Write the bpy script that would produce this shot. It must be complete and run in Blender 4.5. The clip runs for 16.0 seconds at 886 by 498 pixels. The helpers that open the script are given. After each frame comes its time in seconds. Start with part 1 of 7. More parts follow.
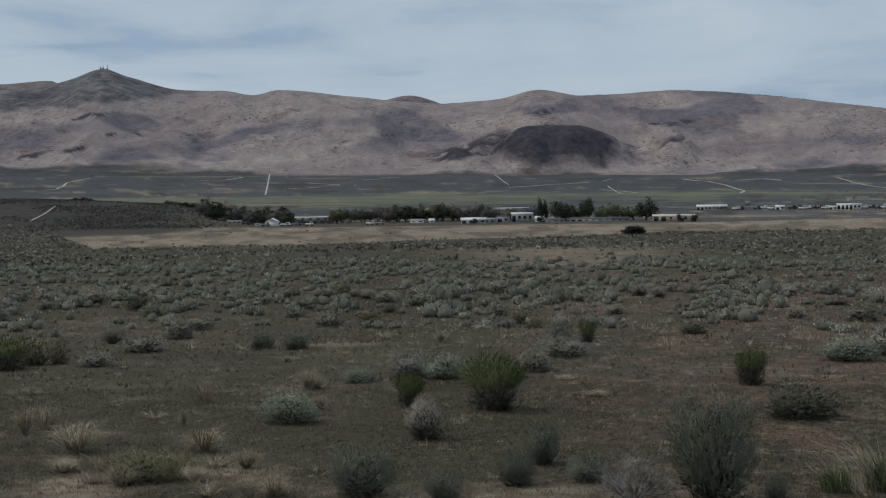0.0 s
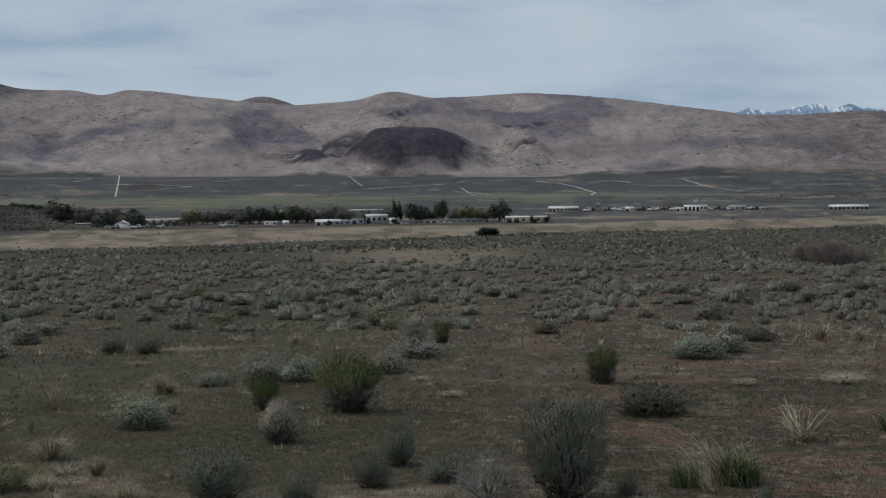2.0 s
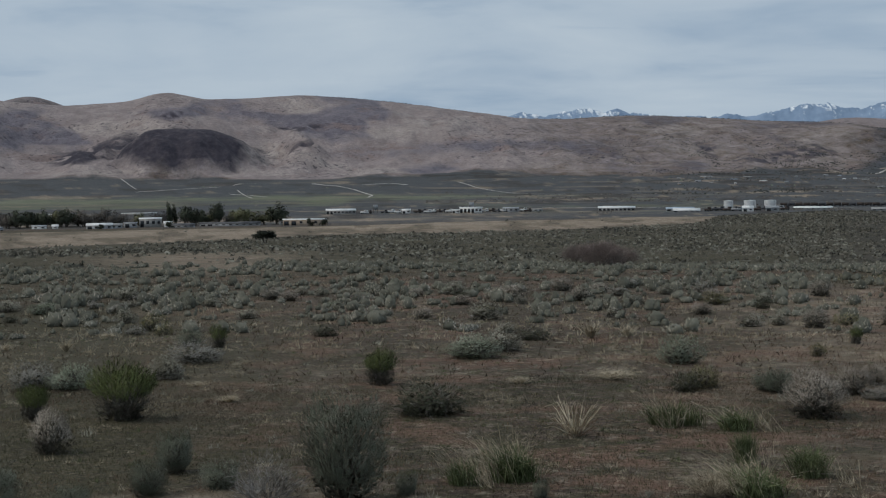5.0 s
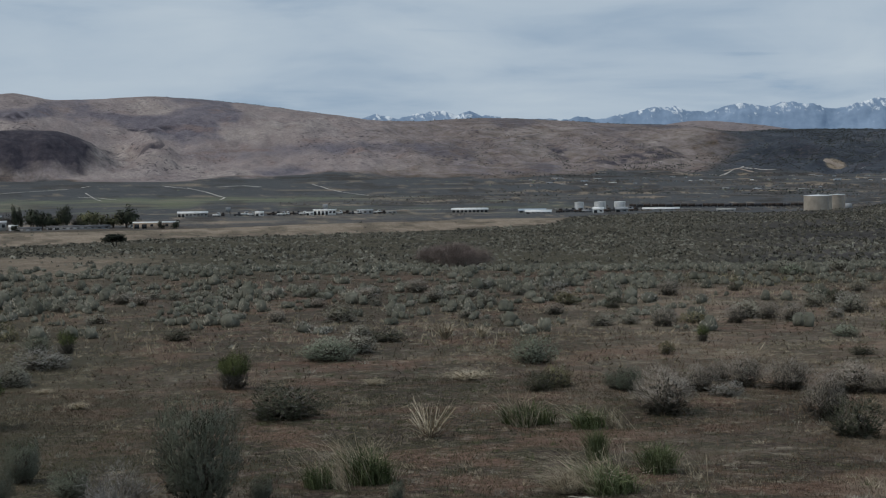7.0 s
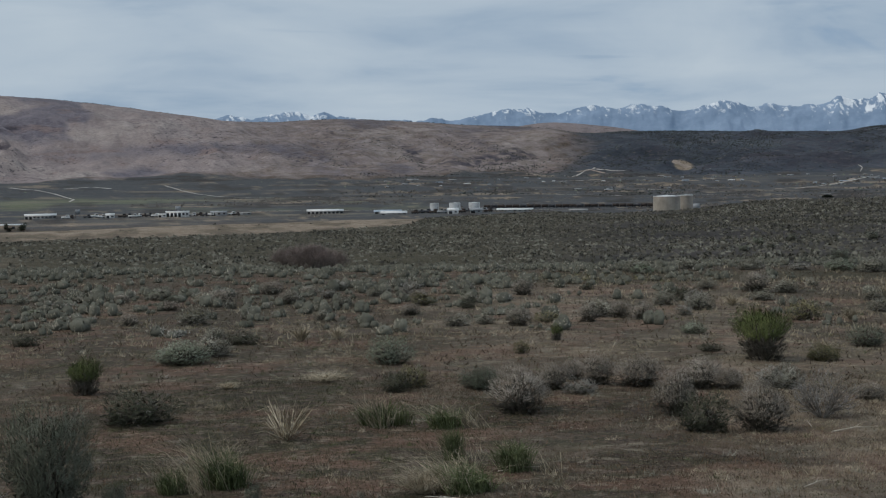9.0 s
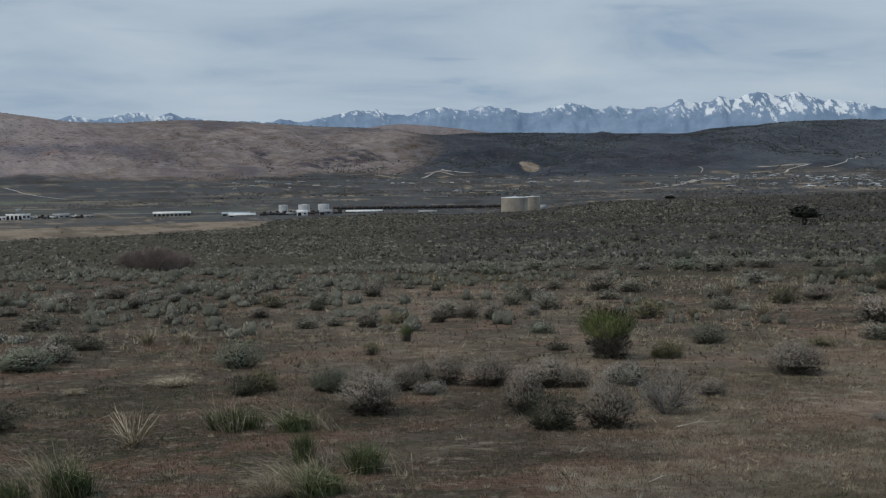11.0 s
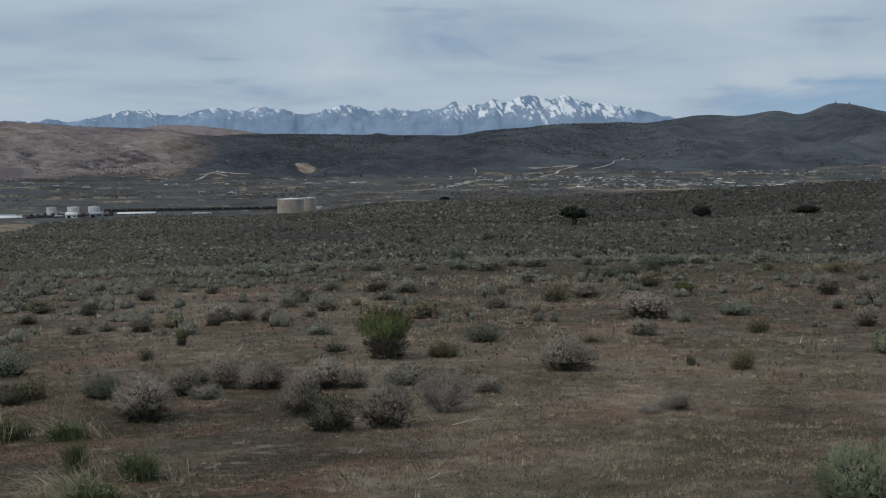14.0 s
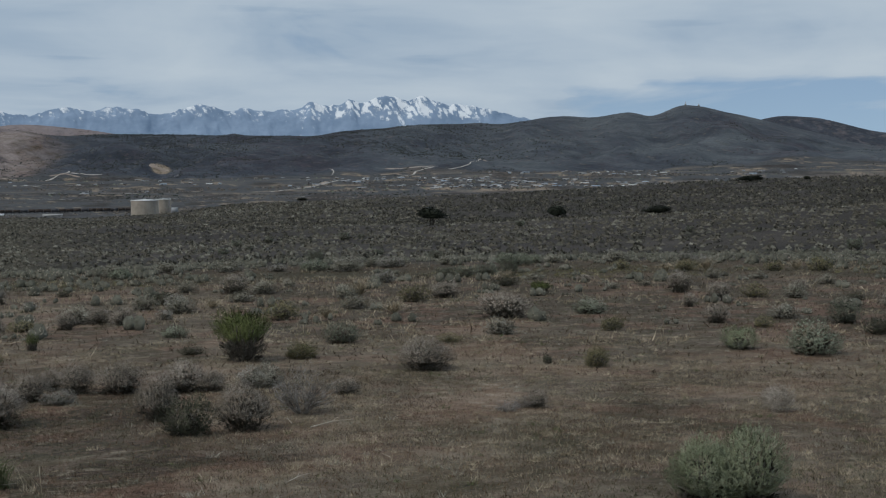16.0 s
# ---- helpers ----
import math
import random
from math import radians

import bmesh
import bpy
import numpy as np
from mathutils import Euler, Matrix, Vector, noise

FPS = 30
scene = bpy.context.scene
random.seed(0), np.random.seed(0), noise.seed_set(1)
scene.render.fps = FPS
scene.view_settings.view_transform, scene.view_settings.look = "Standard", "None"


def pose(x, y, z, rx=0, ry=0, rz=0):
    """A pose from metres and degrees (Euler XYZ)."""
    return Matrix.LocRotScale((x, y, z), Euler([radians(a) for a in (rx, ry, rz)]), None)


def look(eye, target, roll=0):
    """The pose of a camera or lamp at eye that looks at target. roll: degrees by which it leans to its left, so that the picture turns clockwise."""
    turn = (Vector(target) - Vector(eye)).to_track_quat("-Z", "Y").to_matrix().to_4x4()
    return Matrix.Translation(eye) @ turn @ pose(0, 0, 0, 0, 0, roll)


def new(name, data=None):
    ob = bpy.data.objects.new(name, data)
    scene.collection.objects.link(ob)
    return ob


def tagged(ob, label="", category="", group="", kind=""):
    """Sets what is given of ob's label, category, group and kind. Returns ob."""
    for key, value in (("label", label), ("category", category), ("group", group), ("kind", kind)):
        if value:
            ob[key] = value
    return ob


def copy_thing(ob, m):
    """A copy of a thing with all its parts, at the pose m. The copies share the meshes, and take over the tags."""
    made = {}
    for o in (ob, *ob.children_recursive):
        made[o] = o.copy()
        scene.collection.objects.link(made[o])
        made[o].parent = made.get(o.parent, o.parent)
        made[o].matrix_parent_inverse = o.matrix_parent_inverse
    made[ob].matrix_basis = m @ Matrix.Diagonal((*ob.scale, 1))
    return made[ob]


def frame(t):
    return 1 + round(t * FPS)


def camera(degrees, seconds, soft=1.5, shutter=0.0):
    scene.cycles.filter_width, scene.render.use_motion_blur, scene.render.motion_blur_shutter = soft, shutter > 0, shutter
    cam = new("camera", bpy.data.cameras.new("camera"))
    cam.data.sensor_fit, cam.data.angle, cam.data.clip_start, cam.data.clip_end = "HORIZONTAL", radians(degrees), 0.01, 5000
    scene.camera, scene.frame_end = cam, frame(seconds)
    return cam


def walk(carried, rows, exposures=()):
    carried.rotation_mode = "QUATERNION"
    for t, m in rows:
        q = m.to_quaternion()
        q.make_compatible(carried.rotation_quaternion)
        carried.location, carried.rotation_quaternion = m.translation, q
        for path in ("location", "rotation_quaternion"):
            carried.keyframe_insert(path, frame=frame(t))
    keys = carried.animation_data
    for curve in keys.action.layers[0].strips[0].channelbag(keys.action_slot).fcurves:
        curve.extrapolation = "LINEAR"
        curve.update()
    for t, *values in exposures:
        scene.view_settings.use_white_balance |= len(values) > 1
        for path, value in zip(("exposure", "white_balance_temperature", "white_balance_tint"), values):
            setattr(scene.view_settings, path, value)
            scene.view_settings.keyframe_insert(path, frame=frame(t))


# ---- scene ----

EYE = 4.3            # the camera's height over the ground below it
cam = camera(34.78, 16.0, soft=1.15)
# seconds, bearing (clockwise), pitch, lean to the right: one slow pan from a fixed stand
TURNS = [
    (0.0, -0.11, -3.19, 0.76),
    (0.5, 1.31, -3.20, 0.76),
    (1.0, 2.82, -3.20, 0.74),
    (1.5, 4.22, -3.19, 0.71),
    (2.0, 5.78, -3.19, 0.66),
    (2.5, 7.29, -3.19, 0.62),
    (3.0, 8.86, -3.17, 0.67),
    (3.5, 10.31, -3.15, 0.60),
    (4.0, 11.84, -3.17, 0.59),
    (6.5, 19.16, -3.17, 0.67),
    (7.0, 20.69, -3.17, 0.67),
    (7.5, 22.11, -3.16, 0.68),
    (8.0, 23.59, -3.16, 0.65),
    (8.5, 25.00, -3.17, 0.65),
    (9.0, 26.54, -3.19, 0.69),
    (11.5, 34.23, -3.19, 0.70),
    (12.0, 35.80, -3.19, 0.71),
    (12.5, 37.09, -3.21, 0.73),
    (13.0, 38.61, -3.23, 0.71),
    (13.5, 40.10, -3.23, 0.67),
    (14.0, 41.67, -3.25, 0.68),
    (14.5, 42.92, -3.24, 0.71),
    (15.0, 44.22, -3.24, 0.70),
    (15.5, 45.68, -3.27, 0.71),
    (16.0, 47.43, -3.29, 0.70),
]
walk(cam, [(t, pose(0, 0, EYE, 0, 0, -b) @ pose(0, 0, 0, 90 + p, 0, 0) @ pose(0, 0, 0, 0, 0, -r)) for t, b, p, r in TURNS])

# ---- light: thin high overcast, a weak soft sun from the left and behind ----
SUN_BEARING, SUN_HEIGHT = -75.0, 52.0
world = bpy.data.worlds.new("world")
scene.world = world
world.use_nodes = True


def node(tree, kind, **values):
    n = tree.nodes.new(kind)
    for key, value in values.items():
        n.inputs[key.replace("_", " ")].default_value = value
    return n


def build_sky(tree):
    tree.nodes.clear()
    L = tree.links.new
    out = tree.nodes.new("ShaderNodeOutputWorld")
    geo = tree.nodes.new("ShaderNodeTexCoord")
    sep = tree.nodes.new("ShaderNodeSeparateXYZ")
    L(geo.outputs["Generated"], sep.inputs[0])
    # the cloud deck as a flat sheet high over the land, seen in perspective
    up = tree.nodes.new("ShaderNodeMath"); up.operation = "MAXIMUM"; up.inputs[1].default_value = 0.0
    L(sep.outputs[2], up.inputs[0])
    lift = tree.nodes.new("ShaderNodeMath"); lift.operation = "ADD"; lift.inputs[1].default_value = 0.06
    L(up.outputs[0], lift.inputs[0])
    flat = []
    for axis in (0, 1):
        d = tree.nodes.new("ShaderNodeMath"); d.operation = "DIVIDE"
        L(sep.outputs[axis], d.inputs[0]); L(lift.outputs[0], d.inputs[1])
        flat.append(d)
    sheet = tree.nodes.new("ShaderNodeCombineXYZ")
    L(flat[0].outputs[0], sheet.inputs[0]); L(flat[1].outputs[0], sheet.inputs[1])
    big = node(tree, "ShaderNodeTexNoise", Scale=0.7, Detail=6.0, Roughness=0.5, Distortion=0.4)
    L(sheet.outputs[0], big.inputs["Vector"])

    def layer(scale, detail, roughness, distortion, turn):
        m = tree.nodes.new("ShaderNodeMapping")
        m.inputs["Scale"].default_value, m.inputs["Rotation"].default_value = scale, turn
        L(geo.outputs["Generated"], m.inputs[0])
        n = node(tree, "ShaderNodeTexNoise", Scale=1.0, Detail=detail, Roughness=roughness, Distortion=distortion)
        L(m.outputs[0], n.inputs["Vector"])
        return n

    def math_node(kind, a, b):
        m = tree.nodes.new("ShaderNodeMath"); m.operation = kind
        for k, v in enumerate((a, b)):
            if hasattr(v, "links"):
                L(v, m.inputs[k])
            else:
                m.inputs[k].default_value = v
        return m.outputs[0]

    # soft blue-grey rolls, and thin flat streaks that lie along the horizon
    streak = layer((5.5, 5.5, 21.0), 5.0, 0.52, 0.5, (0.03, -0.02, 0.3))
    thin = layer((7.0, 7.0, 95.0), 4.0, 0.45, 0.3, (0.01, 0.012, 0.0))
    both = tree.nodes.new("ShaderNodeMix"); both.data_type = "FLOAT"; both.inputs[0].default_value = 0.68
    L(big.outputs[0], both.inputs[2]); L(streak.outputs[0], both.inputs[3])
    bars = tree.nodes.new("ShaderNodeMapRange")
    bars.inputs[1].default_value, bars.inputs[2].default_value = 0.36, 0.27
    bars.inputs[4].default_value = 0.06
    L(thin.outputs[0], bars.inputs[0])
    density = math_node("SUBTRACT", both.outputs[0], bars.outputs[0])
    tone = tree.nodes.new("ShaderNodeValToRGB")
    e = tone.color_ramp.elements
    e[0].position, e[0].color = 0.33, (0.29, 0.39, 0.51, 1)
    e[1].position, e[1].color = 0.63, (0.475, 0.558, 0.635, 1)
    m = tone.color_ramp.elements.new(0.47); m.color = (0.405, 0.495, 0.59, 1)
    L(density, tone.inputs[0])
    # breaks in the deck, where the clear sky shows: wider towards the east
    clear = tree.nodes.new("ShaderNodeTexSky")
    clear.sky_type, clear.sun_disc = "NISHITA", False
    clear.sun_elevation, clear.sun_rotation = radians(SUN_HEIGHT), radians(SUN_BEARING)
    high = tree.nodes.new("ShaderNodeVectorMath"); high.inputs[1].default_value = (0, 0, 0.14)
    unit = tree.nodes.new("ShaderNodeVectorMath"); unit.operation = "NORMALIZE"
    L(geo.outputs["Generated"], high.inputs[0]); L(high.outputs[0], unit.inputs[0]); L(unit.outputs[0], clear.inputs[0])
    east = tree.nodes.new("ShaderNodeVectorMath"); east.operation = "DOT_PRODUCT"
    b = radians(60)
    east.inputs[1].default_value = (math.sin(b) * math.cos(0.075), math.cos(b) * math.cos(0.075), math.sin(0.075))
    L(geo.outputs["Generated"], east.inputs[0])
    gap = tree.nodes.new("ShaderNodeMapRange")
    gap.inputs[1].default_value, gap.inputs[2].default_value = 0.9885, 0.9975
    gap.inputs[3].default_value, gap.inputs[4].default_value = 0.0, 0.34
    L(east.outputs["Value"], gap.inputs[0])
    low = tree.nodes.new("ShaderNodeMapRange")
    low.inputs[1].default_value, low.inputs[2].default_value = 0.068, 0.056
    L(sep.outputs[2], low.inputs[0])
    gaps = tree.nodes.new("ShaderNodeMath"); gaps.operation = "MULTIPLY"
    L(gap.outputs[0], gaps.inputs[0]); L(low.outputs[0], gaps.inputs[1])
    torn = tree.nodes.new("ShaderNodeMath"); torn.operation = "SUBTRACT"
    L(streak.outputs[0], torn.inputs[0]); L(gaps.outputs[0], torn.inputs[1])
    cover = tree.nodes.new("ShaderNodeMapRange")
    cover.inputs[1].default_value, cover.inputs[2].default_value = 0.21, 0.35
    L(torn.outputs[0], cover.inputs[0])
    a = tree.nodes.new("ShaderNodeBackground"); a.inputs[1].default_value = 0.1
    c = tree.nodes.new("ShaderNodeBackground"); c.inputs[1].default_value = 0.97
    L(clear.outputs[0], a.inputs[0]); L(tone.outputs[0], c.inputs[0])
    mix = tree.nodes.new("ShaderNodeMixShader")
    L(cover.outputs[0], mix.inputs[0]); L(a.outputs[0], mix.inputs[1]); L(c.outputs[0], mix.inputs[2])
    L(mix.outputs[0], out.inputs[0])


build_sky(world.node_tree)
sun = new("sun", bpy.data.lights.new("sun", "SUN"))
sun.data.energy, sun.data.angle, sun.data.color = 1.45, radians(7), (1.0, 0.94, 0.86)
sun.matrix_world = look(
    (900 * math.sin(radians(SUN_BEARING)), 900 * math.cos(radians(SUN_BEARING)), 900 * math.tan(radians(SUN_HEIGHT))), (0, 0, 0))
scene.view_settings.exposure = 0.0

# ---- materials ----
def material(name, colors, scale=1.0, detail=6.0, rough=0.9, bump=0.0, bump_scale=None, spread=(0.35, 0.65), by_object=0.0, by_island=0.0,
             fine=None, metal=0.0):
    """A rough natural or painted surface: a run of colours along noise at one scale, a finer noise over it, bump, and a shift of
    lightness from object to object or from piece to piece."""
    mat = bpy.data.materials.new(name)
    mat.use_nodes = True
    t = mat.node_tree
    L = t.links.new
    bsdf = t.nodes["Principled BSDF"]
    bsdf.inputs["Roughness"].default_value = rough
    bsdf.inputs["Metallic"].default_value = metal
    bsdf.inputs["Specular IOR Level"].default_value = 0.25
    where = t.nodes.new("ShaderNodeNewGeometry")
    n1 = node(t, "ShaderNodeTexNoise", Scale=scale, Detail=detail, Roughness=0.6)
    L(where.outputs["Position"], n1.inputs["Vector"])
    ramp = t.nodes.new("ShaderNodeValToRGB")
    e = ramp.color_ramp.elements
    e[0].position, e[0].color = spread[0], (*colors[0], 1)
    e[1].position, e[1].color = spread[1], (*colors[-1], 1)
    for i, c in enumerate(colors[1:-1], 1):
        x = e.new(spread[0] + (spread[1] - spread[0]) * i / (len(colors) - 1)); x.color = (*c, 1)
    L(n1.outputs[0], ramp.inputs[0])
    last = ramp.outputs[0]
    n2 = node(t, "ShaderNodeTexNoise", Scale=fine or scale * 9, Detail=3.0, Roughness=0.6)
    L(where.outputs["Position"], n2.inputs["Vector"])
    value = t.nodes.new("ShaderNodeMapRange")
    value.inputs[1].default_value, value.inputs[2].default_value = 0.3, 0.7
    value.inputs[3].default_value, value.inputs[4].default_value = 0.78, 1.22
    L(n2.outputs[0], value.inputs[0])
    level = value.outputs[0]
    for amount, kind, out in ((by_object, "ShaderNodeObjectInfo", "Random"), (by_island, "ShaderNodeNewGeometry", "Random Per Island")):
        if amount:
            r = t.nodes.new(kind)
            span = t.nodes.new("ShaderNodeMapRange")
            span.inputs[3].default_value, span.inputs[4].default_value = 1 - amount, 1 + amount
            L(r.outputs[out], span.inputs[0])
            k = t.nodes.new("ShaderNodeMath"); k.operation = "MULTIPLY"
            L(level, k.inputs[0]); L(span.outputs[0], k.inputs[1])
            level = k.outputs[0]
    mul = t.nodes.new("ShaderNodeVectorMath"); mul.operation = "SCALE"
    L(last, mul.inputs[0]); L(level, mul.inputs["Scale"])
    L(mul.outputs[0], bsdf.inputs["Base Color"])
    if bump:
        b = t.nodes.new("ShaderNodeBump")
        b.inputs["Strength"].default_value = 0.7
        b.inputs["Distance"].default_value = bump
        nb = node(t, "ShaderNodeTexNoise", Scale=bump_scale or scale * 4, Detail=5.0, Roughness=0.65)
        L(where.outputs["Position"], nb.inputs["Vector"])
        L(nb.outputs[0], b.inputs["Height"]); L(b.outputs[0], bsdf.inputs["Normal"])
    return mat


def land_material():
    """Earth, dry grass, sage cover, meadow, pale bare ground and rock, laid by the cover of the land and broken up by noise."""
    mat = bpy.data.materials.new("land")
    mat.use_nodes = True
    t = mat.node_tree
    L = t.links.new
    bsdf = t.nodes["Principled BSDF"]
    bsdf.inputs["Roughness"].default_value = 0.95
    bsdf.inputs["Specular IOR Level"].default_value = 0.15
    where = t.nodes.new("ShaderNodeNewGeometry").outputs["Position"]

    def noise_at(scale, detail=5.0, squash=None):
        n = node(t, "ShaderNodeTexNoise", Scale=scale, Detail=detail, Roughness=0.62)
        if squash:
            m = t.nodes.new("ShaderNodeMapping"); m.inputs["Scale"].default_value = squash
            L(where, m.inputs[0]); L(m.outputs[0], n.inputs["Vector"])
        else:
            L(where, n.inputs["Vector"])
        return n.outputs[0]

    def ramp(source, *stops):
        r = t.nodes.new("ShaderNodeValToRGB")
        e = r.color_ramp.elements
        e[0].position, e[0].color = stops[0][0], (*stops[0][1], 1)
        e[1].position, e[1].color = stops[-1][0], (*stops[-1][1], 1)
        for p, c in stops[1:-1]:
            x = e.new(p); x.color = (*c, 1)
        L(source, r.inputs[0])
        return r.outputs[0]

    def mix(weight, a, b):
        m = t.nodes.new("ShaderNodeMix"); m.data_type = "RGBA"
        L(weight, m.inputs[0]); L(a, m.inputs[6]); L(b, m.inputs[7])
        return m.outputs[2]

    cover = t.nodes.new("ShaderNodeVertexColor"); cover.layer_name = "cover"
    sep = t.nodes.new("ShaderNodeSeparateColor")
    L(cover.outputs[0], sep.inputs[0])
    kinds = {"sage": sep.outputs[0], "meadow": sep.outputs[1], "bare": sep.outputs[2], "rock": cover.outputs["Alpha"]}
    upland = t.nodes.new("ShaderNodeVertexColor"); upland.layer_name = "upland"
    sep2 = t.nodes.new("ShaderNodeSeparateColor")
    L(upland.outputs[0], sep2.inputs[0])
    kinds["hill"], kinds["lush"], kinds["brush"] = sep2.outputs[0], sep2.outputs[2], upland.outputs["Alpha"]
    tint = t.nodes.new("ShaderNodeVertexColor"); tint.layer_name = "tint"
    sep3 = t.nodes.new("ShaderNodeSeparateColor")
    L(tint.outputs[0], sep3.inputs[0])
    kinds["mauve"], kinds["bleached"], kinds["green"], kinds["dusk"] = sep3.outputs[0], sep3.outputs[1], sep3.outputs[2], tint.outputs["Alpha"]

    def edge(kind, source, width=0.5):
        """The cover's weight with a border torn by noise."""
        s = t.nodes.new("ShaderNodeMath"); s.operation = "ADD"
        n = t.nodes.new("ShaderNodeMath"); n.operation = "SUBTRACT"; n.inputs[1].default_value = 0.5
        L(source, n.inputs[0]); L(n.outputs[0], s.inputs[1]); L(kinds[kind], s.inputs[0])
        r = t.nodes.new("ShaderNodeMapRange")
        r.inputs[1].default_value, r.inputs[2].default_value = 0.5 - width / 2, 0.5 + width / 2
        L(s.outputs[0], r.inputs[0])
        return r.outputs[0]

    near, mid, wide = noise_at(7.0, 6.0), noise_at(0.45, 6.0), noise_at(0.035, 6.0)
    grain, patch, spell = noise_at(34.0, 4.0), noise_at(2.2, 8.0), noise_at(0.35, 8.0)
    earth = ramp(near, (0.3, (0.022, 0.015, 0.011)), (0.5, (0.056, 0.039, 0.029)), (0.68, (0.135, 0.1, 0.076)))
    turf = ramp(near, (0.3, (0.022, 0.0195, 0.0105)), (0.7, (0.073, 0.062, 0.036)))
    red = ramp(near, (0.3, (0.065, 0.035, 0.024)), (0.7, (0.165, 0.1, 0.07)))
    litter = ramp(near, (0.3, (0.135, 0.112, 0.084)), (0.7, (0.37, 0.32, 0.245)))
    base = mix(ramp(patch, (0.45, (0, 0, 0)), (0.55, (1, 1, 1))), earth, turf)
    base = mix(ramp(spell, (0.5, (0, 0, 0)), (0.57, (0.9, 0.9, 0.9))), base, red)
    base = mix(ramp(noise_at(1.9, 8.0), (0.55, (0, 0, 0)), (0.68, (0.6, 0.6, 0.6))), base, litter)
    base = mix(edge("lush", patch, 0.6), base, turf)
    straw = ramp(grain, (0.35, (0.12, 0.1, 0.072)), (0.65, (0.34, 0.295, 0.22)))
    base = mix(ramp(noise_at(15.0, 4.0), (0.55, (0, 0, 0)), (0.68, (0.55, 0.55, 0.55))), base, straw)
    base = mix(ramp(noise_at(5.5, 5.0), (0.54, (0, 0, 0)), (0.7, (0.55, 0.55, 0.55))), base, ramp(grain, (0.35, (0.018, 0.014, 0.01)), (0.65, (0.05, 0.042, 0.03))))
    # sage, dusk, brush and hill colours carry a blue tint for distance haze
    sage = mix(ramp(mid, (0.4, (0, 0, 0)), (0.62, (1, 1, 1))),
               ramp(wide, (0.3, (0.04, 0.044, 0.05)), (0.7, (0.075, 0.077, 0.083))),
               ramp(noise_at(0.16, 7.0), (0.3, (0.03, 0.033, 0.034)), (0.7, (0.09, 0.09, 0.086))))
    meadow = ramp(noise_at(0.02, 6.0), (0.35, (0.085, 0.1, 0.05)), (0.5, (0.125, 0.122, 0.073)), (0.65, (0.17, 0.145, 0.105)))
    bare = ramp(noise_at(0.05, 7.0), (0.3, (0.17, 0.137, 0.104)), (0.5, (0.225, 0.186, 0.143)), (0.7, (0.285, 0.24, 0.188)))
    bare = mix(ramp(noise_at(0.5, 8.0), (0.4, (0.2, 0.2, 0.2)), (0.6, (0.85, 0.85, 0.85))), bare, ramp(noise_at(1.7, 8.0), (0.36, (0.11, 0.066, 0.04)), (0.5, (0.22, 0.164, 0.114)), (0.64, (0.42, 0.355, 0.272))))
    rock = ramp(noise_at(0.06, 7.0), (0.3, (0.03, 0.028, 0.038)), (0.5, (0.049, 0.044, 0.055)), (0.72, (0.082, 0.068, 0.076)))
    color = mix(edge("sage", wide), base, sage)
    color = mix(edge("bare", mid, 0.7), color, bare)
    veil = noise_at(0.0032, 4.0)
    lie = (1.0, 0.36, 1.0)      # ribs and gullies run down towards the valley
    # brush colour: dark growth with slate-blue haze mixed in
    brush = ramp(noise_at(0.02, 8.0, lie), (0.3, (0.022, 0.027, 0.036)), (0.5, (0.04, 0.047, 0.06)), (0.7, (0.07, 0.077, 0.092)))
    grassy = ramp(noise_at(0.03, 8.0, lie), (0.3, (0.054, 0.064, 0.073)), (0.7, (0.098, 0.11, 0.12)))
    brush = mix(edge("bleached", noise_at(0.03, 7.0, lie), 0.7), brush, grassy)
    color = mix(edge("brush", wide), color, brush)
    hill = ramp(noise_at(0.03, 8.0, lie), (0.3, (0.184, 0.15, 0.145)), (0.5, (0.234, 0.195, 0.189)), (0.7, (0.286, 0.242, 0.234)))
    # mauve stands for shaded hollows, pale for lit spurs as well as bleached grass
    mauve = ramp(noise_at(0.04, 8.0, lie), (0.3, (0.1, 0.09, 0.108)), (0.7, (0.17, 0.152, 0.17)))
    pale = ramp(noise_at(0.04, 8.0, lie), (0.3, (0.232, 0.193, 0.18)), (0.7, (0.34, 0.294, 0.274)))
    pink = ramp(noise_at(0.03, 7.0), (0.3, (0.14, 0.098, 0.09)), (0.7, (0.24, 0.175, 0.158)))
    hill = mix(edge("bleached", noise_at(0.03, 7.0, lie), 0.6), hill, pale)
    hill = mix(edge("mauve", noise_at(0.03, 7.0, lie), 0.55), hill, mauve)
    hill = mix(ramp(noise_at(0.012, 7.0), (0.56, (0, 0, 0)), (0.66, (0.6, 0.6, 0.6))), hill, pink)
    color = mix(edge("dusk", wide, 0.8), color, ramp(noise_at(0.03, 7.0), (0.3, (0.024, 0.021, 0.019)), (0.7, (0.056, 0.048, 0.044))))
    color = mix(edge("green", wide, 0.8), color, ramp(noise_at(0.03, 6.0), (0.3, (0.095, 0.104, 0.066)), (0.7, (0.155, 0.16, 0.112))))
    color = mix(edge("hill", wide), color, hill)
    color = mix(edge("meadow", noise_at(0.012, 4.0)), color, meadow)
    color = mix(edge("rock", noise_at(0.022, 8.0), 0.45), color, rock)
    # single dark rocks and bushes on the far slopes
    specks = t.nodes.new("ShaderNodeMath"); specks.operation = "MULTIPLY"
    crowd = ramp(noise_at(0.006, 5.0), (0.42, (0.08, 0.08, 0.08)), (0.54, (1, 1, 1)))
    fleck = mix(crowd, ramp(veil, (0, (0, 0, 0)), (1, (0, 0, 0))), ramp(noise_at(0.12, 6.0), (0.56, (0, 0, 0)), (0.61, (0.85, 0.85, 0.85))))
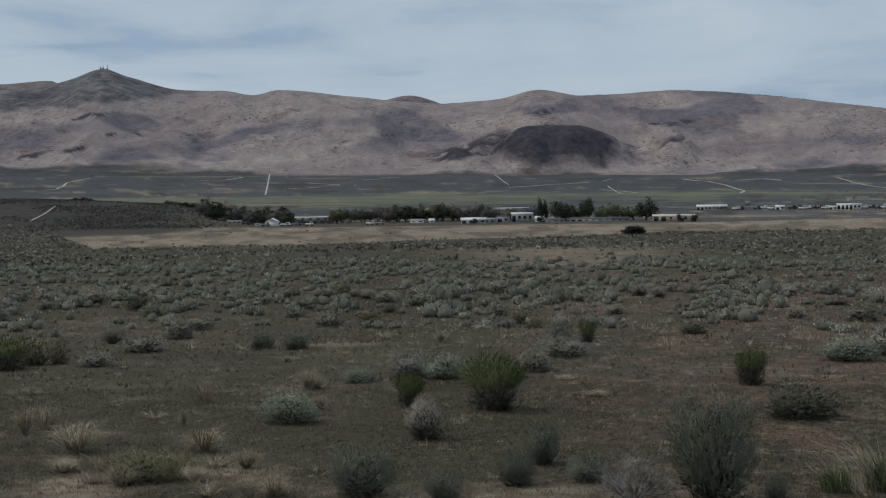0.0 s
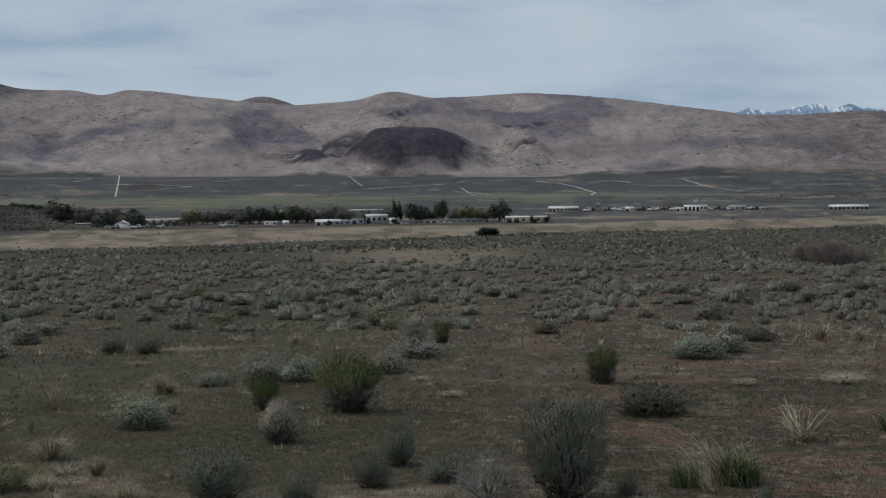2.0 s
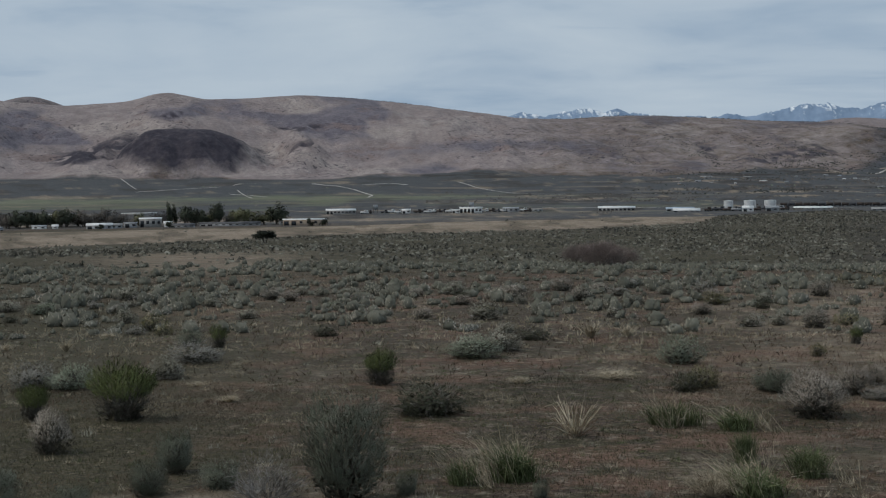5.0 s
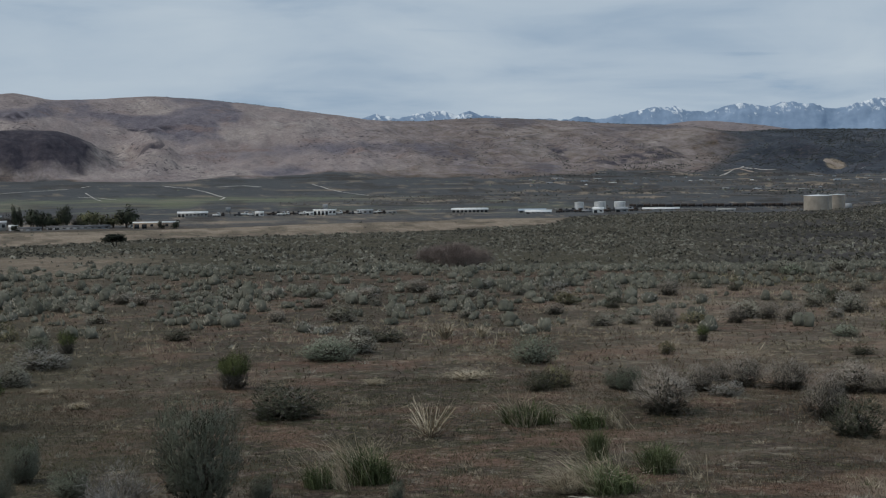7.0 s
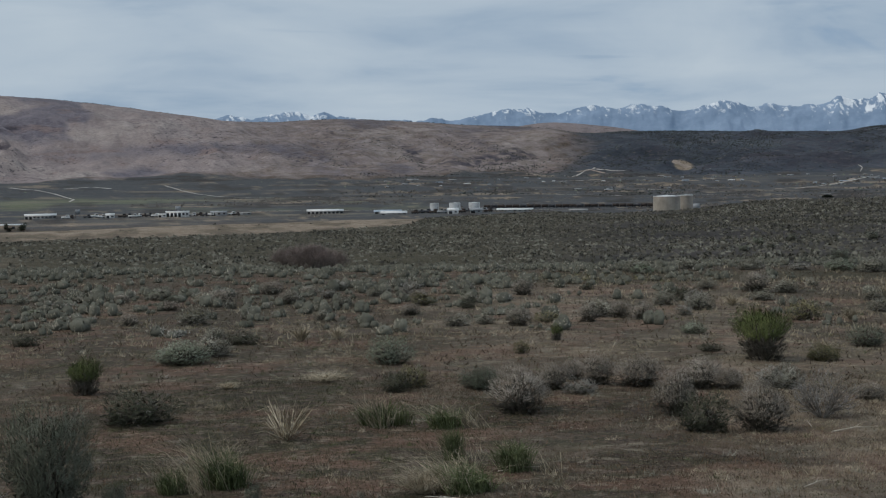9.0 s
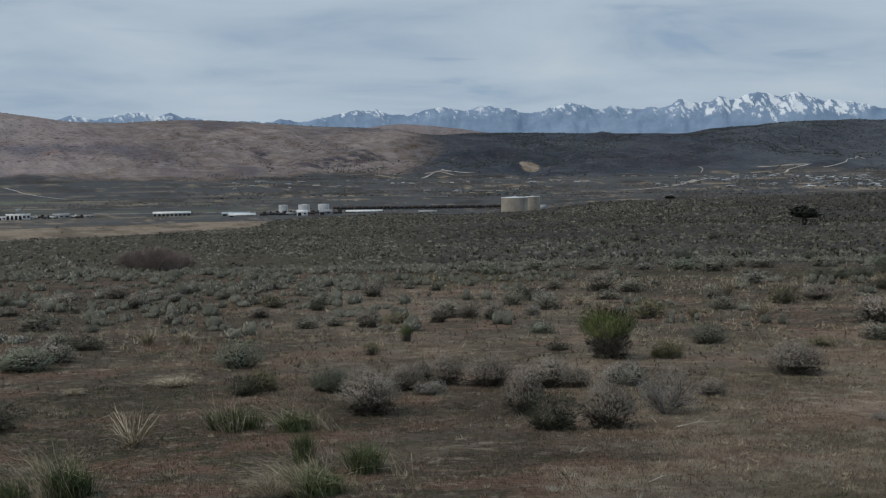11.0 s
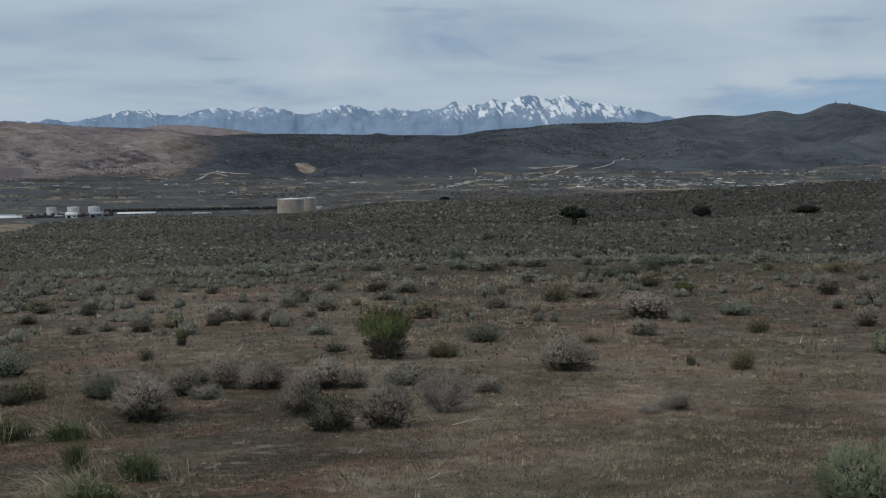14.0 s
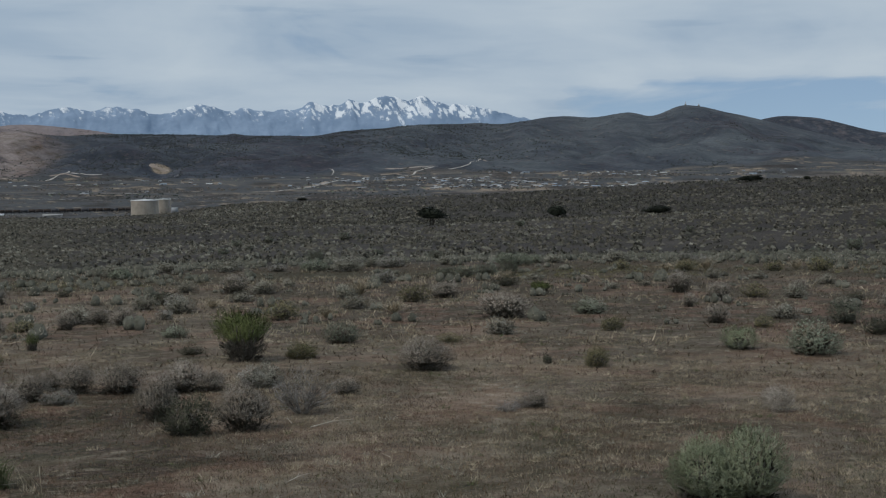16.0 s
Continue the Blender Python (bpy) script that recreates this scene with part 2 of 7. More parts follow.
    L(fleck, specks.inputs[0]); L(sep2.outputs[1], specks.inputs[1])
    color = mix(specks.outputs[0], color, rock)
    # pale rubble on the brushy slopes
    rubble = t.nodes.new("ShaderNodeMath"); rubble.operation = "MULTIPLY"
    L(ramp(noise_at(0.09, 6.0, (1.0, 0.5, 1.0)), (0.6, (0, 0, 0)), (0.68, (0.3, 0.3, 0.3))), rubble.inputs[0]); L(kinds["brush"], rubble.inputs[1])
    color = mix(rubble.outputs[0], color, bare)
    level = t.nodes.new("ShaderNodeMapRange")
    level.inputs[1].default_value, level.inputs[2].default_value = 0.3, 0.7
    level.inputs[3].default_value, level.inputs[4].default_value = 0.68, 1.32
    L(grain, level.inputs[0])
    far_level = t.nodes.new("ShaderNodeMapRange")
    far_level.inputs[1].default_value, far_level.inputs[2].default_value = 0.34, 0.66
    far_level.inputs[3].default_value, far_level.inputs[4].default_value = 0.84, 1.16
    L(noise_at(0.17, 7.0), far_level.inputs[0])
    far_k = t.nodes.new("ShaderNodeVectorMath"); far_k.operation = "SCALE"
    L(color, far_k.inputs[0]); L(far_level.outputs[0], far_k.inputs["Scale"])
    color = far_k.outputs[0]
    k = t.nodes.new("ShaderNodeVectorMath"); k.operation = "SCALE"
    L(color, k.inputs[0]); L(level.outputs[0], k.inputs["Scale"])
    L(k.outputs[0], bsdf.inputs["Base Color"])
    b = t.nodes.new("ShaderNodeBump"); b.inputs["Distance"].default_value = 0.06; b.inputs["Strength"].default_value = 0.8
    L(near, b.inputs["Height"])
    # ribs and gullies too fine for the sheet itself
    ribs = t.nodes.new("ShaderNodeMath"); ribs.operation = "MULTIPLY"
    L(noise_at(0.02, 7.0, lie), ribs.inputs[0]); L(sep2.outputs[1], ribs.inputs[1])
    b2 = t.nodes.new("ShaderNodeBump"); b2.inputs["Distance"].default_value = 10.0; b2.inputs["Strength"].default_value = 1.0
    L(ribs.outputs[0], b2.inputs["Height"]); L(b.outputs[0], b2.inputs["Normal"]); L(b2.outputs[0], bsdf.inputs["Normal"])
    return mat


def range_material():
    """Far rock and forest, tinted blue for distance haze, with snow in the gullies and on the heights."""
    mat = bpy.data.materials.new("hazy_rock_and_snow")
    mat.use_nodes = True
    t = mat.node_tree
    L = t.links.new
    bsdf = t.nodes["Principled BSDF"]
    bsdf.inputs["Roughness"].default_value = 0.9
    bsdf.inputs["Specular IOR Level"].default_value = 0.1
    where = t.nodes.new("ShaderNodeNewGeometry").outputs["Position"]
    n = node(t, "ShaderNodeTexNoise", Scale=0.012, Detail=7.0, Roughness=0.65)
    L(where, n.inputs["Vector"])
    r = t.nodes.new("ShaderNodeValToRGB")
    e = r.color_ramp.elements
    # blue of the distance haze is mixed into the rock colour
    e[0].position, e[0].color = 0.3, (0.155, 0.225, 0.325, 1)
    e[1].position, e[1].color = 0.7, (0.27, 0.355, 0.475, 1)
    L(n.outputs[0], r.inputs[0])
    cover = t.nodes.new("ShaderNodeVertexColor"); cover.layer_name = "cover"
    n2 = node(t, "ShaderNodeTexNoise", Scale=0.13, Detail=8.0, Roughness=0.8)
    L(where, n2.inputs["Vector"])
    s = t.nodes.new("ShaderNodeMath"); s.operation = "ADD"
    sep = t.nodes.new("ShaderNodeSeparateColor")
    L(cover.outputs[0], sep.inputs[0])
    L(sep.outputs[0], s.inputs[0]); L(n2.outputs[0], s.inputs[1])
    w = t.nodes.new("ShaderNodeMapRange"); w.inputs[1].default_value, w.inputs[2].default_value = 0.9, 1.1
    L(s.outputs[0], w.inputs[0])
    m = t.nodes.new("ShaderNodeMix"); m.data_type = "RGBA"
    m.inputs[7].default_value = (0.72, 0.76, 0.8, 1)
    L(w.outputs[0], m.inputs[0]); L(r.outputs[0], m.inputs[6])
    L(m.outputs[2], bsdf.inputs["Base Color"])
    return mat


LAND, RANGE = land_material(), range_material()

# ---- the land: bearings in degrees clockwise from north (y), distances in metres from the stand ----
def hashed(ix, iy, seed):
    n = (ix * 374761393 + iy * 668265263 + seed * 1442695041) & 0xFFFFFFFF
    n = ((n ^ (n >> 13)) * 1274126177) & 0xFFFFFFFF
    return ((n ^ (n >> 16)) & 0xFFFF) / 65535.0


def rough(x, y, size, seed=0, octaves=4, gain=0.5):
    """Smooth noise about 0, between -1 and 1, with features of that size in metres."""
    total, amp, norm = 0.0, 1.0, 0.0
    for o in range(octaves):
        u, v = np.asarray(x) / size * 2**o, np.asarray(y) / size * 2**o
        iu, iv = np.floor(u).astype(np.int64), np.floor(v).astype(np.int64)
        fu, fv = u - iu, v - iv
        fu, fv = fu * fu * (3 - 2 * fu), fv * fv * (3 - 2 * fv)
        s = seed + 17 * o
        a = hashed(iu, iv, s) * (1 - fu) + hashed(iu + 1, iv, s) * fu
        b = hashed(iu, iv + 1, s) * (1 - fu) + hashed(iu + 1, iv + 1, s) * fu
        total = total + amp * ((a * (1 - fv) + b * fv) * 2 - 1)
        norm += amp
        amp *= gain
    return total / norm


def ridged(x, y, size, seed=0, octaves=4):
    return 1 - 2 * np.abs(rough(x, y, size, seed, octaves))


def soft(v, lo, hi):
    s = np.clip((v - lo) / (hi - lo), 0, 1)
    return s * s * (3 - 2 * s)


BEARINGS = [-180, -20, -10, 0, 10, 20, 30, 40, 50, 60, 70, 180]
# slope of the sight line down to the ground, in degrees, along rings round the stand
RINGS = (
    (18, [13.3] * 12),
    (27, [9.95] * 12),
    (40, [7.3, 7.6, 7.6, 7.5, 7.5, 7.4, 7.3, 7.2, 7.1, 7.1, 7.1, 7.3]),
    (65, [5.0, 5.3, 5.3, 5.3, 5.25, 5.2, 5.1, 5.0, 4.9, 4.9, 4.9, 5.0]),
    (95, [4.1, 4.3, 4.3, 4.3, 4.25, 4.2, 4.15, 4.1, 4.05, 4.0, 4.0, 4.1]),
    (160, [3.3, 3.4, 3.35, 3.35, 3.4, 3.75, 3.75, 3.5, 3.4, 3.3, 3.3, 3.3]),
    (260, [2.5, 2.95, 2.97, 2.83, 2.75, 2.85, 2.8, 2.65, 2.22, 1.74, 1.6, 2.5]),
    (360, [2.4, 2.8, 2.6, 2.55, 2.45, 2.4, 2.3, 2.15, 2.3, 1.95, 1.8, 2.4]),
    (480, [2.2, 2.5, 2.27, 2.3, 2.18, 2.07, 1.9, 1.6, 1.5, 1.0, 0.9, 2.2]),
    (570, [2.1, 2.3, 2.25, 2.3, 2.2, 2.1, 1.78, 1.33, 1.06, 0.62, 0.42, 2.1]),
    (700, [2.0, 2.1, 2.13, 2.15, 2.2, 2.15, 1.95, 1.8, 1.6, 1.3, 1.2, 2.0]),
    (1000, [1.5, 1.55, 1.55, 1.55, 1.55, 1.55, 1.55, 1.55, 1.5, 1.45, 1.4, 1.5]),
    (1550, [1.0] * 12),
    (2300, [0.25, 0.0, 0.1, 0.2, 0.3, 0.35, 0.35, 0.35, 0.22, 0.2, 0.2, 0.25]),
)
# the hill range across the valley: bearing and slope of the sight line up to its crest
CREST = (
    (-180, 1.8), (-30, 3.0), (-19, 3.2), (-15.9, 3.42), (-14.6, 3.74), (-13.45, 4.12), (-12.5, 3.82), (-10.3, 3.30), (-8.9, 3.28), (-7.6, 3.08),
    (-6.6, 3.29), (-4.2, 3.06), (-0.3, 2.69), (2.1, 2.81), (3.8, 3.17), (5.6, 2.90), (9.0, 3.04), (12.6, 2.79), (15.7, 2.36),
    (19.1, 1.98), (21.9, 2.1), (27.4, 1.83), (30.6, 1.65), (32.4, 1.36), (35.0, 1.45), (41.9, 1.29), (44.2, 1.53), (48.8, 1.78),
    (49.7, 1.72), (52.4, 2.0), (53.5, 1.95), (54.9, 2.1), (55.8, 1.95), (57.2, 2.36), (58.9, 2.03), (61.3, 1.43), (65, 0.62), (72, 0.6), (180, 1.8))
FOOT, TOP = 2300.0, 3300.0


def smooth_between(x, xs, ys):
    """Monotone curve through the knots."""
    xs, ys = np.asarray(xs, float), np.asarray(ys, float)
    d = np.diff(ys) / np.diff(xs)
    m = np.concatenate([[d[0]], np.where(d[1:] * d[:-1] > 0, 2 * d[1:] * d[:-1] / (d[1:] + d[:-1] + 1e-12), 0.0), [d[-1]]])
    x = np.clip(x, xs[0], xs[-1])
    i = np.clip(np.searchsorted(xs, x) - 1, 0, len(xs) - 2)
    h = xs[i + 1] - xs[i]
    s = (x - xs[i]) / h
    return (ys[i] * (1 + 2 * s) * (1 - s) ** 2 + h * m[i] * s * (1 - s) ** 2
            + ys[i + 1] * s * s * (3 - 2 * s) + h * m[i + 1] * s * s * (s - 1))


def gullies(b, d):
    """Spurs (towards 1) and the gullies between them, which run down the slope."""
    return ridged(b * 47 + 40 * rough(b * 47, d, 200, 26, 2), d * 0.42, 190, 21, 4)


def ground_polar(b, d):
    b, d = np.broadcast_arrays(np.asarray(b, float), np.asarray(d, float))
    x, y = d * np.sin(np.radians(b)), d * np.cos(np.radians(b))
    zs = [EYE - r * np.tan(np.radians(np.interp(b, BEARINGS, down))) for r, down in RINGS]
    rs = np.log([r for r, _ in RINGS])
    ld = np.log(np.maximum(d, 1.0))
    z = np.array(zs[0])
    for i in range(len(zs) - 1):
        s = np.clip((ld - rs[i]) / (rs[i + 1] - rs[i]), 0, 1)
        z = z + (zs[i + 1] - zs[i]) * (0.6 * s + 0.4 * s * s * (3 - 2 * s))
    # a dark sage knoll in front of the valley
    z = z + np.interp(b, [-40, -17.4, -14.3, -11, -7.5], [15, 13.6, 12.2, 9.0, 0]) * np.exp(-((d - 800) / 155) ** 2)
    # a dip at the water tanks, shaped so that the crest fits the camera's view
    z = z - 2.2 * np.exp(-((b - 34.9) / 3.2) ** 4) * soft(d, 400, 520) * (1 - soft(d, 640, 760))
    # small unevenness
    near = soft(d, 14, 40) * (1 - soft(d, 500, 900))
    z = z + near * (0.10 * rough(x, y, 9, 3) + 0.25 * rough(x, y, 45, 5)) + 0.8 * rough(x, y, 75, 9, 3) * soft(d, 120, 200) * (1 - soft(d, 540, 640)) + 0.04 * rough(x, y, 1.6, 4) * (1 - soft(d, 60, 120))
    z = z + 1.2 * rough(x, y, 260, 8) * soft(d, 900, 1300) * (1 - soft(d, 2100, 2400))
    # the hills
    s = np.clip((d - FOOT) / (TOP - FOOT), 0, 1)
    up = EYE + TOP * np.tan(np.radians(smooth_between(b, [c[0] for c in CREST], [c[1] for c in CREST]))) - z
    lobes = 0.10 * rough(b * 45, d * 0.6, 190, 11, 3)
    f = np.clip(s + lobes * np.sin(np.pi * s), 0, 1)
    rise = up * (0.35 * f + 0.65 * f * f * (3 - 2 * f))
    middle = np.sin(np.pi * np.clip(s, 0, 1)) ** 0.8
    z = z + np.where(s > 0, rise, 0)
    z = z + middle * (1 - 0.45 * s) * (30 * gullies(b, d) + 26 * rough(b * 47, d * 0.5, 420, 24, 2) + 8 * ridged(x, y, 75, 22, 3) + 1.5 * ridged(x, y, 28, 29, 3) - 14)
    z = z + soft(s, 0.8, 1.0) * 1.6 * rough(x, y, 60, 23, 3)
    # a broad volcanic outcrop with a level top before the hills, and broken crags on both sides
    mound = EYE + 2470 * math.tan(radians(1.78)) + 2.5 * rough(x, y, 110, 31)
    side = np.where(b < 4.4, np.clip((b - 0.9) / 2.6, 0, 1), np.clip((9.2 - b) / 4.0, 0, 1))
    side = side + 0.3 * ridged(x, y, 70, 32, 4) * side * (1 - side)
    shape = soft(side, 0.0, 1.0) * soft(d + 40 * rough(x, y, 60, 35, 3), 2340, 2500) * (1 - soft(d, 2600, 2760))
    z = np.where(shape > 0.01, np.maximum(z, -9 + (mound + 9) * shape + 6 * ridged(x, y, 50, 33, 4) * shape * (1 - shape) * 3), z)
    crag = np.exp(-((b - 1.0) / 1.1) ** 4) * np.exp(-((d - 2560) / 190) ** 4) + 0.8 * np.exp(-((b - 9.3) / 0.8) ** 4) * np.exp(-((d - 2620) / 160) ** 4)
    z = z + crag * (15 * ridged(x, y, 62, 34, 4) + 6 * ridged(x, y, 24, 36, 3))
    # beyond the crest the land falls away
    return z - 120 * soft(d, TOP + 20, TOP + 420)


def ground(x, y):
    return ground_polar(np.degrees(np.arctan2(x, y)), np.hypot(x, y))


def at(b, d, sink=0.0):
    """The place on the ground at a bearing and distance."""
    x, y = d * math.sin(radians(b)), d * math.cos(radians(b))
    return Vector((x, y, float(ground_polar(b, d)) - sink))


def blot(b, d, b0, d0, wb, wd, p=2):
    return np.exp(-(np.abs(b - b0) / wb) ** p - (np.abs(d - d0) / wd) ** p)


def patch(b, el, b0, e0, wb, we, lean=0.0, p=3):
    """A patch of hillside round a bearing and a slope of the sight line."""
    return np.exp(-(np.abs(b - b0) / wb) ** p - (np.abs(el - e0 - lean * (b - b0)) / we) ** p)


def cover_of(b, d, z):
    """What grows or lies there: sage, meadow, bare pale ground, rock (0 to 1 each)."""
    x, y = d * np.sin(np.radians(b)), d * np.cos(np.radians(b))
    w = rough(x, y, 180, 41)
    el = np.degrees(np.arctan2(z - EYE, np.maximum(d, 1.0)))
    # torn borders for the patches on the hills
    tb, te = b + 0.55 * rough(b, el * 1.6, 0.9, 101, 5, 0.6), el + 0.2 * rough(b, el * 1.6, 0.7, 102, 5, 0.6)
    hills = soft(d - 60 + 190 * rough(b * 40, d * 0.3, 170, 57, 4), 2230, 2350)
    east = soft(b + 3 * w, 29.5, 33.5)
    # the plain: sage from 60 m on; pale grass on the far shoulder
    sage = soft(d, 50, 110) * (0.16 + 0.3 * rough(x, y, 60, 49))
    tan_from = np.interp(b, [-18, -14, -8, 0, 10, 18, 25, 30], [900, 262, 262, 280, 290, 330, 400, 900]) + 20 * rough(x, y, 60, 44)
    bare = soft(d, tan_from - 15, tan_from + 20) * (1 - soft(d, 560, 640)) * (0.72 + 0.28 * rough(x, y, 70, 42)) * (1 - soft(b, 24, 29))
    knoll = (1 - soft(b, -12, -9)) * soft(d, 420, 520) * (1 - soft(d, 900, 960))
    bare = bare * (1 - knoll) * (0.5 + 0.7 * soft(rough(b * 1.3, el * 9, 1.0, 110, 4, 0.6), -0.35, 0.3))
    bare = bare + 0.55 * blot(b, d, 5, 150, 5, 55) + (0.02 + 0.13 * soft(b, 18, 30) + 0.1 * soft(b, 22, 28) * (1 - 0.55 * soft(b, 44, 50)) + 0.2 * soft(b, 35, 39) * (1 - 0.1 * soft(b, 48, 56)) * soft(d, 5, 13) + 0.3 * rough(x, y, 7, 48)) * (1 - soft(d, 70, 105)) * (1 - 0.6 * soft(d, 32, 55) * soft(b, 36, 42))
    # the valley floor: meadow in bands, then dark sage on the fan below the hills
    valley = soft(d, 660, 800) * (1 - soft(d, 1500, 1600))
    meadow = 0.6 * valley * soft(d, 960, 1060) * (1 - 0.8 * soft(b, 8, 20)) * (0.6 + 0.7 * rough(x * 0.25, y * 1.4, 130, 43))
    bare = bare + valley * np.clip(rough(x * 0.12, y * 2.4, 120, 46, 5), 0, 1) * 0.85
    fan = soft(d + 70 * rough(b * 12, d, 90, 60), 1460, 1540) * (1 - hills)
    sage = np.maximum(sage * (1 - soft(d, 600, 800)) + 0.8 * soft(d, 600, 800), fan * 1.0)
    sage = sage * (1 - knoll) + 0.3 * knoll
    bare = bare + fan * np.clip(rough(x, y, 170, 45) - 0.25, 0, 1) * 0.7 + fan * soft(b, 18, 26) * 0.8 * soft(rough(b * 9, d * 0.75, 34, 47, 5, 0.6), 0.06, 0.3)
    # the hills: tan grass in the west, dark brush tinted slate for haze in the east
    bare = bare * (1 - hills)
    scars = 1.2 * blot(b, d, 36.2, 2545, 0.4, 26, 4) + 0.7 * blot(b, d, 47.8, 2560, 0.9, 22, 2) * soft(rough(x, y, 22, 65, 3), -0.1, 0.4)
    bare = bare + scars + 0.6 * blot(b, d, 46.4, 2350, 1.0, 30, 4) + 0.8 * blot(b, d, 59.4, 2150, 0.45, 120, 4) + 0.8 * blot(b, d, 63.5, 1850, 2.6, 260, 6)
    bare = bare + 0.5 * blot(b, d, -10.5, 2390, 2.2, 60)
    slaty = np.clip(1.1 * soft(te - np.interp(tb, [-18, -14, -10, -8.5], [2.35, 2.6, 3.05, 3.6]), -0.15, 0.35) * (1 - soft(b, -9.5, -7.5)), 0, 1)
    # brush mixed in from bearing 12 on paints the cloud shadow over the tan hills
    upland = hills * (1 - east) * (1 - 0.6 * slaty) * (1 - 0.42 * soft(b, 12, 22))
    streaks = soft(rough(b * 5, d, 26, 59, 4), 0.18, 0.5) * soft(d, 720, 800) * (1 - soft(d, 2200, 2330))
    bare = bare + streaks * (0.55 - 0.2 * soft(b, 26, 36))
    bare = bare + (1.0 + 0.5 * rough(x, y, 0.8, 69, 3)) * (0.9 * blot(b, d, -14.6, 20.2, 2.2, 1.5) + 0.9 * blot(b, d, -8.6, 20.8, 2.2, 1.3) + 0.7 * blot(b, d, -4, 19.0, 2.5, 0.6) + 0.6 * blot(b, d, -5.5, 33, 2.5, 0.7) + 0.5 * blot(b, d, -3.0, 43, 3.0, 0.8)) + 0.6 * blot(b, d, 60, 18, 2.0, 0.8) + (0.55 + 0.5 * rough(x, y, 0.9, 68, 3)) * blot(b, d, 5, 18.2, 9, 1.6, 4)
    bare = bare + (0.06 + 0.35 * rough(x, y, 1.2, 66)) * blot(b, d, 38, 23, 8, 6)
    lush = (0.8 - 0.66 * soft(b, -2, 16) + 0.3 * rough(x, y, 12, 58)) * (1 - soft(d, 70, 120))
    lush = lush + (0.6 + 0.5 * rough(x, y, 4, 67, 3)) * (blot(b, d, 52, 21.5, 5, 3.5) + blot(b, d, 46, 19.5, 3, 2))
    slope = soft(d, 80, 125) * (1 - soft(d, 640, 720)) * (1 - bare)
    lush = lush + 0.15 * knoll + slope * (0.95 + 0.35 * rough(x, y, 38, 62)) + 0.6 * soft(b, 27, 31) * np.exp(-((d - 84 - 5 * rough(b * 3, d, 9, 63)) / 9) ** 2)
    sage = np.where(hills > 0.5, 0.3 + 0.65 * east, sage)
    # grey-mauve tone painted for shade in the hollows of the tan hills
    mauve = 0.8 * patch(tb, te, -8.3, 1.45, 2.4, 0.2, 0.26) + 0.55 * patch(tb, te, -14.5, 1.9, 3.2, 0.3, 0.05) + 0.6 * patch(tb, te, -16.5, 1.2, 2.0, 0.35, 0.1)
    mauve = mauve + 0.5 * patch(tb, te, -4.3, 2.0, 3.0, 0.22, 0.09) + 0.45 * patch(tb, te, -1.5, 1.1, 2.6, 0.3, 0.12) + 0.5 * patch(tb, te, -11.5, 1.0, 1.6, 0.25, 0.2)
    mauve = mauve + 0.5 * patch(tb, te, 13.2, 0.8, 3.4, 0.3, 0.03) + 0.55 * patch(tb, te, 17.5, 1.0, 3.2, 0.25, -0.04) + 0.4 * patch(tb, te, 22.5, 1.0, 3.5, 0.4) + 0.4 * patch(tb, te, 8.6, 2.0, 2.6, 0.25, -0.1)
    along, across = b * 0.8 + el * 1.6, el * 2.4 - b * 0.3
    mauve = mauve + 0.75 * soft(rough(along, across, 2.2, 103, 4, 0.45), 0.05, 0.42) + 0.3 * soft(-gullies(b, d), 0.1, 0.6)
    # pale tone painted for light on the spurs, and bleached grass on the fans at their feet
    bleached = 0.9 * patch(tb, te, -10.2, 0.42, 1.6, 0.16, -0.03) + 0.6 * patch(tb, te, -13.5, 0.35, 2.5, 0.15) + 0.55 * patch(tb, te, -6.5, 0.6, 2.6, 0.3, 0.1) + 0.6 * patch(tb, te, 3.5, 0.05, 5.0, 0.12)
    bleached = bleached + 0.7 * patch(tb, te, 0.2, 1.75, 3.4, 0.2, 0.05) + 0.6 * patch(tb, te, 11.5, 1.5, 3.0, 0.22, -0.05) + 0.7 * patch(tb, te, 8.0, 0.9, 0.7, 0.4, -0.3) + 0.55 * patch(tb, te, 29.8, 1.05, 1.6, 0.3)
    bleached = bleached + 0.6 * soft(rough(along, across, 1.9, 104, 4, 0.45) - 0.4 * mauve, 0.05, 0.45) + 0.3 * soft(gullies(b, d), 0.35, 0.8) + 0.2 * (1 - soft(b, -6, 0))
    # fields and bare strips on the valley floor, laid out by sight angle to fit the camera's view
    floor = soft(d, 690, 800) * (1 - hills)
    bare = bare * (1 - 0.55 * floor * soft(b, 18, 28))
    bare = bare + floor * (0.48 + 0.4 * soft(b, 18, 30)) * soft(rough(b * 1.1, el * 15, 1.0, 105, 5, 0.65), 0.16, 0.4)
    green = floor * (1 - soft(b, 26, 32)) * soft(rough(b * 0.4, el * 8, 1.0, 106, 4), 0.05, 0.4) * patch(b, el, 4, -1.42, 30, 0.32) * 0.6
    green = green + 0.95 * (1 - soft(b, 14, 24)) * patch(b, te * 0.3 + el * 0.7, -2, -1.06, 26, 0.13) * (1 - hills) * (0.45 + 0.7 * soft(rough(b * 0.5, el * 14, 1.0, 114, 4), -0.3, 0.3))
    dusk = floor * soft(rough(b * 0.8, el * 10, 1.0, 107, 5, 0.6), 0.0, 0.4) * (0.75 + 0.25 * soft(b, 14, 26))
    rock = hills * (0.2 * soft(ridged(x, y, 210, 51, 5), 0.3, 0.9) + 0.1 * soft(ridged(x, y, 60, 52, 3), 0.5, 0.9))
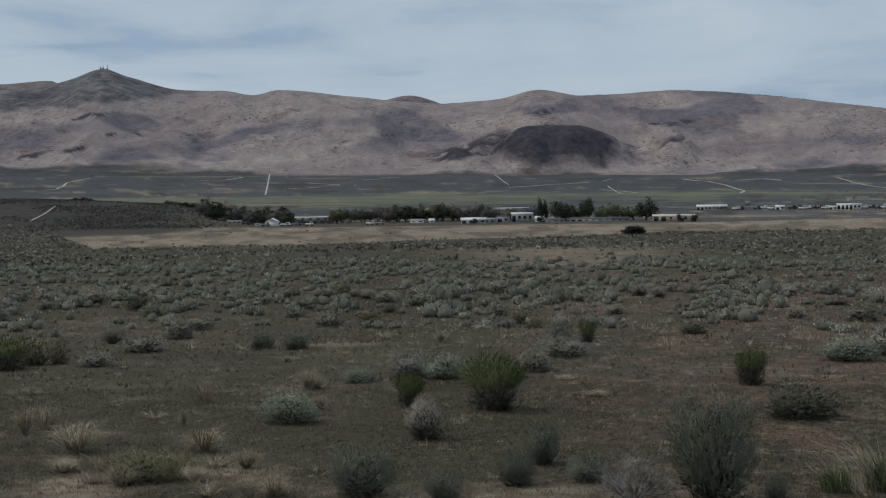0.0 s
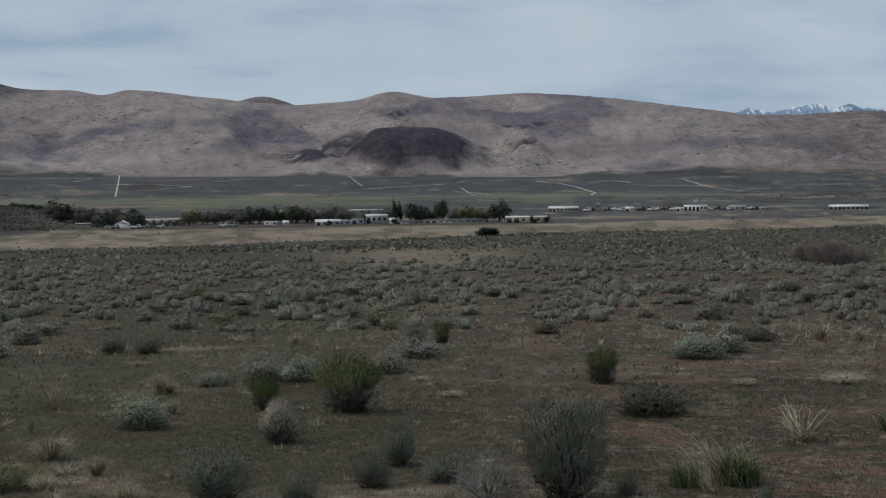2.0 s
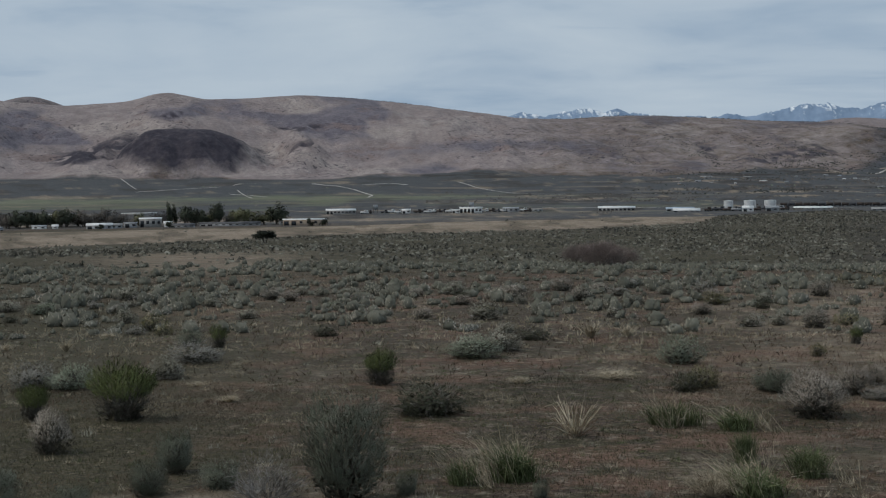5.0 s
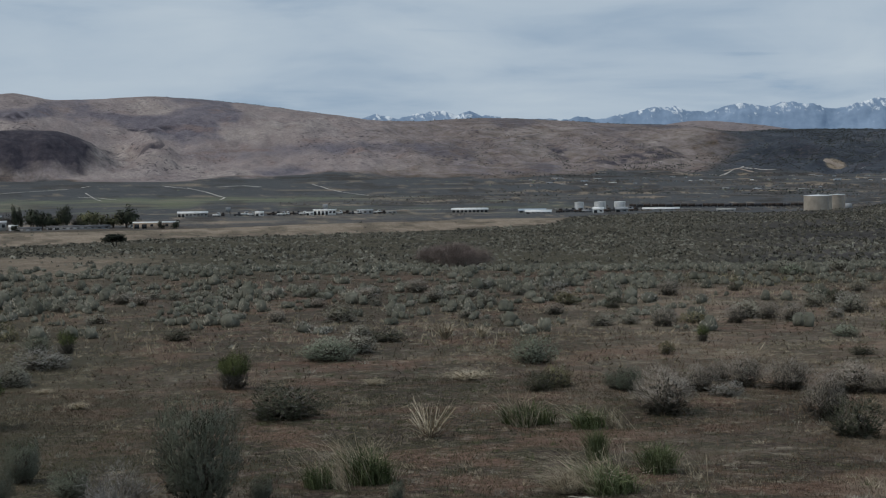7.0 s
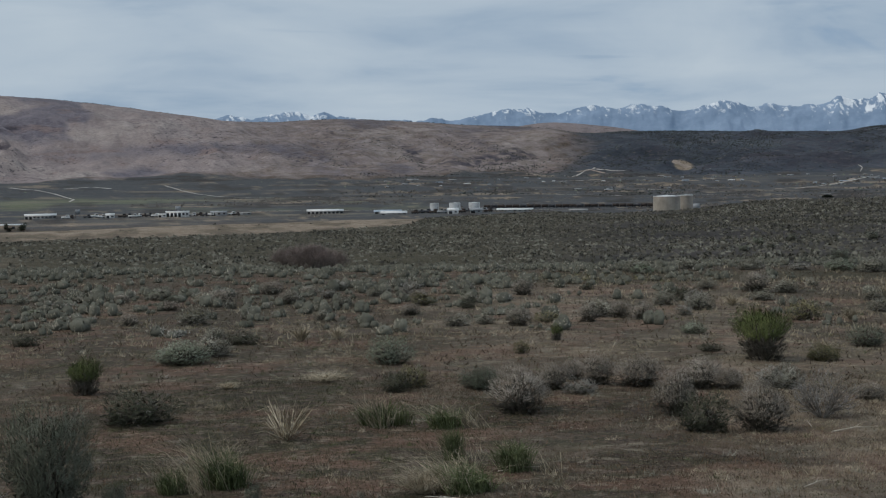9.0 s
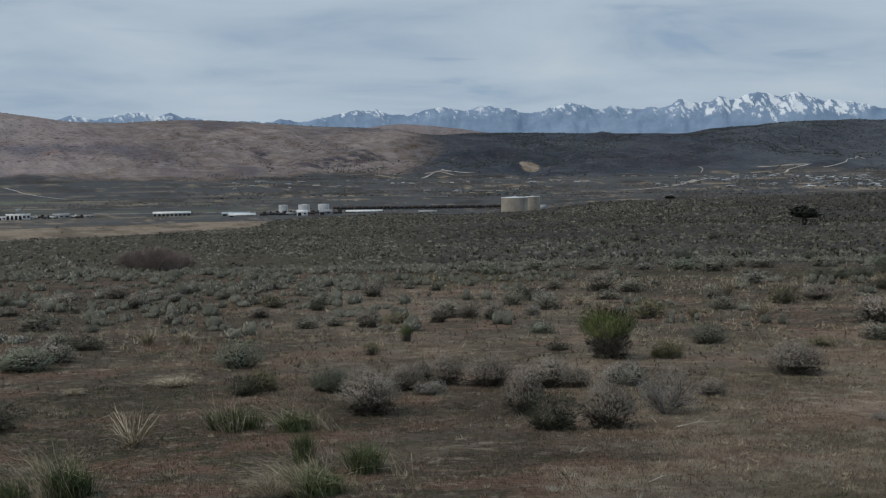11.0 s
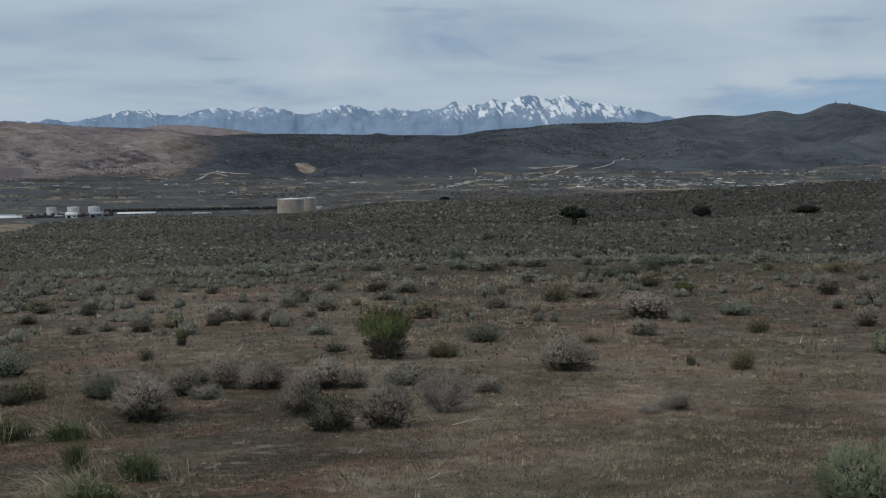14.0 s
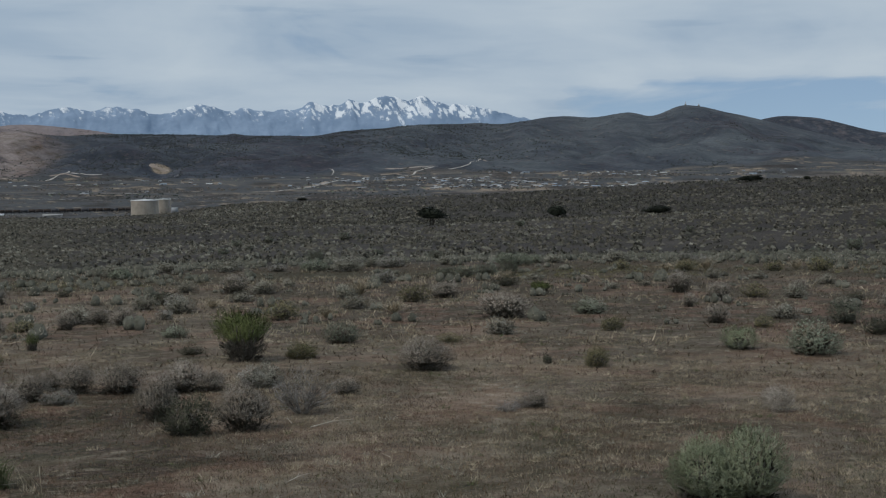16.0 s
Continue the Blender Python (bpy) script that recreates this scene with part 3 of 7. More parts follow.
    # dark rock colour along the gullies paints in their shade
    rock = rock + hills * (1 - east) * 0.34 * soft(-gullies(b, d) + 0.5 * rough(x, y, 300, 55), 0.1, 0.9)
    near_face = 1 - soft(d, 2660, 2800)
    rock = rock + near_face * (1.2 * patch(tb, te, 4.5, 1.35, 1.9, 0.6, 0, 4) + 0.8 * patch(tb, te, 4.4, 0.75, 2.9, 0.6) * (0.75 + 0.7 * rough(x, y, 50, 64, 4)))
    rock = rock + near_face * (1.0 * patch(tb, te, 0.9, 0.95, 1.2, 0.5, 0.25) + 0.45 * patch(tb, te, 9.1, 1.1, 0.9, 0.35, 0.2)) * soft(rough(x, y, 40, 108, 4), -0.35, 0.2)
    # broken ledges high on the slopes
    ledges = patch(tb, te, 4.0, 2.35, 0.6, 0.12, 0.3) + patch(tb, te, 9.3, 1.75, 1.0, 0.08, 0.1) + patch(tb, te, -12.5, 1.6, 0.4, 0.07) + patch(tb, te, -13.3, 1.55, 0.3, 0.07) + patch(tb, te, -14.6, 1.0, 0.5, 0.08, 0.2)
    ledges = ledges + patch(tb, te, -4.2, 1.1, 0.5, 0.1, 0.3) + patch(tb, te, -2.3, 1.4, 0.4, 0.1) + patch(tb, te, -16.4, 0.8, 0.6, 0.09, 0.3) + patch(tb, te, -14.0, 2.2, 0.8, 0.08, 0.25)
    ledges = ledges + 0.9 * patch(tb, te, 28.6, 0.45, 1.8, 0.22, 0.08) + 0.6 * patch(tb, te, 25.4, 0.75, 0.5, 0.35, -0.35)
    rock = rock + 0.8 * hills * np.clip(ledges, 0, 1) * soft(rough(b, el * 3, 0.25, 109, 3), -0.5, 0.1)
    rock = rock + 0.3 * east * hills * soft(rough(x, y, 240, 56), -0.3, 0.5)
    sage = sage * (1 - 0.8 * slope)
    open_ground = 1 - np.clip(scars, 0, 1)
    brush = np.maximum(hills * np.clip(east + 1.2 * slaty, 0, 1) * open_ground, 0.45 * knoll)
    dusk = dusk * (1 - knoll) + 0.8 * knoll + 0.85 * slope * soft(b, 26, 36)
    bare, meadow, green = bare * (1 - 0.92 * knoll), meadow * (1 - knoll), green * (1 - knoll)
    # the eastern hills: paler grass and bare rock between the dark woods
    bleached = bleached * (1 - 0.75 * east) + east * hills * (0.55 * patch(tb, te, 38.8, 0.9, 1.6, 0.16, -0.06) + 0.3 * soft(rough(b * 0.8, el * 2.2, 1.2, 111, 5, 0.6), 0.15, 0.5) + (0.45 + 0.5 * rough(b * 0.7, el * 2.0, 1.2, 112, 5, 0.6)) * soft(tb, 43, 46.5))
    return [np.clip(c, 0, 1) for c in (sage, meadow, bare, rock * open_ground, upland * open_ground, hills, lush, brush, hills * mauve, hills * bleached, green, dusk)]


def sheet(name, bearings, distances, height, cover, mat, closed=False):
    """A sheet of land over a fan of bearings and distances."""
    B, D = np.meshgrid(np.asarray(bearings, float), np.asarray(distances, float))
    Z = height(B, D)
    X, Y = D * np.sin(np.radians(B)), D * np.cos(np.radians(B))
    rows, cols = B.shape
    verts = np.stack([X.ravel(), Y.ravel(), Z.ravel()], 1)
    i, j = np.meshgrid(np.arange(rows - 1), np.arange(cols if closed else cols - 1), indexing="ij")
    k = (j + 1) % cols
    quads = np.stack([i * cols + j, i * cols + k, (i + 1) * cols + k, (i + 1) * cols + j], -1).reshape(-1, 4)[:, ::-1]
    me = bpy.data.meshes.new(name)
    me.vertices.add(len(verts)); me.vertices.foreach_set("co", verts.astype(np.float32).ravel())
    me.loops.add(quads.size); me.loops.foreach_set("vertex_index", quads.astype(np.int32).ravel())
    me.polygons.add(len(quads)); me.polygons.foreach_set("loop_start", np.arange(0, quads.size, 4, dtype=np.int32))
    me.polygons.foreach_set("use_smooth", np.ones(len(quads), dtype=bool))
    me.update(calc_edges=True)
    col = me.color_attributes.new("cover", "FLOAT_COLOR", "POINT")
    layers = [np.asarray(c, float).ravel() for c in cover(B, D, Z)]
    col.data.foreach_set("color", np.stack(layers[:4], 1).astype(np.float32).ravel())
    if len(layers) > 4:
        more = me.color_attributes.new("upland", "FLOAT_COLOR", "POINT")
        more.data.foreach_set("color", np.stack(layers[4:8], 1).astype(np.float32).ravel())
    if len(layers) > 8:
        tint = me.color_attributes.new("tint", "FLOAT_COLOR", "POINT")
        tint.data.foreach_set("color", np.stack(layers[8:12], 1).astype(np.float32).ravel())
    me.materials.append(mat)
    return tagged(new(name, me), kind="structure")


around = np.concatenate([np.arange(-22, 70, 0.16), np.arange(70, 338, 4.0)])
around = np.where(around > 180, around - 360, around)
ahead = np.concatenate([[0.0, 1.0], np.geomspace(3, 2300, 240), np.arange(2310, 3340, 9), [3400, 3500, 3700]])
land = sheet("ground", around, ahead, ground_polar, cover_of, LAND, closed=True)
tagged(land, "brown and grey-green sagebrush steppe running down to a valley and tan hills", "ground")

# lower hills that show behind the crest
FAR_HILLS = ((-30, 3.3), (-17.3, 3.52), (-15.5, 3.66), (-14.6, 3.3), (-6, 2.2), (-2.9, 2.7), (-1.4, 3.02), (-0.3, 2.75), (1, 2.0), (20, 1.2), (28, 1.5), (31.0, 1.86),
             (33, 1.70), (36, 1.3), (50, 1.0), (58, 1.2), (59.8, 1.66), (60.9, 1.86), (62, 1.79), (65, 1.13), (72, 0.9))


def far_hill_height(B, D):
    x, y = D * np.sin(np.radians(B)), D * np.cos(np.radians(B))
    top = EYE + 3950 * np.tan(np.radians(smooth_between(B, [c[0] for c in FAR_HILLS], [c[1] for c in FAR_HILLS])))
    s = np.clip(1 - np.abs(D - 3950) / 300, 0, 1)
    return -60 + (top + 60) * (s * (2 - s)) + 5 * ridged(x, y, 150, 61) * s * (1 - s) * 3


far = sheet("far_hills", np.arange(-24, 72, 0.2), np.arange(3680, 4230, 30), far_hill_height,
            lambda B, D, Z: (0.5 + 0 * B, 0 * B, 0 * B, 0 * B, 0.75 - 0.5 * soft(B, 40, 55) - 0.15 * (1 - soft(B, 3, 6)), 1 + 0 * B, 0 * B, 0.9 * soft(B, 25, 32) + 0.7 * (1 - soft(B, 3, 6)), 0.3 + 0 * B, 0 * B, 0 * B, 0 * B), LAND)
tagged(far, "low grey-green hills rising behind the nearer crest", "hills")

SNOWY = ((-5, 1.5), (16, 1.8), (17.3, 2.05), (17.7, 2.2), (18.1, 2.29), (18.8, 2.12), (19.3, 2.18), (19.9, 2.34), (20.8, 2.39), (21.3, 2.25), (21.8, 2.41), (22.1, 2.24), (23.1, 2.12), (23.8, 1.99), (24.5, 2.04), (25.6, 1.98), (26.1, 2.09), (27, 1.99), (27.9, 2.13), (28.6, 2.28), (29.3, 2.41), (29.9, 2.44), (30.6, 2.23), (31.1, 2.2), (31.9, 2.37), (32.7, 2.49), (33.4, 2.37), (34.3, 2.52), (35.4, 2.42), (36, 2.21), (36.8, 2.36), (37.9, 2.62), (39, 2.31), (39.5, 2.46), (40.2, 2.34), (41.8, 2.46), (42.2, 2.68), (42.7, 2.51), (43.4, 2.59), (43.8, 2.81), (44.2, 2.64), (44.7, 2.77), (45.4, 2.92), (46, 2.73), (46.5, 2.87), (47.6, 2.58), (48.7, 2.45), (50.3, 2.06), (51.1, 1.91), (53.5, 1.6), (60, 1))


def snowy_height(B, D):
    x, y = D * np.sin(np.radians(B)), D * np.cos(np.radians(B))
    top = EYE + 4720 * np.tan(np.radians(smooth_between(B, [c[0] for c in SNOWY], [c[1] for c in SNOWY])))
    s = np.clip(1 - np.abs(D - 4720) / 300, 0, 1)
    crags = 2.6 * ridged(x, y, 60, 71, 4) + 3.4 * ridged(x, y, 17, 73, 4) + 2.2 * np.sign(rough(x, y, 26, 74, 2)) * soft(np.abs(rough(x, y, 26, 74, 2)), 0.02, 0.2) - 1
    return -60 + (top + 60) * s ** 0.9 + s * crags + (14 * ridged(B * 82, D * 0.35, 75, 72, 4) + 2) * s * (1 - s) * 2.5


def snow_cover(B, D, Z):
    x, y = D * np.sin(np.radians(B)), D * np.cos(np.radians(B))
    el = np.degrees(np.arctan2(Z - EYE, D))
    line = 2.05 - 0.28 * soft(B, 41.5, 43.5) * (1 - soft(B, 48.5, 50)) + 0.1 * (1 - soft(B, 12, 20))
    g = ridged(B * 82, D * 0.35, 75, 72, 4) + 0.5 * ridged(x, y, 46, 71, 4)
    heavy = soft(B, 42.0, 43.3) * (1 - soft(B, 48.6, 50))
    ribs = ridged(B * 82 + 0.7 * D, D * 0.6 - B * 20, 20, 76, 5)
    s = 0.31 + 0.14 * (1 - soft(B, 23, 26)) + 0.12 * soft(-g, -0.5, 0.4) + 0.24 * soft(el, line - 0.15, line + 0.35) + 0.23 * heavy * soft(el, 1.85, 2.25)
    s = s - 0.12 * soft(g, 0.1, 0.8) * heavy - 0.03 * (1 - soft(B, 38, 42)) - 0.34 * soft(ribs, 0.35, 0.8)
    s = s + 0.3 * rough(B * 82, D * 0.5, 22, 75, 5, 0.7)
    return (np.clip(s, 0, 1), 0 * B, 0 * B, 0 * B)


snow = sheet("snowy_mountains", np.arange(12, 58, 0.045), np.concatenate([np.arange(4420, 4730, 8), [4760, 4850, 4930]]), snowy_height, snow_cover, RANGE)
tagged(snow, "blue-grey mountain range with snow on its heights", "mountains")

# ---- plants ----
SAGE = material("sage_leaf", [(0.17, 0.162, 0.127), (0.28, 0.267, 0.213), (0.4, 0.384, 0.318)], 1.3, by_object=0.22, by_island=0.22, fine=9)
SAGE_DARK = material("dark_sage_leaf", [(0.09, 0.1, 0.072), (0.132, 0.144, 0.106), (0.195, 0.205, 0.16)], 2.0, by_object=0.2, by_island=0.14, fine=12)
SAGE_BLUE = material("blue_sage_leaf", [(0.17, 0.192, 0.138), (0.245, 0.272, 0.198), (0.35, 0.377, 0.29)], 2.0, by_object=0.15, by_island=0.18, fine=12)
PALE = material("pale_brush", [(0.2, 0.19, 0.165), (0.275, 0.263, 0.232), (0.37, 0.355, 0.315)], 2.0, by_object=0.15, by_island=0.2, fine=12)
GREEN = material("green_broom", [(0.052, 0.068, 0.022), (0.084, 0.104, 0.034), (0.14, 0.156, 0.064)], 2.5, by_object=0.15, by_island=0.35, fine=14)
OLIVE = material("olive_brush", [(0.11, 0.105, 0.048), (0.16, 0.15, 0.075), (0.24, 0.215, 0.12)], 2.0, by_object=0.2, by_island=0.3, fine=12)
STRAW = material("straw", [(0.235, 0.195, 0.132), (0.335, 0.283, 0.2), (0.47, 0.405, 0.3)], 1.2, by_object=0.15, by_island=0.35, fine=8)
DARK = material("dark_brush", [(0.038, 0.042, 0.026), (0.065, 0.07, 0.044), (0.11, 0.11, 0.075)], 2.5, by_object=0.2, by_island=0.35, fine=14)
GREEN_SOFT = material("feathery_green", [(0.16, 0.188, 0.11), (0.24, 0.272, 0.165), (0.36, 0.385, 0.26)], 2.0, by_object=0.15, by_island=0.25, fine=12)
BROWN = material("brown_brush", [(0.235, 0.204, 0.17), (0.335, 0.296, 0.248), (0.46, 0.412, 0.354)], 2.0, by_object=0.2, by_island=0.18, fine=12)
TWIG = material("grey_twig", [(0.12, 0.105, 0.09), (0.2, 0.185, 0.165), (0.32, 0.3, 0.28)], 4.0, by_island=0.3, fine=30)
BARK = material("dark_bark", [(0.05, 0.042, 0.035), (0.09, 0.075, 0.062), (0.14, 0.12, 0.1)], 9.0, by_island=0.2, fine=60)
BLADE = material("green_blade", [(0.06, 0.079, 0.031), (0.097, 0.12, 0.05), (0.158, 0.174, 0.088)], 3.0, by_object=0.15, by_island=0.35, fine=20)
TURF = material("brown_turf", [(0.055, 0.038, 0.026), (0.1, 0.074, 0.05), (0.19, 0.148, 0.104)], 0.5, by_island=0.5, fine=3)
TURF_GREEN = material("green_turf", [(0.036, 0.037, 0.018), (0.066, 0.064, 0.032), (0.125, 0.118, 0.064)], 0.5, by_island=0.5, fine=3)
RIM = material("yellow_green_grass", [(0.12, 0.112, 0.05), (0.19, 0.175, 0.085), (0.29, 0.26, 0.15)], 0.4, by_island=0.35, fine=3)
RED_WEED = material("red_weed", [(0.1, 0.058, 0.035), (0.155, 0.098, 0.062), (0.24, 0.168, 0.115)], 1.5, by_island=0.35, fine=9)


def mesh_of(name, verts, faces, mat, normals=None):
    """A mesh from arrays of corners and of triangles or quads; with normals, leaves are shaded as one soft mass."""
    verts, faces = np.asarray(verts, np.float32), np.array(faces, np.int32)
    if normals is not None:
        a, b, c = (verts[faces[:, i]] for i in range(3))
        wrong = np.einsum("ij,ij->i", np.cross(b - a, c - a), normals[faces[:, 0]]) < 0
        faces[wrong] = faces[wrong][:, ::-1]
    me = bpy.data.meshes.new(name)
    me.vertices.add(len(verts)); me.vertices.foreach_set("co", verts.ravel())
    me.loops.add(faces.size); me.loops.foreach_set("vertex_index", faces.ravel())
    me.polygons.add(len(faces)); me.polygons.foreach_set("loop_start", np.arange(0, faces.size, faces.shape[1], dtype=np.int32))
    me.update(calc_edges=True)
    if normals is not None:
        me.polygons.foreach_set("use_smooth", np.ones(len(faces), dtype=bool))
        me.normals_split_custom_set_from_vertices(normals)
    me.materials.append(mat)
    return me


def unit_rows(v):
    return v / np.maximum(np.linalg.norm(v, axis=-1, keepdims=True), 1e-9)


def blades(rng, base, way, length, width, kinked=0.0, face=None):
    """Pointed leaves or stalks: one triangle each, or two with a bend when kinked."""
    n = len(base)
    turn = rng.normal(size=(n, 3)) if face is None else face + 0.28 * rng.normal(size=(n, 3))
    side = unit_rows(np.cross(way, turn)) * (np.asarray(width) / 2).reshape(-1, 1)
    length = np.asarray(length).reshape(-1, 1)
    if not kinked:
        v = np.stack([base - side, base + side, base + way * length], 1)
        return v.reshape(-1, 3), np.arange(3 * n).reshape(-1, 3)
    bend = unit_rows(way * [1, 1, 0.25] + rng.normal(size=(n, 3)) * 0.25 + [0, 0, -kinked])
    mid = base + way * length * 0.6
    tip = mid + bend * length * 0.5
    v = np.stack([base - side, base + side, mid - side * 0.8, mid + side * 0.8, tip], 1).reshape(-1, 3)
    o = np.arange(n)[:, None] * 5
    return v, np.concatenate([o + [0, 1, 3], o + [0, 3, 2], o + [2, 3, 4]])


DETAIL = [1.0]      # leaves for near shrubs; fewer and broader ones further off


def fitted(v, high=1.0):
    """Stretches leaves to fill a box one wide and so high."""
    v = np.array(v)
    v[:, :2] *= 0.5 / np.quantile(np.abs(v[:, :2]), 0.985)
    v[:, 2] *= high / np.quantile(v[:, 2], 0.995)
    return v


def dome_leaves(seed, n, lobes, length, width, up=0.6, flat=1.0, hollow=0.55, bottom=0.05, outer=1.0, fit=True):
    """Leaves over a lumpy dome that fits a box one wide and one high."""
    rng = np.random.default_rng(seed)
    n, width = int(n * DETAIL[0]), width / DETAIL[0] ** 0.75
    a = rng.uniform(0, 2 * np.pi, lobes)
    r = 0.30 * np.sqrt(rng.uniform(0.05, 1, lobes))
    size = rng.uniform(0.17, 0.27, lobes)
    centre = np.stack([r * np.cos(a), r * np.sin(a), 0.17 + rng.uniform(0.0, 1.0, lobes) * 0.62 * (1 - 0.82 * (r / 0.3) ** 3)], 1)
    k = rng.integers(0, lobes, n)
    way = unit_rows(rng.normal(size=(n, 3)) + [0, 0, 0.25])
    p = centre[k] + way * size[k][:, None] * rng.uniform(hollow, outer, (n, 1)) * [1, 1, 1.25 * flat]
    p[:, 2] = np.clip(p[:, 2], bottom, 1.0)
    d = unit_rows(way * 0.22 + [0, 0, up * 0.75] + rng.normal(size=(n, 3)) * 0.45)
    v, f = blades(rng, p, d, length * rng.uniform(0.6, 1.3, n), width * rng.uniform(0.6, 1.3, n), face=way + [0, 0, 0.25])
    return (fitted(v) if fit else v), f


def broom(seed, n, spread, low, length, width, bend=0.0, high=1.0):
    """Stalks that fan upwards and outwards from one foot."""
    rng = np.random.default_rng(seed)
    n, width = int(n * DETAIL[0]), width / DETAIL[0] ** 0.75
    a = rng.uniform(0, 2 * np.pi, n)
    out = spread * np.sqrt(rng.uniform(0, 1, n))
    way = unit_rows(np.stack([np.cos(a) * out, np.sin(a) * out, np.ones(n)], 1))
    start = way * rng.uniform(low * 0.4, low, (n, 1)) + rng.normal(size=(n, 3)) * [0.03, 0.03, 0.01]
    start[:, 2] = np.maximum(start[:, 2], 0)
    d = unit_rows(way + rng.normal(size=(n, 3)) * 0.16)
    v, f = blades(rng, start, d, length * rng.uniform(0.3, 1.2, n), width * rng.uniform(0.6, 1.2, n), bend)
    return fitted(v, high), f


def sprays(seed, m, per, stem, leaf, width, up=0.8, out=1.0, shell=(0.6, 0.95), lump=0.3, lobes=9, foot=0.75, low=-0.1, high=1.0, splay=0.5, centre=0.12, tall=0.85, rooted=0.0, broad=0.0):
    """A crown of many leafy sprays over a lobed mound one wide and one high: each spray a short stem set with narrow leaves.
    low and high bound the part of the mound that they cover; rooted sprays point away from the foot of the shrub."""
    rng = np.random.default_rng(seed)
    m, width = int(m * DETAIL[0] ** 0.5), width / DETAIL[0] ** 0.7
    per = max(5, int(per * DETAIL[0] ** 0.5))
    way = unit_rows(rng.normal(size=(m * 3, 3)))
    way = way[(way[:, 2] > low) & (way[:, 2] < high)][:m]
    m = len(way)
    lobe = unit_rows(rng.normal(size=(lobes, 3)) * [1, 1, 0.6] + [0, 0, 0.45])
    near = np.max(way @ lobe.T * rng.uniform(0.86, 1.06, lobes), axis=1)
    r = 1 - lump * np.clip((1 - near) / 0.35, 0, 1) ** 1.3
    z = way[:, 2]
    pinch = (foot + (1 - foot) * np.clip((z - low) / 0.45, 0, 1) ** 0.7) * (1.04 - np.clip(z, 0, 1) ** 2) ** -broad
    p = way * (r * rng.uniform(*shell, m))[:, None] * np.stack([0.5 * pinch, 0.5 * pinch, np.full(m, tall)], 1) + [0, 0, centre]
    p[:, 2] = np.maximum(p[:, 2], 0.02)
    d = unit_rows(way * out + [0, 0, up] + rng.normal(size=(m, 3)) * 0.28)
    if rooted:
        d = unit_rows(d * (1 - rooted) + rooted * unit_rows(p + [0, 0, 0.25]))
    size = rng.uniform(0.65, 1.3, m)
    along = rng.uniform(0, 1, (m, per))
    base = (p[:, None, :] + d[:, None, :] * (stem * size[:, None] * along)[:, :, None]).reshape(-1, 3)
    n = m * per
    lean = unit_rows(np.repeat(d, per, 0) + rng.normal(size=(n, 3)) * splay)
    face = np.repeat(way, per, 0) + [0, 0, 0.4]
    v, f = blades(rng, base, lean, (leaf * rng.uniform(0.6, 1.2, (m, per)) * (1.15 - 0.5 * along)).ravel(), width * rng.uniform(0.6, 1.3, n), face=face)
    v[:, 2] = np.maximum(v[:, 2], 0.005)
    return fitted(v, 1.0 if high > 0.95 else float(np.quantile(v[:, 2], 0.995))), f


def shrunk(shape, wide, high):
    """The same growth, narrower and lower."""
    v, f = shape
    return np.array(v) * [wide, wide, high], f


def tufts(seed, n, spread, high, width, arch=0.2):
    """Upright blades out of several feet set close together."""
    rng = np.random.default_rng(seed)
    n, width = int(n * DETAIL[0]), width / DETAIL[0] ** 0.75
    feet = rng.normal(size=(7, 2)) * spread * 0.42
    base = np.concatenate([feet[rng.integers(0, 7, n)] + rng.normal(size=(n, 2)) * 0.07, np.zeros((n, 1))], 1)
    way = unit_rows(np.concatenate([rng.normal(size=(n, 2)) * arch, np.ones((n, 1))], 1))
    return blades(rng, base, way, high * rng.uniform(0.35, 1.0, n) * 0.95, width * rng.uniform(0.6, 1.2, n), 0.05)


def wind(shape, lean):
    """Bent over by the west wind, more towards the tips."""
    v, f = shape
    v = np.array(v)
    push = lean * np.maximum(v[:, 2], 0) ** 1.6
    v[:, 0] -= 0.85 * push
    v[:, 1] += 0.5 * push
    return v, f


def twigs(seed, stems, forks, thick, spread=0.9, reach=0.8):
    """Bare stems that fork twice: thin three-sided tapers."""
    rng = np.random.default_rng(seed)
    V, F = [], []

    def taper(p, q, r0, r1):
        d = unit_rows((q - p)[None])[0]
        s = unit_rows(np.cross(d, rng.normal(size=3))[None])[0]
        u = np.cross(d, s)
        o = len(V)
        for c, r in ((p, r0), (q, r1)):
            for k in range(3):
                V.append(c + r * (math.cos(k * 2.094) * s + math.sin(k * 2.094) * u))
        for k in range(3):
            j = (k + 1) % 3
            F.append((o + k, o + j, o + 3 + j)); F.append((o + k, o + 3 + j, o + 3 + k))

    def grow(p, d, length, r, depth):
        q = p + d * length
        taper(p, q, r, r * 0.6)
        if depth:
            for _ in range(forks):
                grow(p + d * length * rng.uniform(0.5, 1.0), unit_rows((d + rng.normal(size=3) * 0.55 + [0, 0, 0.12])[None])[0], length * rng.uniform(0.45, 0.75), r * 0.55, depth - 1)

    for _ in range(stems):
        a = rng.uniform(0, 2 * np.pi)
        s = spread * math.sqrt(rng.uniform(0.05, 1))
        grow(np.array([0.03 * math.cos(a), 0.03 * math.sin(a), -0.04]), unit_rows(np.array([[math.cos(a) * s, math.sin(a) * s, 1.0]]))[0], reach * rng.uniform(0.4, 0.6), thick, 2)
    return np.array(V), np.array(F)


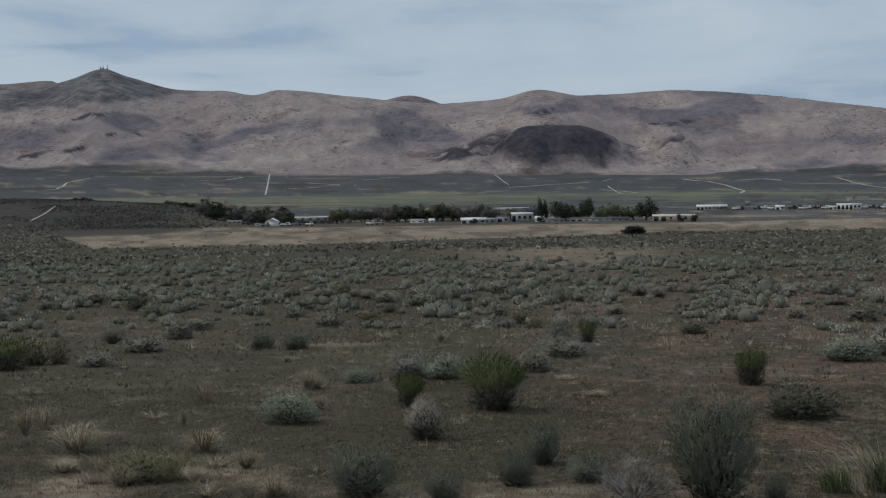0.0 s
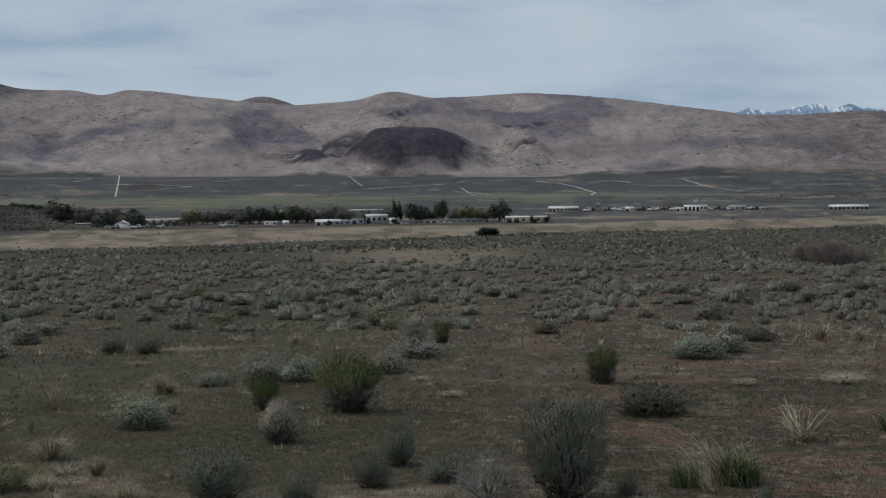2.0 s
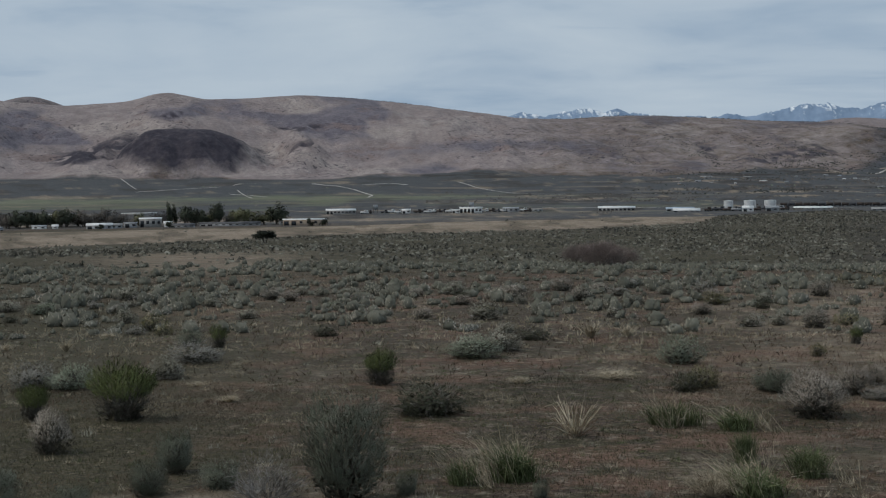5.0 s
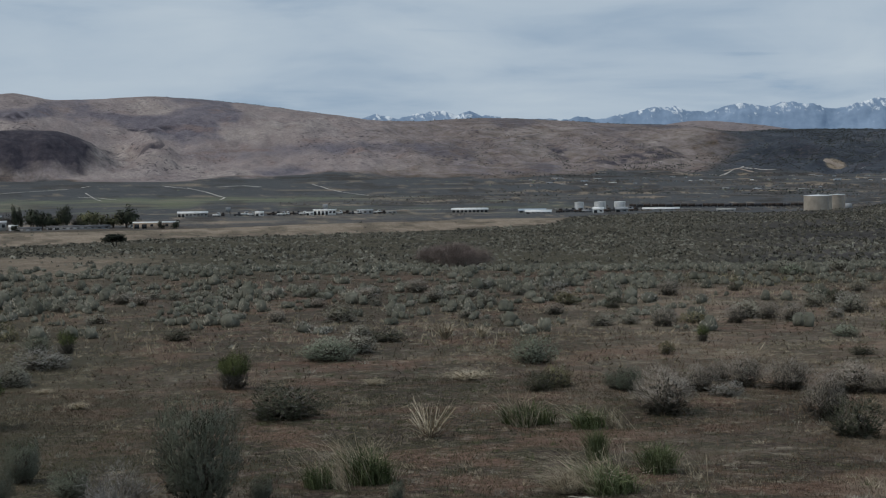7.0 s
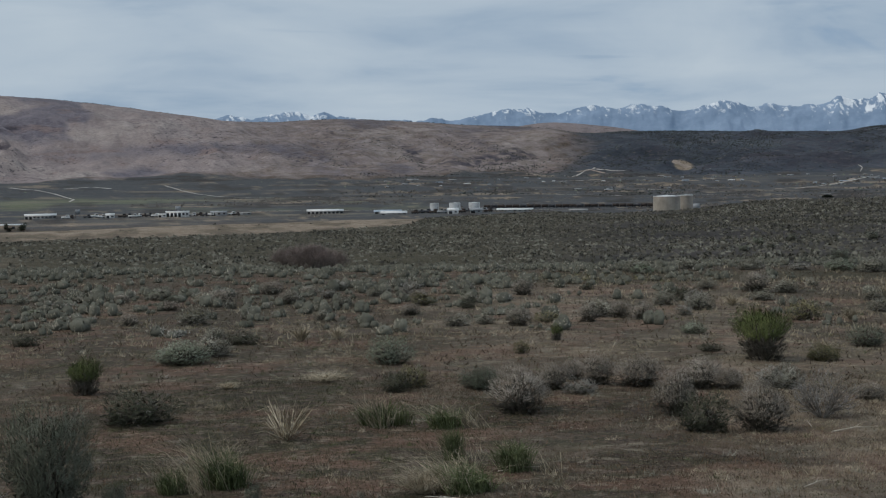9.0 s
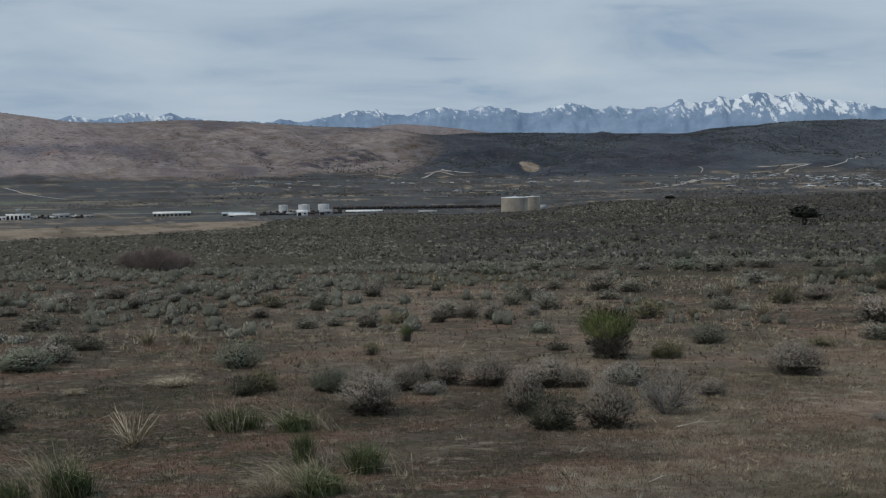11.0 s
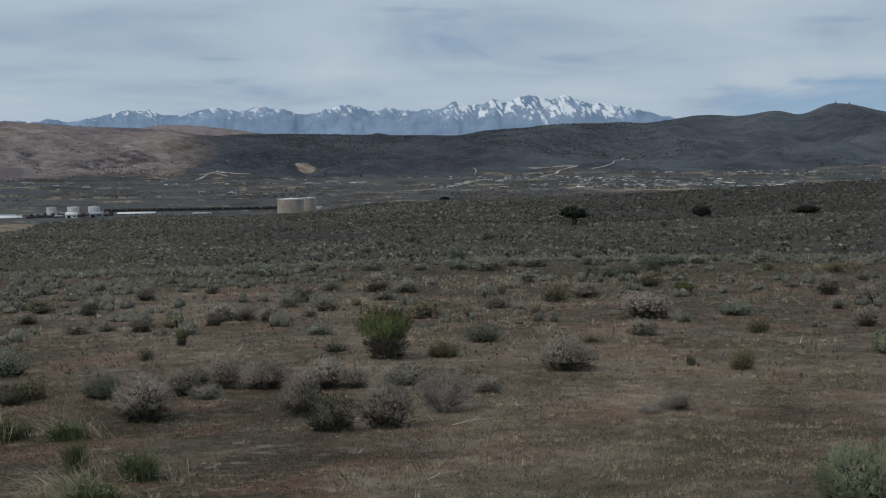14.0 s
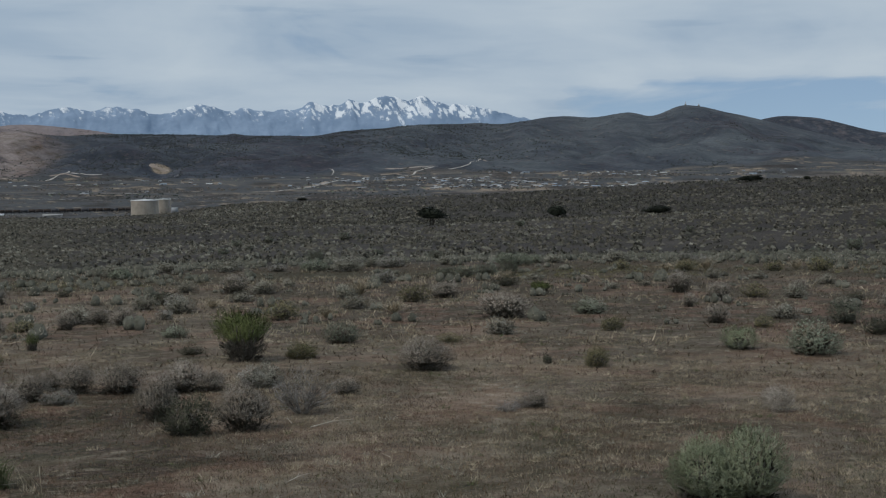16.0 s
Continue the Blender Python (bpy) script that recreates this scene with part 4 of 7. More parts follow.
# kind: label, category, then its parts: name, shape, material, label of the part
# dark inner leaves: the shade inside a shrub is put into their colour
INNER_SHADE = material("inner_growth", [(0.06, 0.057, 0.043), (0.093, 0.088, 0.068), (0.135, 0.126, 0.098)], 6.0, by_island=0.3, fine=30)
# dry stalks, darkened to paint the shade low inside a shrub
SHADED_STALK = material("shaded_dry_stalks", [(0.052, 0.045, 0.036), (0.09, 0.079, 0.064), (0.145, 0.129, 0.107)], 6.0, by_island=0.35, fine=30)
PLANT_KINDS = {
    "sagebrush": ("grey-green rounded sagebrush on brown dry turf", "shrub", lambda s: (
        ("foliage", sprays(s, 1500, 13, 0.05, 0.036, 0.0066, 0.6, 0.7, lump=0.4, lobes=12, splay=0.8), SAGE), ("dry_growth", sprays(s + 1, 260, 10, 0.06, 0.05, 0.005, 0.5, shell=(0.5, 0.9), low=-0.2, high=0.3, splay=0.8), TWIG),
        ("woody_base", twigs(s, 7, 2, 0.014, 0.8, 0.75), BARK))),
    "dark_sagebrush": ("dark green upright sagebrush with dense leaves", "shrub", lambda s: (
        ("foliage", sprays(s, 3600, 16, 0.06, 0.026, 0.0036, 0.75, 0.6, shell=(0.55, 0.97), lump=0.34, lobes=9, foot=0.7, low=-0.4, centre=0.28, tall=0.68, splay=0.75, broad=0.32), SAGE_DARK), ("woody_base", twigs(s, 9, 2, 0.014, 0.6, 0.85), BARK))),
    "blue_sagebrush": ("soft blue-green mounded sagebrush", "shrub", lambda s: (
        ("foliage", sprays(s, 1900, 15, 0.05, 0.03, 0.005, 0.7, 0.6, lump=0.42, lobes=12, foot=0.65, splay=0.75), SAGE_BLUE), ("woody_base", twigs(s, 7, 2, 0.012, 0.8, 0.75), BARK))),
    "pale_brush": ("pale ash-grey low shrub with dry tips", "shrub", lambda s: (
        ("foliage", sprays(s, 1500, 13, 0.06, 0.038, 0.0046, 0.6, 0.7, lump=0.44, lobes=10, splay=0.75), PALE), ("woody_base", twigs(s, 8, 2, 0.012, 0.9, 0.7), TWIG))),
    "rabbitbrush": ("bright olive-green broom-like rabbitbrush", "shrub", lambda s: (
        ("green_growth", sprays(s, 1700, 12, 0.12, 0.06, 0.0036, 0.9, 0.5, shell=(0.45, 0.9), lump=0.34, lobes=10, foot=0.6, low=-0.05, centre=0.34, tall=0.6, splay=0.3, rooted=0.7, broad=0.15), GREEN),
        ("shaded_growth", shrunk(sprays(s + 1, 700, 12, 0.12, 0.08, 0.0042, 0.9, 0.5, shell=(0.35, 0.9), foot=0.75, low=-0.2, high=0.7, splay=0.34, rooted=0.7), 0.9, 0.95), SHADED_STALK),
        ("woody_base", twigs(s, 16, 2, 0.01, 0.55, 0.7), TWIG))),
    "olive_brush": ("dull olive and straw-coloured straggling shrub", "shrub", lambda s: (
        ("foliage", sprays(s, 1200, 11, 0.08, 0.05, 0.0046, 0.8, 0.6, lump=0.42, lobes=9, splay=0.5, rooted=0.3), OLIVE), ("dry_growth", sprays(s + 2, 160, 9, 0.14, 0.07, 0.0034, 1.0, 0.4, splay=0.3, rooted=0.5), STRAW), ("woody_base", twigs(s, 7, 2, 0.012), TWIG))),
    "dark_brush": ("low blackish-green spreading shrub", "shrub", lambda s: (
        ("foliage", sprays(s, 1700, 13, 0.06, 0.036, 0.005, 0.6, 0.6, lump=0.44, lobes=11, splay=0.75), DARK), ("dry_growth", sprays(s + 2, 90, 9, 0.08, 0.05, 0.0034, 0.7, 0.6, low=-0.1, splay=0.6), TWIG), ("woody_base", twigs(s, 8, 2, 0.014), BARK))),
    "brown_brush": ("round grey-brown shrub with a haze of dry seed stalks", "shrub", lambda s: (
        ("foliage", shrunk(sprays(s + 1, 1000, 14, 0.07, 0.05, 0.0046, 0.5, 0.7, shell=(0.5, 0.98), low=-0.12, foot=0.95), 0.94, 0.86), SHADED_STALK),
        ("seed_haze", sprays(s, 2700, 12, 0.07, 0.038, 0.0019, 0.5, 0.7, shell=(0.7, 1.0), lump=0.22, lobes=12, foot=0.95, low=0.24, splay=0.6, rooted=0.35), BROWN), ("woody_base", twigs(s, 8, 2, 0.014), BARK))),
    "green_brush": ("rounded fresh green shrub with fine feathery leaves", "shrub", lambda s: (
        ("foliage", sprays(s, 4600, 15, 0.055, 0.026, 0.0032, 0.8, 0.6, shell=(0.66, 1.0), lump=0.46, lobes=8, foot=0.72, low=-0.2, centre=0.18, tall=0.8, splay=0.7), GREEN_SOFT), ("woody_base", twigs(s, 14, 2, 0.01, 0.9, 0.7), TWIG))),
    "tumbleweed": ("round pinkish-tan tumbleweed of dry twigs", "shrub", lambda s: (
        ("dry_growth", sprays(s, 1300, 12, 0.1, 0.07, 0.0046, 0.2, 0.5, shell=(0.4, 0.95), foot=0.8, low=-0.6, centre=0.42, tall=0.55, splay=0.9), BROWN), ("woody_base", twigs(s, 8, 2, 0.004, 1.2, 0.6), BROWN))),
    "dead_brush": ("bare grey dead shrub of tangled twigs", "shrub", lambda s: (
        ("woody_base", twigs(s, 26, 3, 0.015, 1.2, 0.9), TWIG), ("dry_growth", sprays(s, 420, 9, 0.12, 0.07, 0.0034, 0.6, 0.6, shell=(0.3, 0.9), splay=0.8), TWIG))),
    "bunchgrass": ("tall bunchgrass, green blades among arching straw stalks", "grass tuft", lambda s: (
        ("green_growth", wind(tufts(s, 1100, 0.34, 0.68, 0.010), 0.12), BLADE), ("dry_growth", wind(tufts(s + 3, 360, 0.42, 1.1, 0.006, 0.34), 0.6), STRAW))),
    "green_tuft": ("thick green tuft of upright grass blades", "grass tuft", lambda s: (
        ("green_growth", wind(tufts(s, 1000, 0.4, 0.9, 0.011), 0.15), BLADE), ("dry_growth", wind(tufts(s + 3, 130, 0.42, 1.0, 0.0065, 0.35), 0.5), STRAW))),
    "straw_tuft": ("bleached dry grass tuft", "grass tuft", lambda s: (
        ("dry_growth", broom(s, 1300, 0.75, 0.12, 0.8, 0.0048, 0.25), STRAW),)),
    "weed_patch": ("thin reddish-brown dead weed stalks", "weeds", lambda s: (
        ("weed_growth", twigs(s, 44, 2, 0.0028, 0.8, 0.8), RED_WEED), ("dry_growth", broom(s, 150, 1.0, 0.15, 0.7, 0.008, 0.2), STRAW))),
}
MODELS = {}


def plant(kind, b, d, width, height, seed=0, group=""):
    """A shrub or tuft of that kind on the ground at a bearing and distance, with its width and height."""
    lod = 0.85 if d < 23 else 0.48 if d < 39 else 0.17
    seed = seed % (3 if lod == 0.48 else 2)
    DETAIL[0] = lod
    turn = 0 if "grass" in PLANT_KINDS[kind][1] else (b * 97 + d * 31) % 360
    if kind == "green_tuft":
        width, height = width * 1.25, height * 1.35
    if kind == "brown_brush":
        width, height = width * 1.06, height * 1.22
    place = pose(*at(b, d, 0.02), 0, 0, turn) @ Matrix.Diagonal((width, width, height, 1))
    if (kind, seed, lod) in MODELS:
        return copy_thing(MODELS[kind, seed, lod], place @ Matrix.Diagonal([1 / c for c in MODELS[kind, seed, lod].scale] + [1]))
    label, category, shapes = PLANT_KINDS[kind]
    seedling = seed * 101 + len(kind)
    root = tagged(new(kind), label, category, group or kind.replace("_", " ") + " on the plain")
    parts = list(shapes(seedling))
    if category == "shrub" and kind not in ("dead_brush", "tumbleweed"):
        parts.append(("inner_growth", shrunk(sprays(seedling + 5, 150 / lod ** 0.5, 14 / lod ** 0.5, 0.1, 0.09, 0.026 * lod ** 0.7, 0.4, 0.6, shell=(0.15, 0.8), low=-0.3), 0.68, 0.66), INNER_SHADE))
    for name, (v, f), mat in parts:
        mass = None
        if category == "shrub" and name in ("foliage", "inner_growth", "green_growth", "seed_haze"):
            loose = np.repeat(np.random.default_rng(seedling).normal(size=(len(v) // 3, 3)), 3, 0)
            mass = unit_rows(unit_rows((np.asarray(v) - [0, 0, 0.3]) * [1, 1, 0.9]) + 0.22 * loose)
        ob = new(name, mesh_of(name, v, f, mat, mass))
        ob.parent = root
        if name in ("inner_growth", "shaded_growth", "dry_growth"):
            tagged(ob, kind="stuff")
    root.matrix_basis = place
    MODELS[kind, seed, lod] = root
    return root

# ---- shrubs and tufts near the stand: kind, bearing, distance, width, height ----
plant("dark_sagebrush", 10.60, 17.9, 1.1, 1.44, 0)
plant("dark_sagebrush", -3.57, 18.6, 0.92, 0.70, 1)
plant("dark_sagebrush", -0.23, 18.1, 0.49, 0.39, 2)
plant("dark_sagebrush", 2.79, 19.1, 0.51, 0.53, 3)
plant("dark_sagebrush", 3.88, 21.1, 0.59, 0.64, 4)
plant("dark_sagebrush", 5.67, 19.4, 0.57, 0.41, 5)
plant("dead_brush", 7.49, 18.1, 0.90, 0.73, 6)
plant("dark_brush", 14.17, 27.1, 1.48, 0.68, 7)
plant("rabbitbrush", 12.16, 32.4, 0.81, 0.89, 8)
plant("rabbitbrush", 1.90, 27.8, 1.30, 1.16, 9)
plant("rabbitbrush", -1.51, 28.3, 0.60, 0.73, 10)
plant("brown_brush", -0.88, 24.1, 0.69, 0.63, 11)
plant("blue_sagebrush", -6.39, 26.5, 1.13, 0.61, 12)
plant("blue_sagebrush", -3.61, 33.1, 0.83, 0.41, 13)
plant("pale_brush", -1.54, 34.1, 1.10, 0.68, 14)
plant("blue_sagebrush", -0.16, 33.7, 1.09, 0.62, 15)
plant("sagebrush", 3.64, 35.2, 0.92, 0.61, 16)
plant("pale_brush", 4.79, 38.8, 1.48, 0.61, 17)
plant("rabbitbrush", 5.71, 42.6, 0.55, 0.74, 18)
plant("dark_sagebrush", 4.57, 43.5, 0.79, 0.58, 19)
plant("blue_sagebrush", 15.99, 38.5, 1.47, 0.67, 20)
plant("dark_brush", 9.95, 45.6, 0.92, 0.42, 21)
plant("dark_sagebrush", -7.47, 42.9, 0.83, 0.57, 22)
plant("dark_sagebrush", -6.10, 42.4, 0.99, 0.58, 23)
plant("dark_sagebrush", -13.36, 47.5, 0.80, 0.51, 24)
plant("pale_brush", -12.16, 44.1, 1.56, 0.55, 25)
plant("sagebrush", -10.75, 48.4, 1.20, 0.64, 26)
plant("pale_brush", -14.03, 40.0, 1.00, 0.43, 27)
plant("rabbitbrush", -17.41, 40.4, 1.22, 0.97, 28)
plant("olive_brush", -16.39, 41.5, 1.25, 0.83, 29)
plant("olive_brush", -15.43, 41.5, 0.70, 0.83, 30)
plant("dark_brush", -12.34, 64.0, 1.23, 0.69, 31)
plant("sagebrush", -9.92, 52.1, 1.25, 0.60, 32)
plant("dark_brush", -2.30, 58.5, 0.61, 0.36, 33)
plant("olive_brush", -12.40, 20.6, 1.10, 0.44, 34)
plant("olive_brush", -10.62, 20.7, 0.51, 0.35, 35)
plant("straw_tuft", -9.92, 23.3, 1.09, 0.51, 36)
plant("straw_tuft", -14.88, 24.0, 1.37, 0.62, 37)
plant("straw_tuft", -16.79, 26.5, 0.65, 0.61, 38)
plant("straw_tuft", -10.66, 26.7, 0.26, 0.38, 39)
plant("straw_tuft", -0.25, 43.2, 0.66, 0.43, 40)
plant("straw_tuft", -2.50, 44.7, 0.54, 0.28, 41)
plant("straw_tuft", 6.06, 30.0, 0.67, 0.20, 42)
plant("straw_tuft", -5.68, 32.2, 0.78, 0.60, 43)
plant("weed_patch", -9.77, 29.9, 0.73, 0.62, 44)
plant("weed_patch", -16.04, 26.8, 0.76, 0.67, 45)
plant("straw_tuft", 4.78, 33.3, 0.81, 0.14, 46)
plant("straw_tuft", -6.45, 39.3, 0.87, 0.20, 47)
plant("straw_tuft", 1.36, 49.1, 0.99, 0.16, 48)
plant("weed_patch", -13.92, 21.8, 0.62, 0.37, 49)
plant("straw_tuft", -7.13, 18.8, 0.62, 0.32, 50)
plant("bunchgrass", 15.58, 19.2, 0.75, 0.63, 0)
plant("bunchgrass", 17.54, 19.5, 1.19, 0.93, 1)
plant("bunchgrass", 23.88, 25.8, 1.02, 0.86, 2)
plant("bunchgrass", 26.65, 25.6, 1.15, 0.70, 3)
plant("green_tuft", 26.95, 21.6, 0.46, 0.56, 4)
plant("bunchgrass", 27.30, 18.7, 1.3, 0.72, 5)
plant("straw_tuft", 25.60, 18.6, 1.1, 0.42, 1)
plant("green_tuft", 29.50, 20.4, 0.72, 0.50, 6)
plant("sagebrush", 15.97, 39.3, 1.11, 0.59, 7)
plant("sagebrush", 17.23, 40.2, 1.13, 0.67, 8)
plant("dark_brush", 18.37, 43.7, 1.23, 0.43, 9)
plant("blue_sagebrush", 24.32, 37.3, 1.20, 0.77, 10)
plant("dark_brush", 24.54, 30.6, 0.64, 0.46, 11)
plant("olive_brush", 25.20, 31.4, 0.89, 0.55, 12)
plant("dark_sagebrush", 27.84, 31.0, 0.78, 0.46, 13)
plant("straw_tuft", 20.75, 44.3, 1.07, 0.62, 14)
plant("straw_tuft", 22.21, 44.7, 0.99, 0.55, 15)
plant("weed_patch", 20.06, 24.2, 1.48, 0.76, 16)
plant("straw_tuft", 21.64, 33.4, 1.75, 0.25, 17)
plant("straw_tuft", 17.79, 32.1, 0.78, 0.24, 18)
plant("dark_sagebrush", 13.20, 18.4, 0.32, 0.33, 19)
plant("dark_sagebrush", 18.68, 18.1, 0.21, 0.26, 20)
plant("sagebrush", 17.34, 46.2, 0.74, 0.38, 21)
plant("brown_brush", 29.55, 27.3, 1.13, 0.78, 0)
plant("dark_sagebrush", 28.18, 30.6, 0.64, 0.54, 1)
plant("brown_brush", 31.05, 30.8, 0.77, 0.51, 2)
plant("brown_brush", 31.84, 32.5, 0.55, 0.43, 3)
plant("brown_brush", 32.75, 31.7, 0.79, 0.59, 4)
plant("pale_brush", 32.07, 30.0, 0.75, 0.33, 5)
plant("brown_brush", 34.44, 31.5, 1.04, 0.60, 6)
plant("brown_brush", 35.89, 27.1, 0.79, 0.79, 7)
plant("dark_brush", 37.0, 25.0, 1.00, 0.72, 8)
plant("brown_brush", 36.89, 31.2, 1.01, 0.60, 9)
plant("brown_brush", 38.03, 30.9, 0.57, 0.41, 10)
plant("brown_brush", 39.30, 25.4, 1.0, 0.76, 11)
plant("dead_brush", 41.61, 27.2, 1.10, 1.05, 12)
plant("sagebrush", 40.20, 31.4, 0.79, 0.55, 13)
plant("rabbitbrush", 31.12, 42.6, 0.38, 0.56, 14)
plant("olive_brush", 29.68, 39.4, 0.44, 0.42, 15)
plant("rabbitbrush", 39.29, 36.6, 1.45, 1.34, 16)
plant("dark_brush", 37.22, 39.2, 0.66, 0.33, 17)
plant("olive_brush", 41.64, 37.1, 0.93, 0.49, 18)
plant("brown_brush", 29.58, 48.7, 0.94, 0.52, 19)
plant("brown_brush", 32.42, 49.8, 0.80, 0.56, 20)
plant("brown_brush", 33.66, 51.4, 0.78, 0.55, 21)
plant("brown_brush", 34.60, 50.6, 0.97, 0.54, 22)
plant("pale_brush", 36.67, 57.1, 1.10, 0.80, 23)
plant("sagebrush", 35.45, 58.8, 1.13, 0.68, 24)
plant("blue_sagebrush", 36.60, 44.5, 0.89, 0.41, 25)
plant("dark_brush", 27.52, 57.7, 0.79, 0.48, 26)
plant("dark_brush", 32.36, 68.4, 0.77, 0.39, 27)
plant("sagebrush", 27.06, 49.3, 0.99, 0.49, 28)
plant("sagebrush", 28.20, 49.7, 0.72, 0.45, 29)
plant("olive_brush", 30.83, 50.1, 1.21, 0.41, 30)
plant("dark_sagebrush", 43.32, 40.8, 1.18, 0.64, 0)
plant("olive_brush", 41.65, 37.0, 0.78, 0.37, 1)
plant("straw_tuft", 42.69, 50.1, 1.05, 0.54, 2)
plant("sagebrush", 43.83, 54.8, 1.14, 0.54, 3)
plant("brown_brush", 46.64, 34.0, 1.3, 0.66, 4)
plant("brown_brush", 49.89, 48.9, 1.86, 0.77, 5)
plant("sagebrush", 49.74, 42.7, 1.06, 0.57, 6)
plant("blue_sagebrush", 53.34, 50.6, 1.26, 0.59, 7)
plant("rabbitbrush", 51.37, 61.3, 0.88, 0.56, 8)
plant("olive_brush", 54.19, 43.8, 0.67, 0.44, 9)
plant("olive_brush", 53.62, 34.6, 0.59, 0.52, 10)
plant("dark_brush", 51.63, 35.3, 0.26, 0.18, 11)
plant("pale_brush", 39.69, 31.5, 0.76, 0.50, 12)
plant("brown_brush", 43.40, 29.9, 0.58, 0.32, 13)
plant("dark_sagebrush", 47.54, 80.3, 1.29, 0.73, 14)
plant("dark_sagebrush", 48.31, 79.9, 1.15, 0.72, 15)
plant("dark_sagebrush", 49.15, 82.1, 1.45, 0.74, 16)
plant("dark_sagebrush", 50.11, 82.2, 1.32, 1.36, 17)
plant("dead_brush", 49.96, 27.2, 0.5, 0.24, 18)
plant("brown_brush", 51.16, 27.7, 0.43, 0.32, 19)
plant("olive_brush", 47.64, 40.3, 0.71, 0.30, 20)
plant("pale_brush", 44.96, 72.2, 1.85, 0.66, 21)
plant("straw_tuft", 45.41, 51.2, 1.23, 0.55, 22)
plant("straw_tuft", 38.12, 57.7, 1.39, 0.57, 23)
plant("sagebrush", 39.27, 60.9, 1.22, 0.50, 24)
plant("green_brush", 58.05, 18.2, 1.05, 0.86, 0)
plant("green_brush", 59.65, 18.3, 1.1, 0.98, 1)
plant("tumbleweed", 60.77, 27.4, 0.69, 0.53, 2)
plant("blue_sagebrush", 62.22, 38.3, 1.42, 0.95, 3)
plant("green_brush", 59.28, 39.1, 1.01, 0.65, 2)
plant("olive_brush", 53.55, 35.1, 0.59, 0.51, 5)
plant("dark_sagebrush", 63.33, 47.6, 1.18, 0.79, 6)
plant("dark_brush", 64.60, 44.1, 0.89, 0.69, 7)
plant("olive_brush", 60.20, 45.6, 0.77, 0.42, 8)
plant("olive_brush", 54.29, 44.7, 0.79, 0.44, 9)
plant("brown_brush", 58.39, 46.7, 0.86, 0.58, 10)
plant("brown_brush", 58.48, 57.7, 1.06, 0.67, 11)
plant("olive_brush", 59.87, 59.7, 1.24, 0.64, 12)
plant("sagebrush", 53.27, 51.1, 1.07, 0.55, 13)
plant("rabbitbrush", 51.40, 61.0, 0.88, 0.60, 14)
plant("brown_brush", 56.93, 62.0, 1.14, 0.82, 15)
plant("brown_brush", 57.33, 54.4, 0.57, 0.49, 16)
plant("dark_brush", 63.75, 58.7, 0.75, 0.39, 17)
plant("dead_brush", 50.61, 27.7, 0.5, 0.28, 17)
plant("dark_brush", 51.61, 35.9, 0.26, 0.18, 19)
plant("straw_tuft", 57.11, 86.3, 1.73, 0.78, 20)

for i, (b, d) in enumerate(((-14.3, 20.6), (-15.4, 21.9), (-13.2, 20.2), (-9.4, 21.6), (-10.3, 20.2), (-8.2, 21.3), (-11.8, 27.6), (-5.3, 32.4), (-5.2, 28.3), (-9.8, 19.0))):
    plant("straw_tuft" if i % 3 else "weed_patch", b, d, 0.55 + 0.07 * (i % 4), 0.26 + 0.05 * (i % 3), i)
for i, (b, d) in enumerate(((56.4, 84), (57.2, 85), (58.0, 86), (60.6, 84), (61.5, 86), (62.4, 85), (50.0, 74), (46.2, 58), (44.0, 62), (54.6, 88))):
    plant("olive_brush" if i % 2 else "straw_tuft", b, d, 1.2 + 0.2 * (i % 3), 0.65 + 0.12 * (i % 3), i)

# ---- what nobody could count: scrub and grass over the plain ----
rng = np.random.default_rng(12)
KEPT = np.array([(o.matrix_basis.translation.x, o.matrix_basis.translation.y, o.matrix_basis.to_scale().x) for o in scene.objects if o.get("category") in ("shrub", "grass tuft", "weeds")])


def strewn(count, d0, d1, b0=-21.0, b1=68.5):
    """Places strewn evenly over a fan of ground."""
    b = rng.uniform(b0, b1, count)
    d = np.sqrt(rng.uniform(d0 * d0, d1 * d1, count))
    return b, d, d * np.sin(np.radians(b)), d * np.cos(np.radians(b))


def clear_of(x, y, room):
    """True where no planted shrub stands within its own half-width and some room."""
    ok = np.ones(len(x), bool)
    for px, py, w in KEPT:
        ok &= (x - px) ** 2 + (y - py) ** 2 > (w * 0.5 + room) ** 2
    return ok


def thick(b, d, x, y):
    """How thick the scrub grows."""
    w = rough(x, y, 22, 81, 3)
    west = 1 - soft(b, 24, 31)
    t = np.where(b < 30, soft(d, 44, 62), 0.30 * soft(d, 34, 50) + 0.7 * soft(d, 84, 95)) * (0.62 + 0.75 * w)
    t = t * (1 - 0.75 * blot(b, d, 5.5, 150, 5.5, 50)) * (1 - 0.7 * west * blot(b, d, 0, 72, 9, 10) * 0.5)
    tan_from = np.interp(b, [-18, -14, -8, 0, 10, 18, 25, 30], [900, 262, 262, 280, 290, 330, 400, 900])
    return t * (1 - 0.995 * soft(d, tan_from - 12, tan_from + 12))


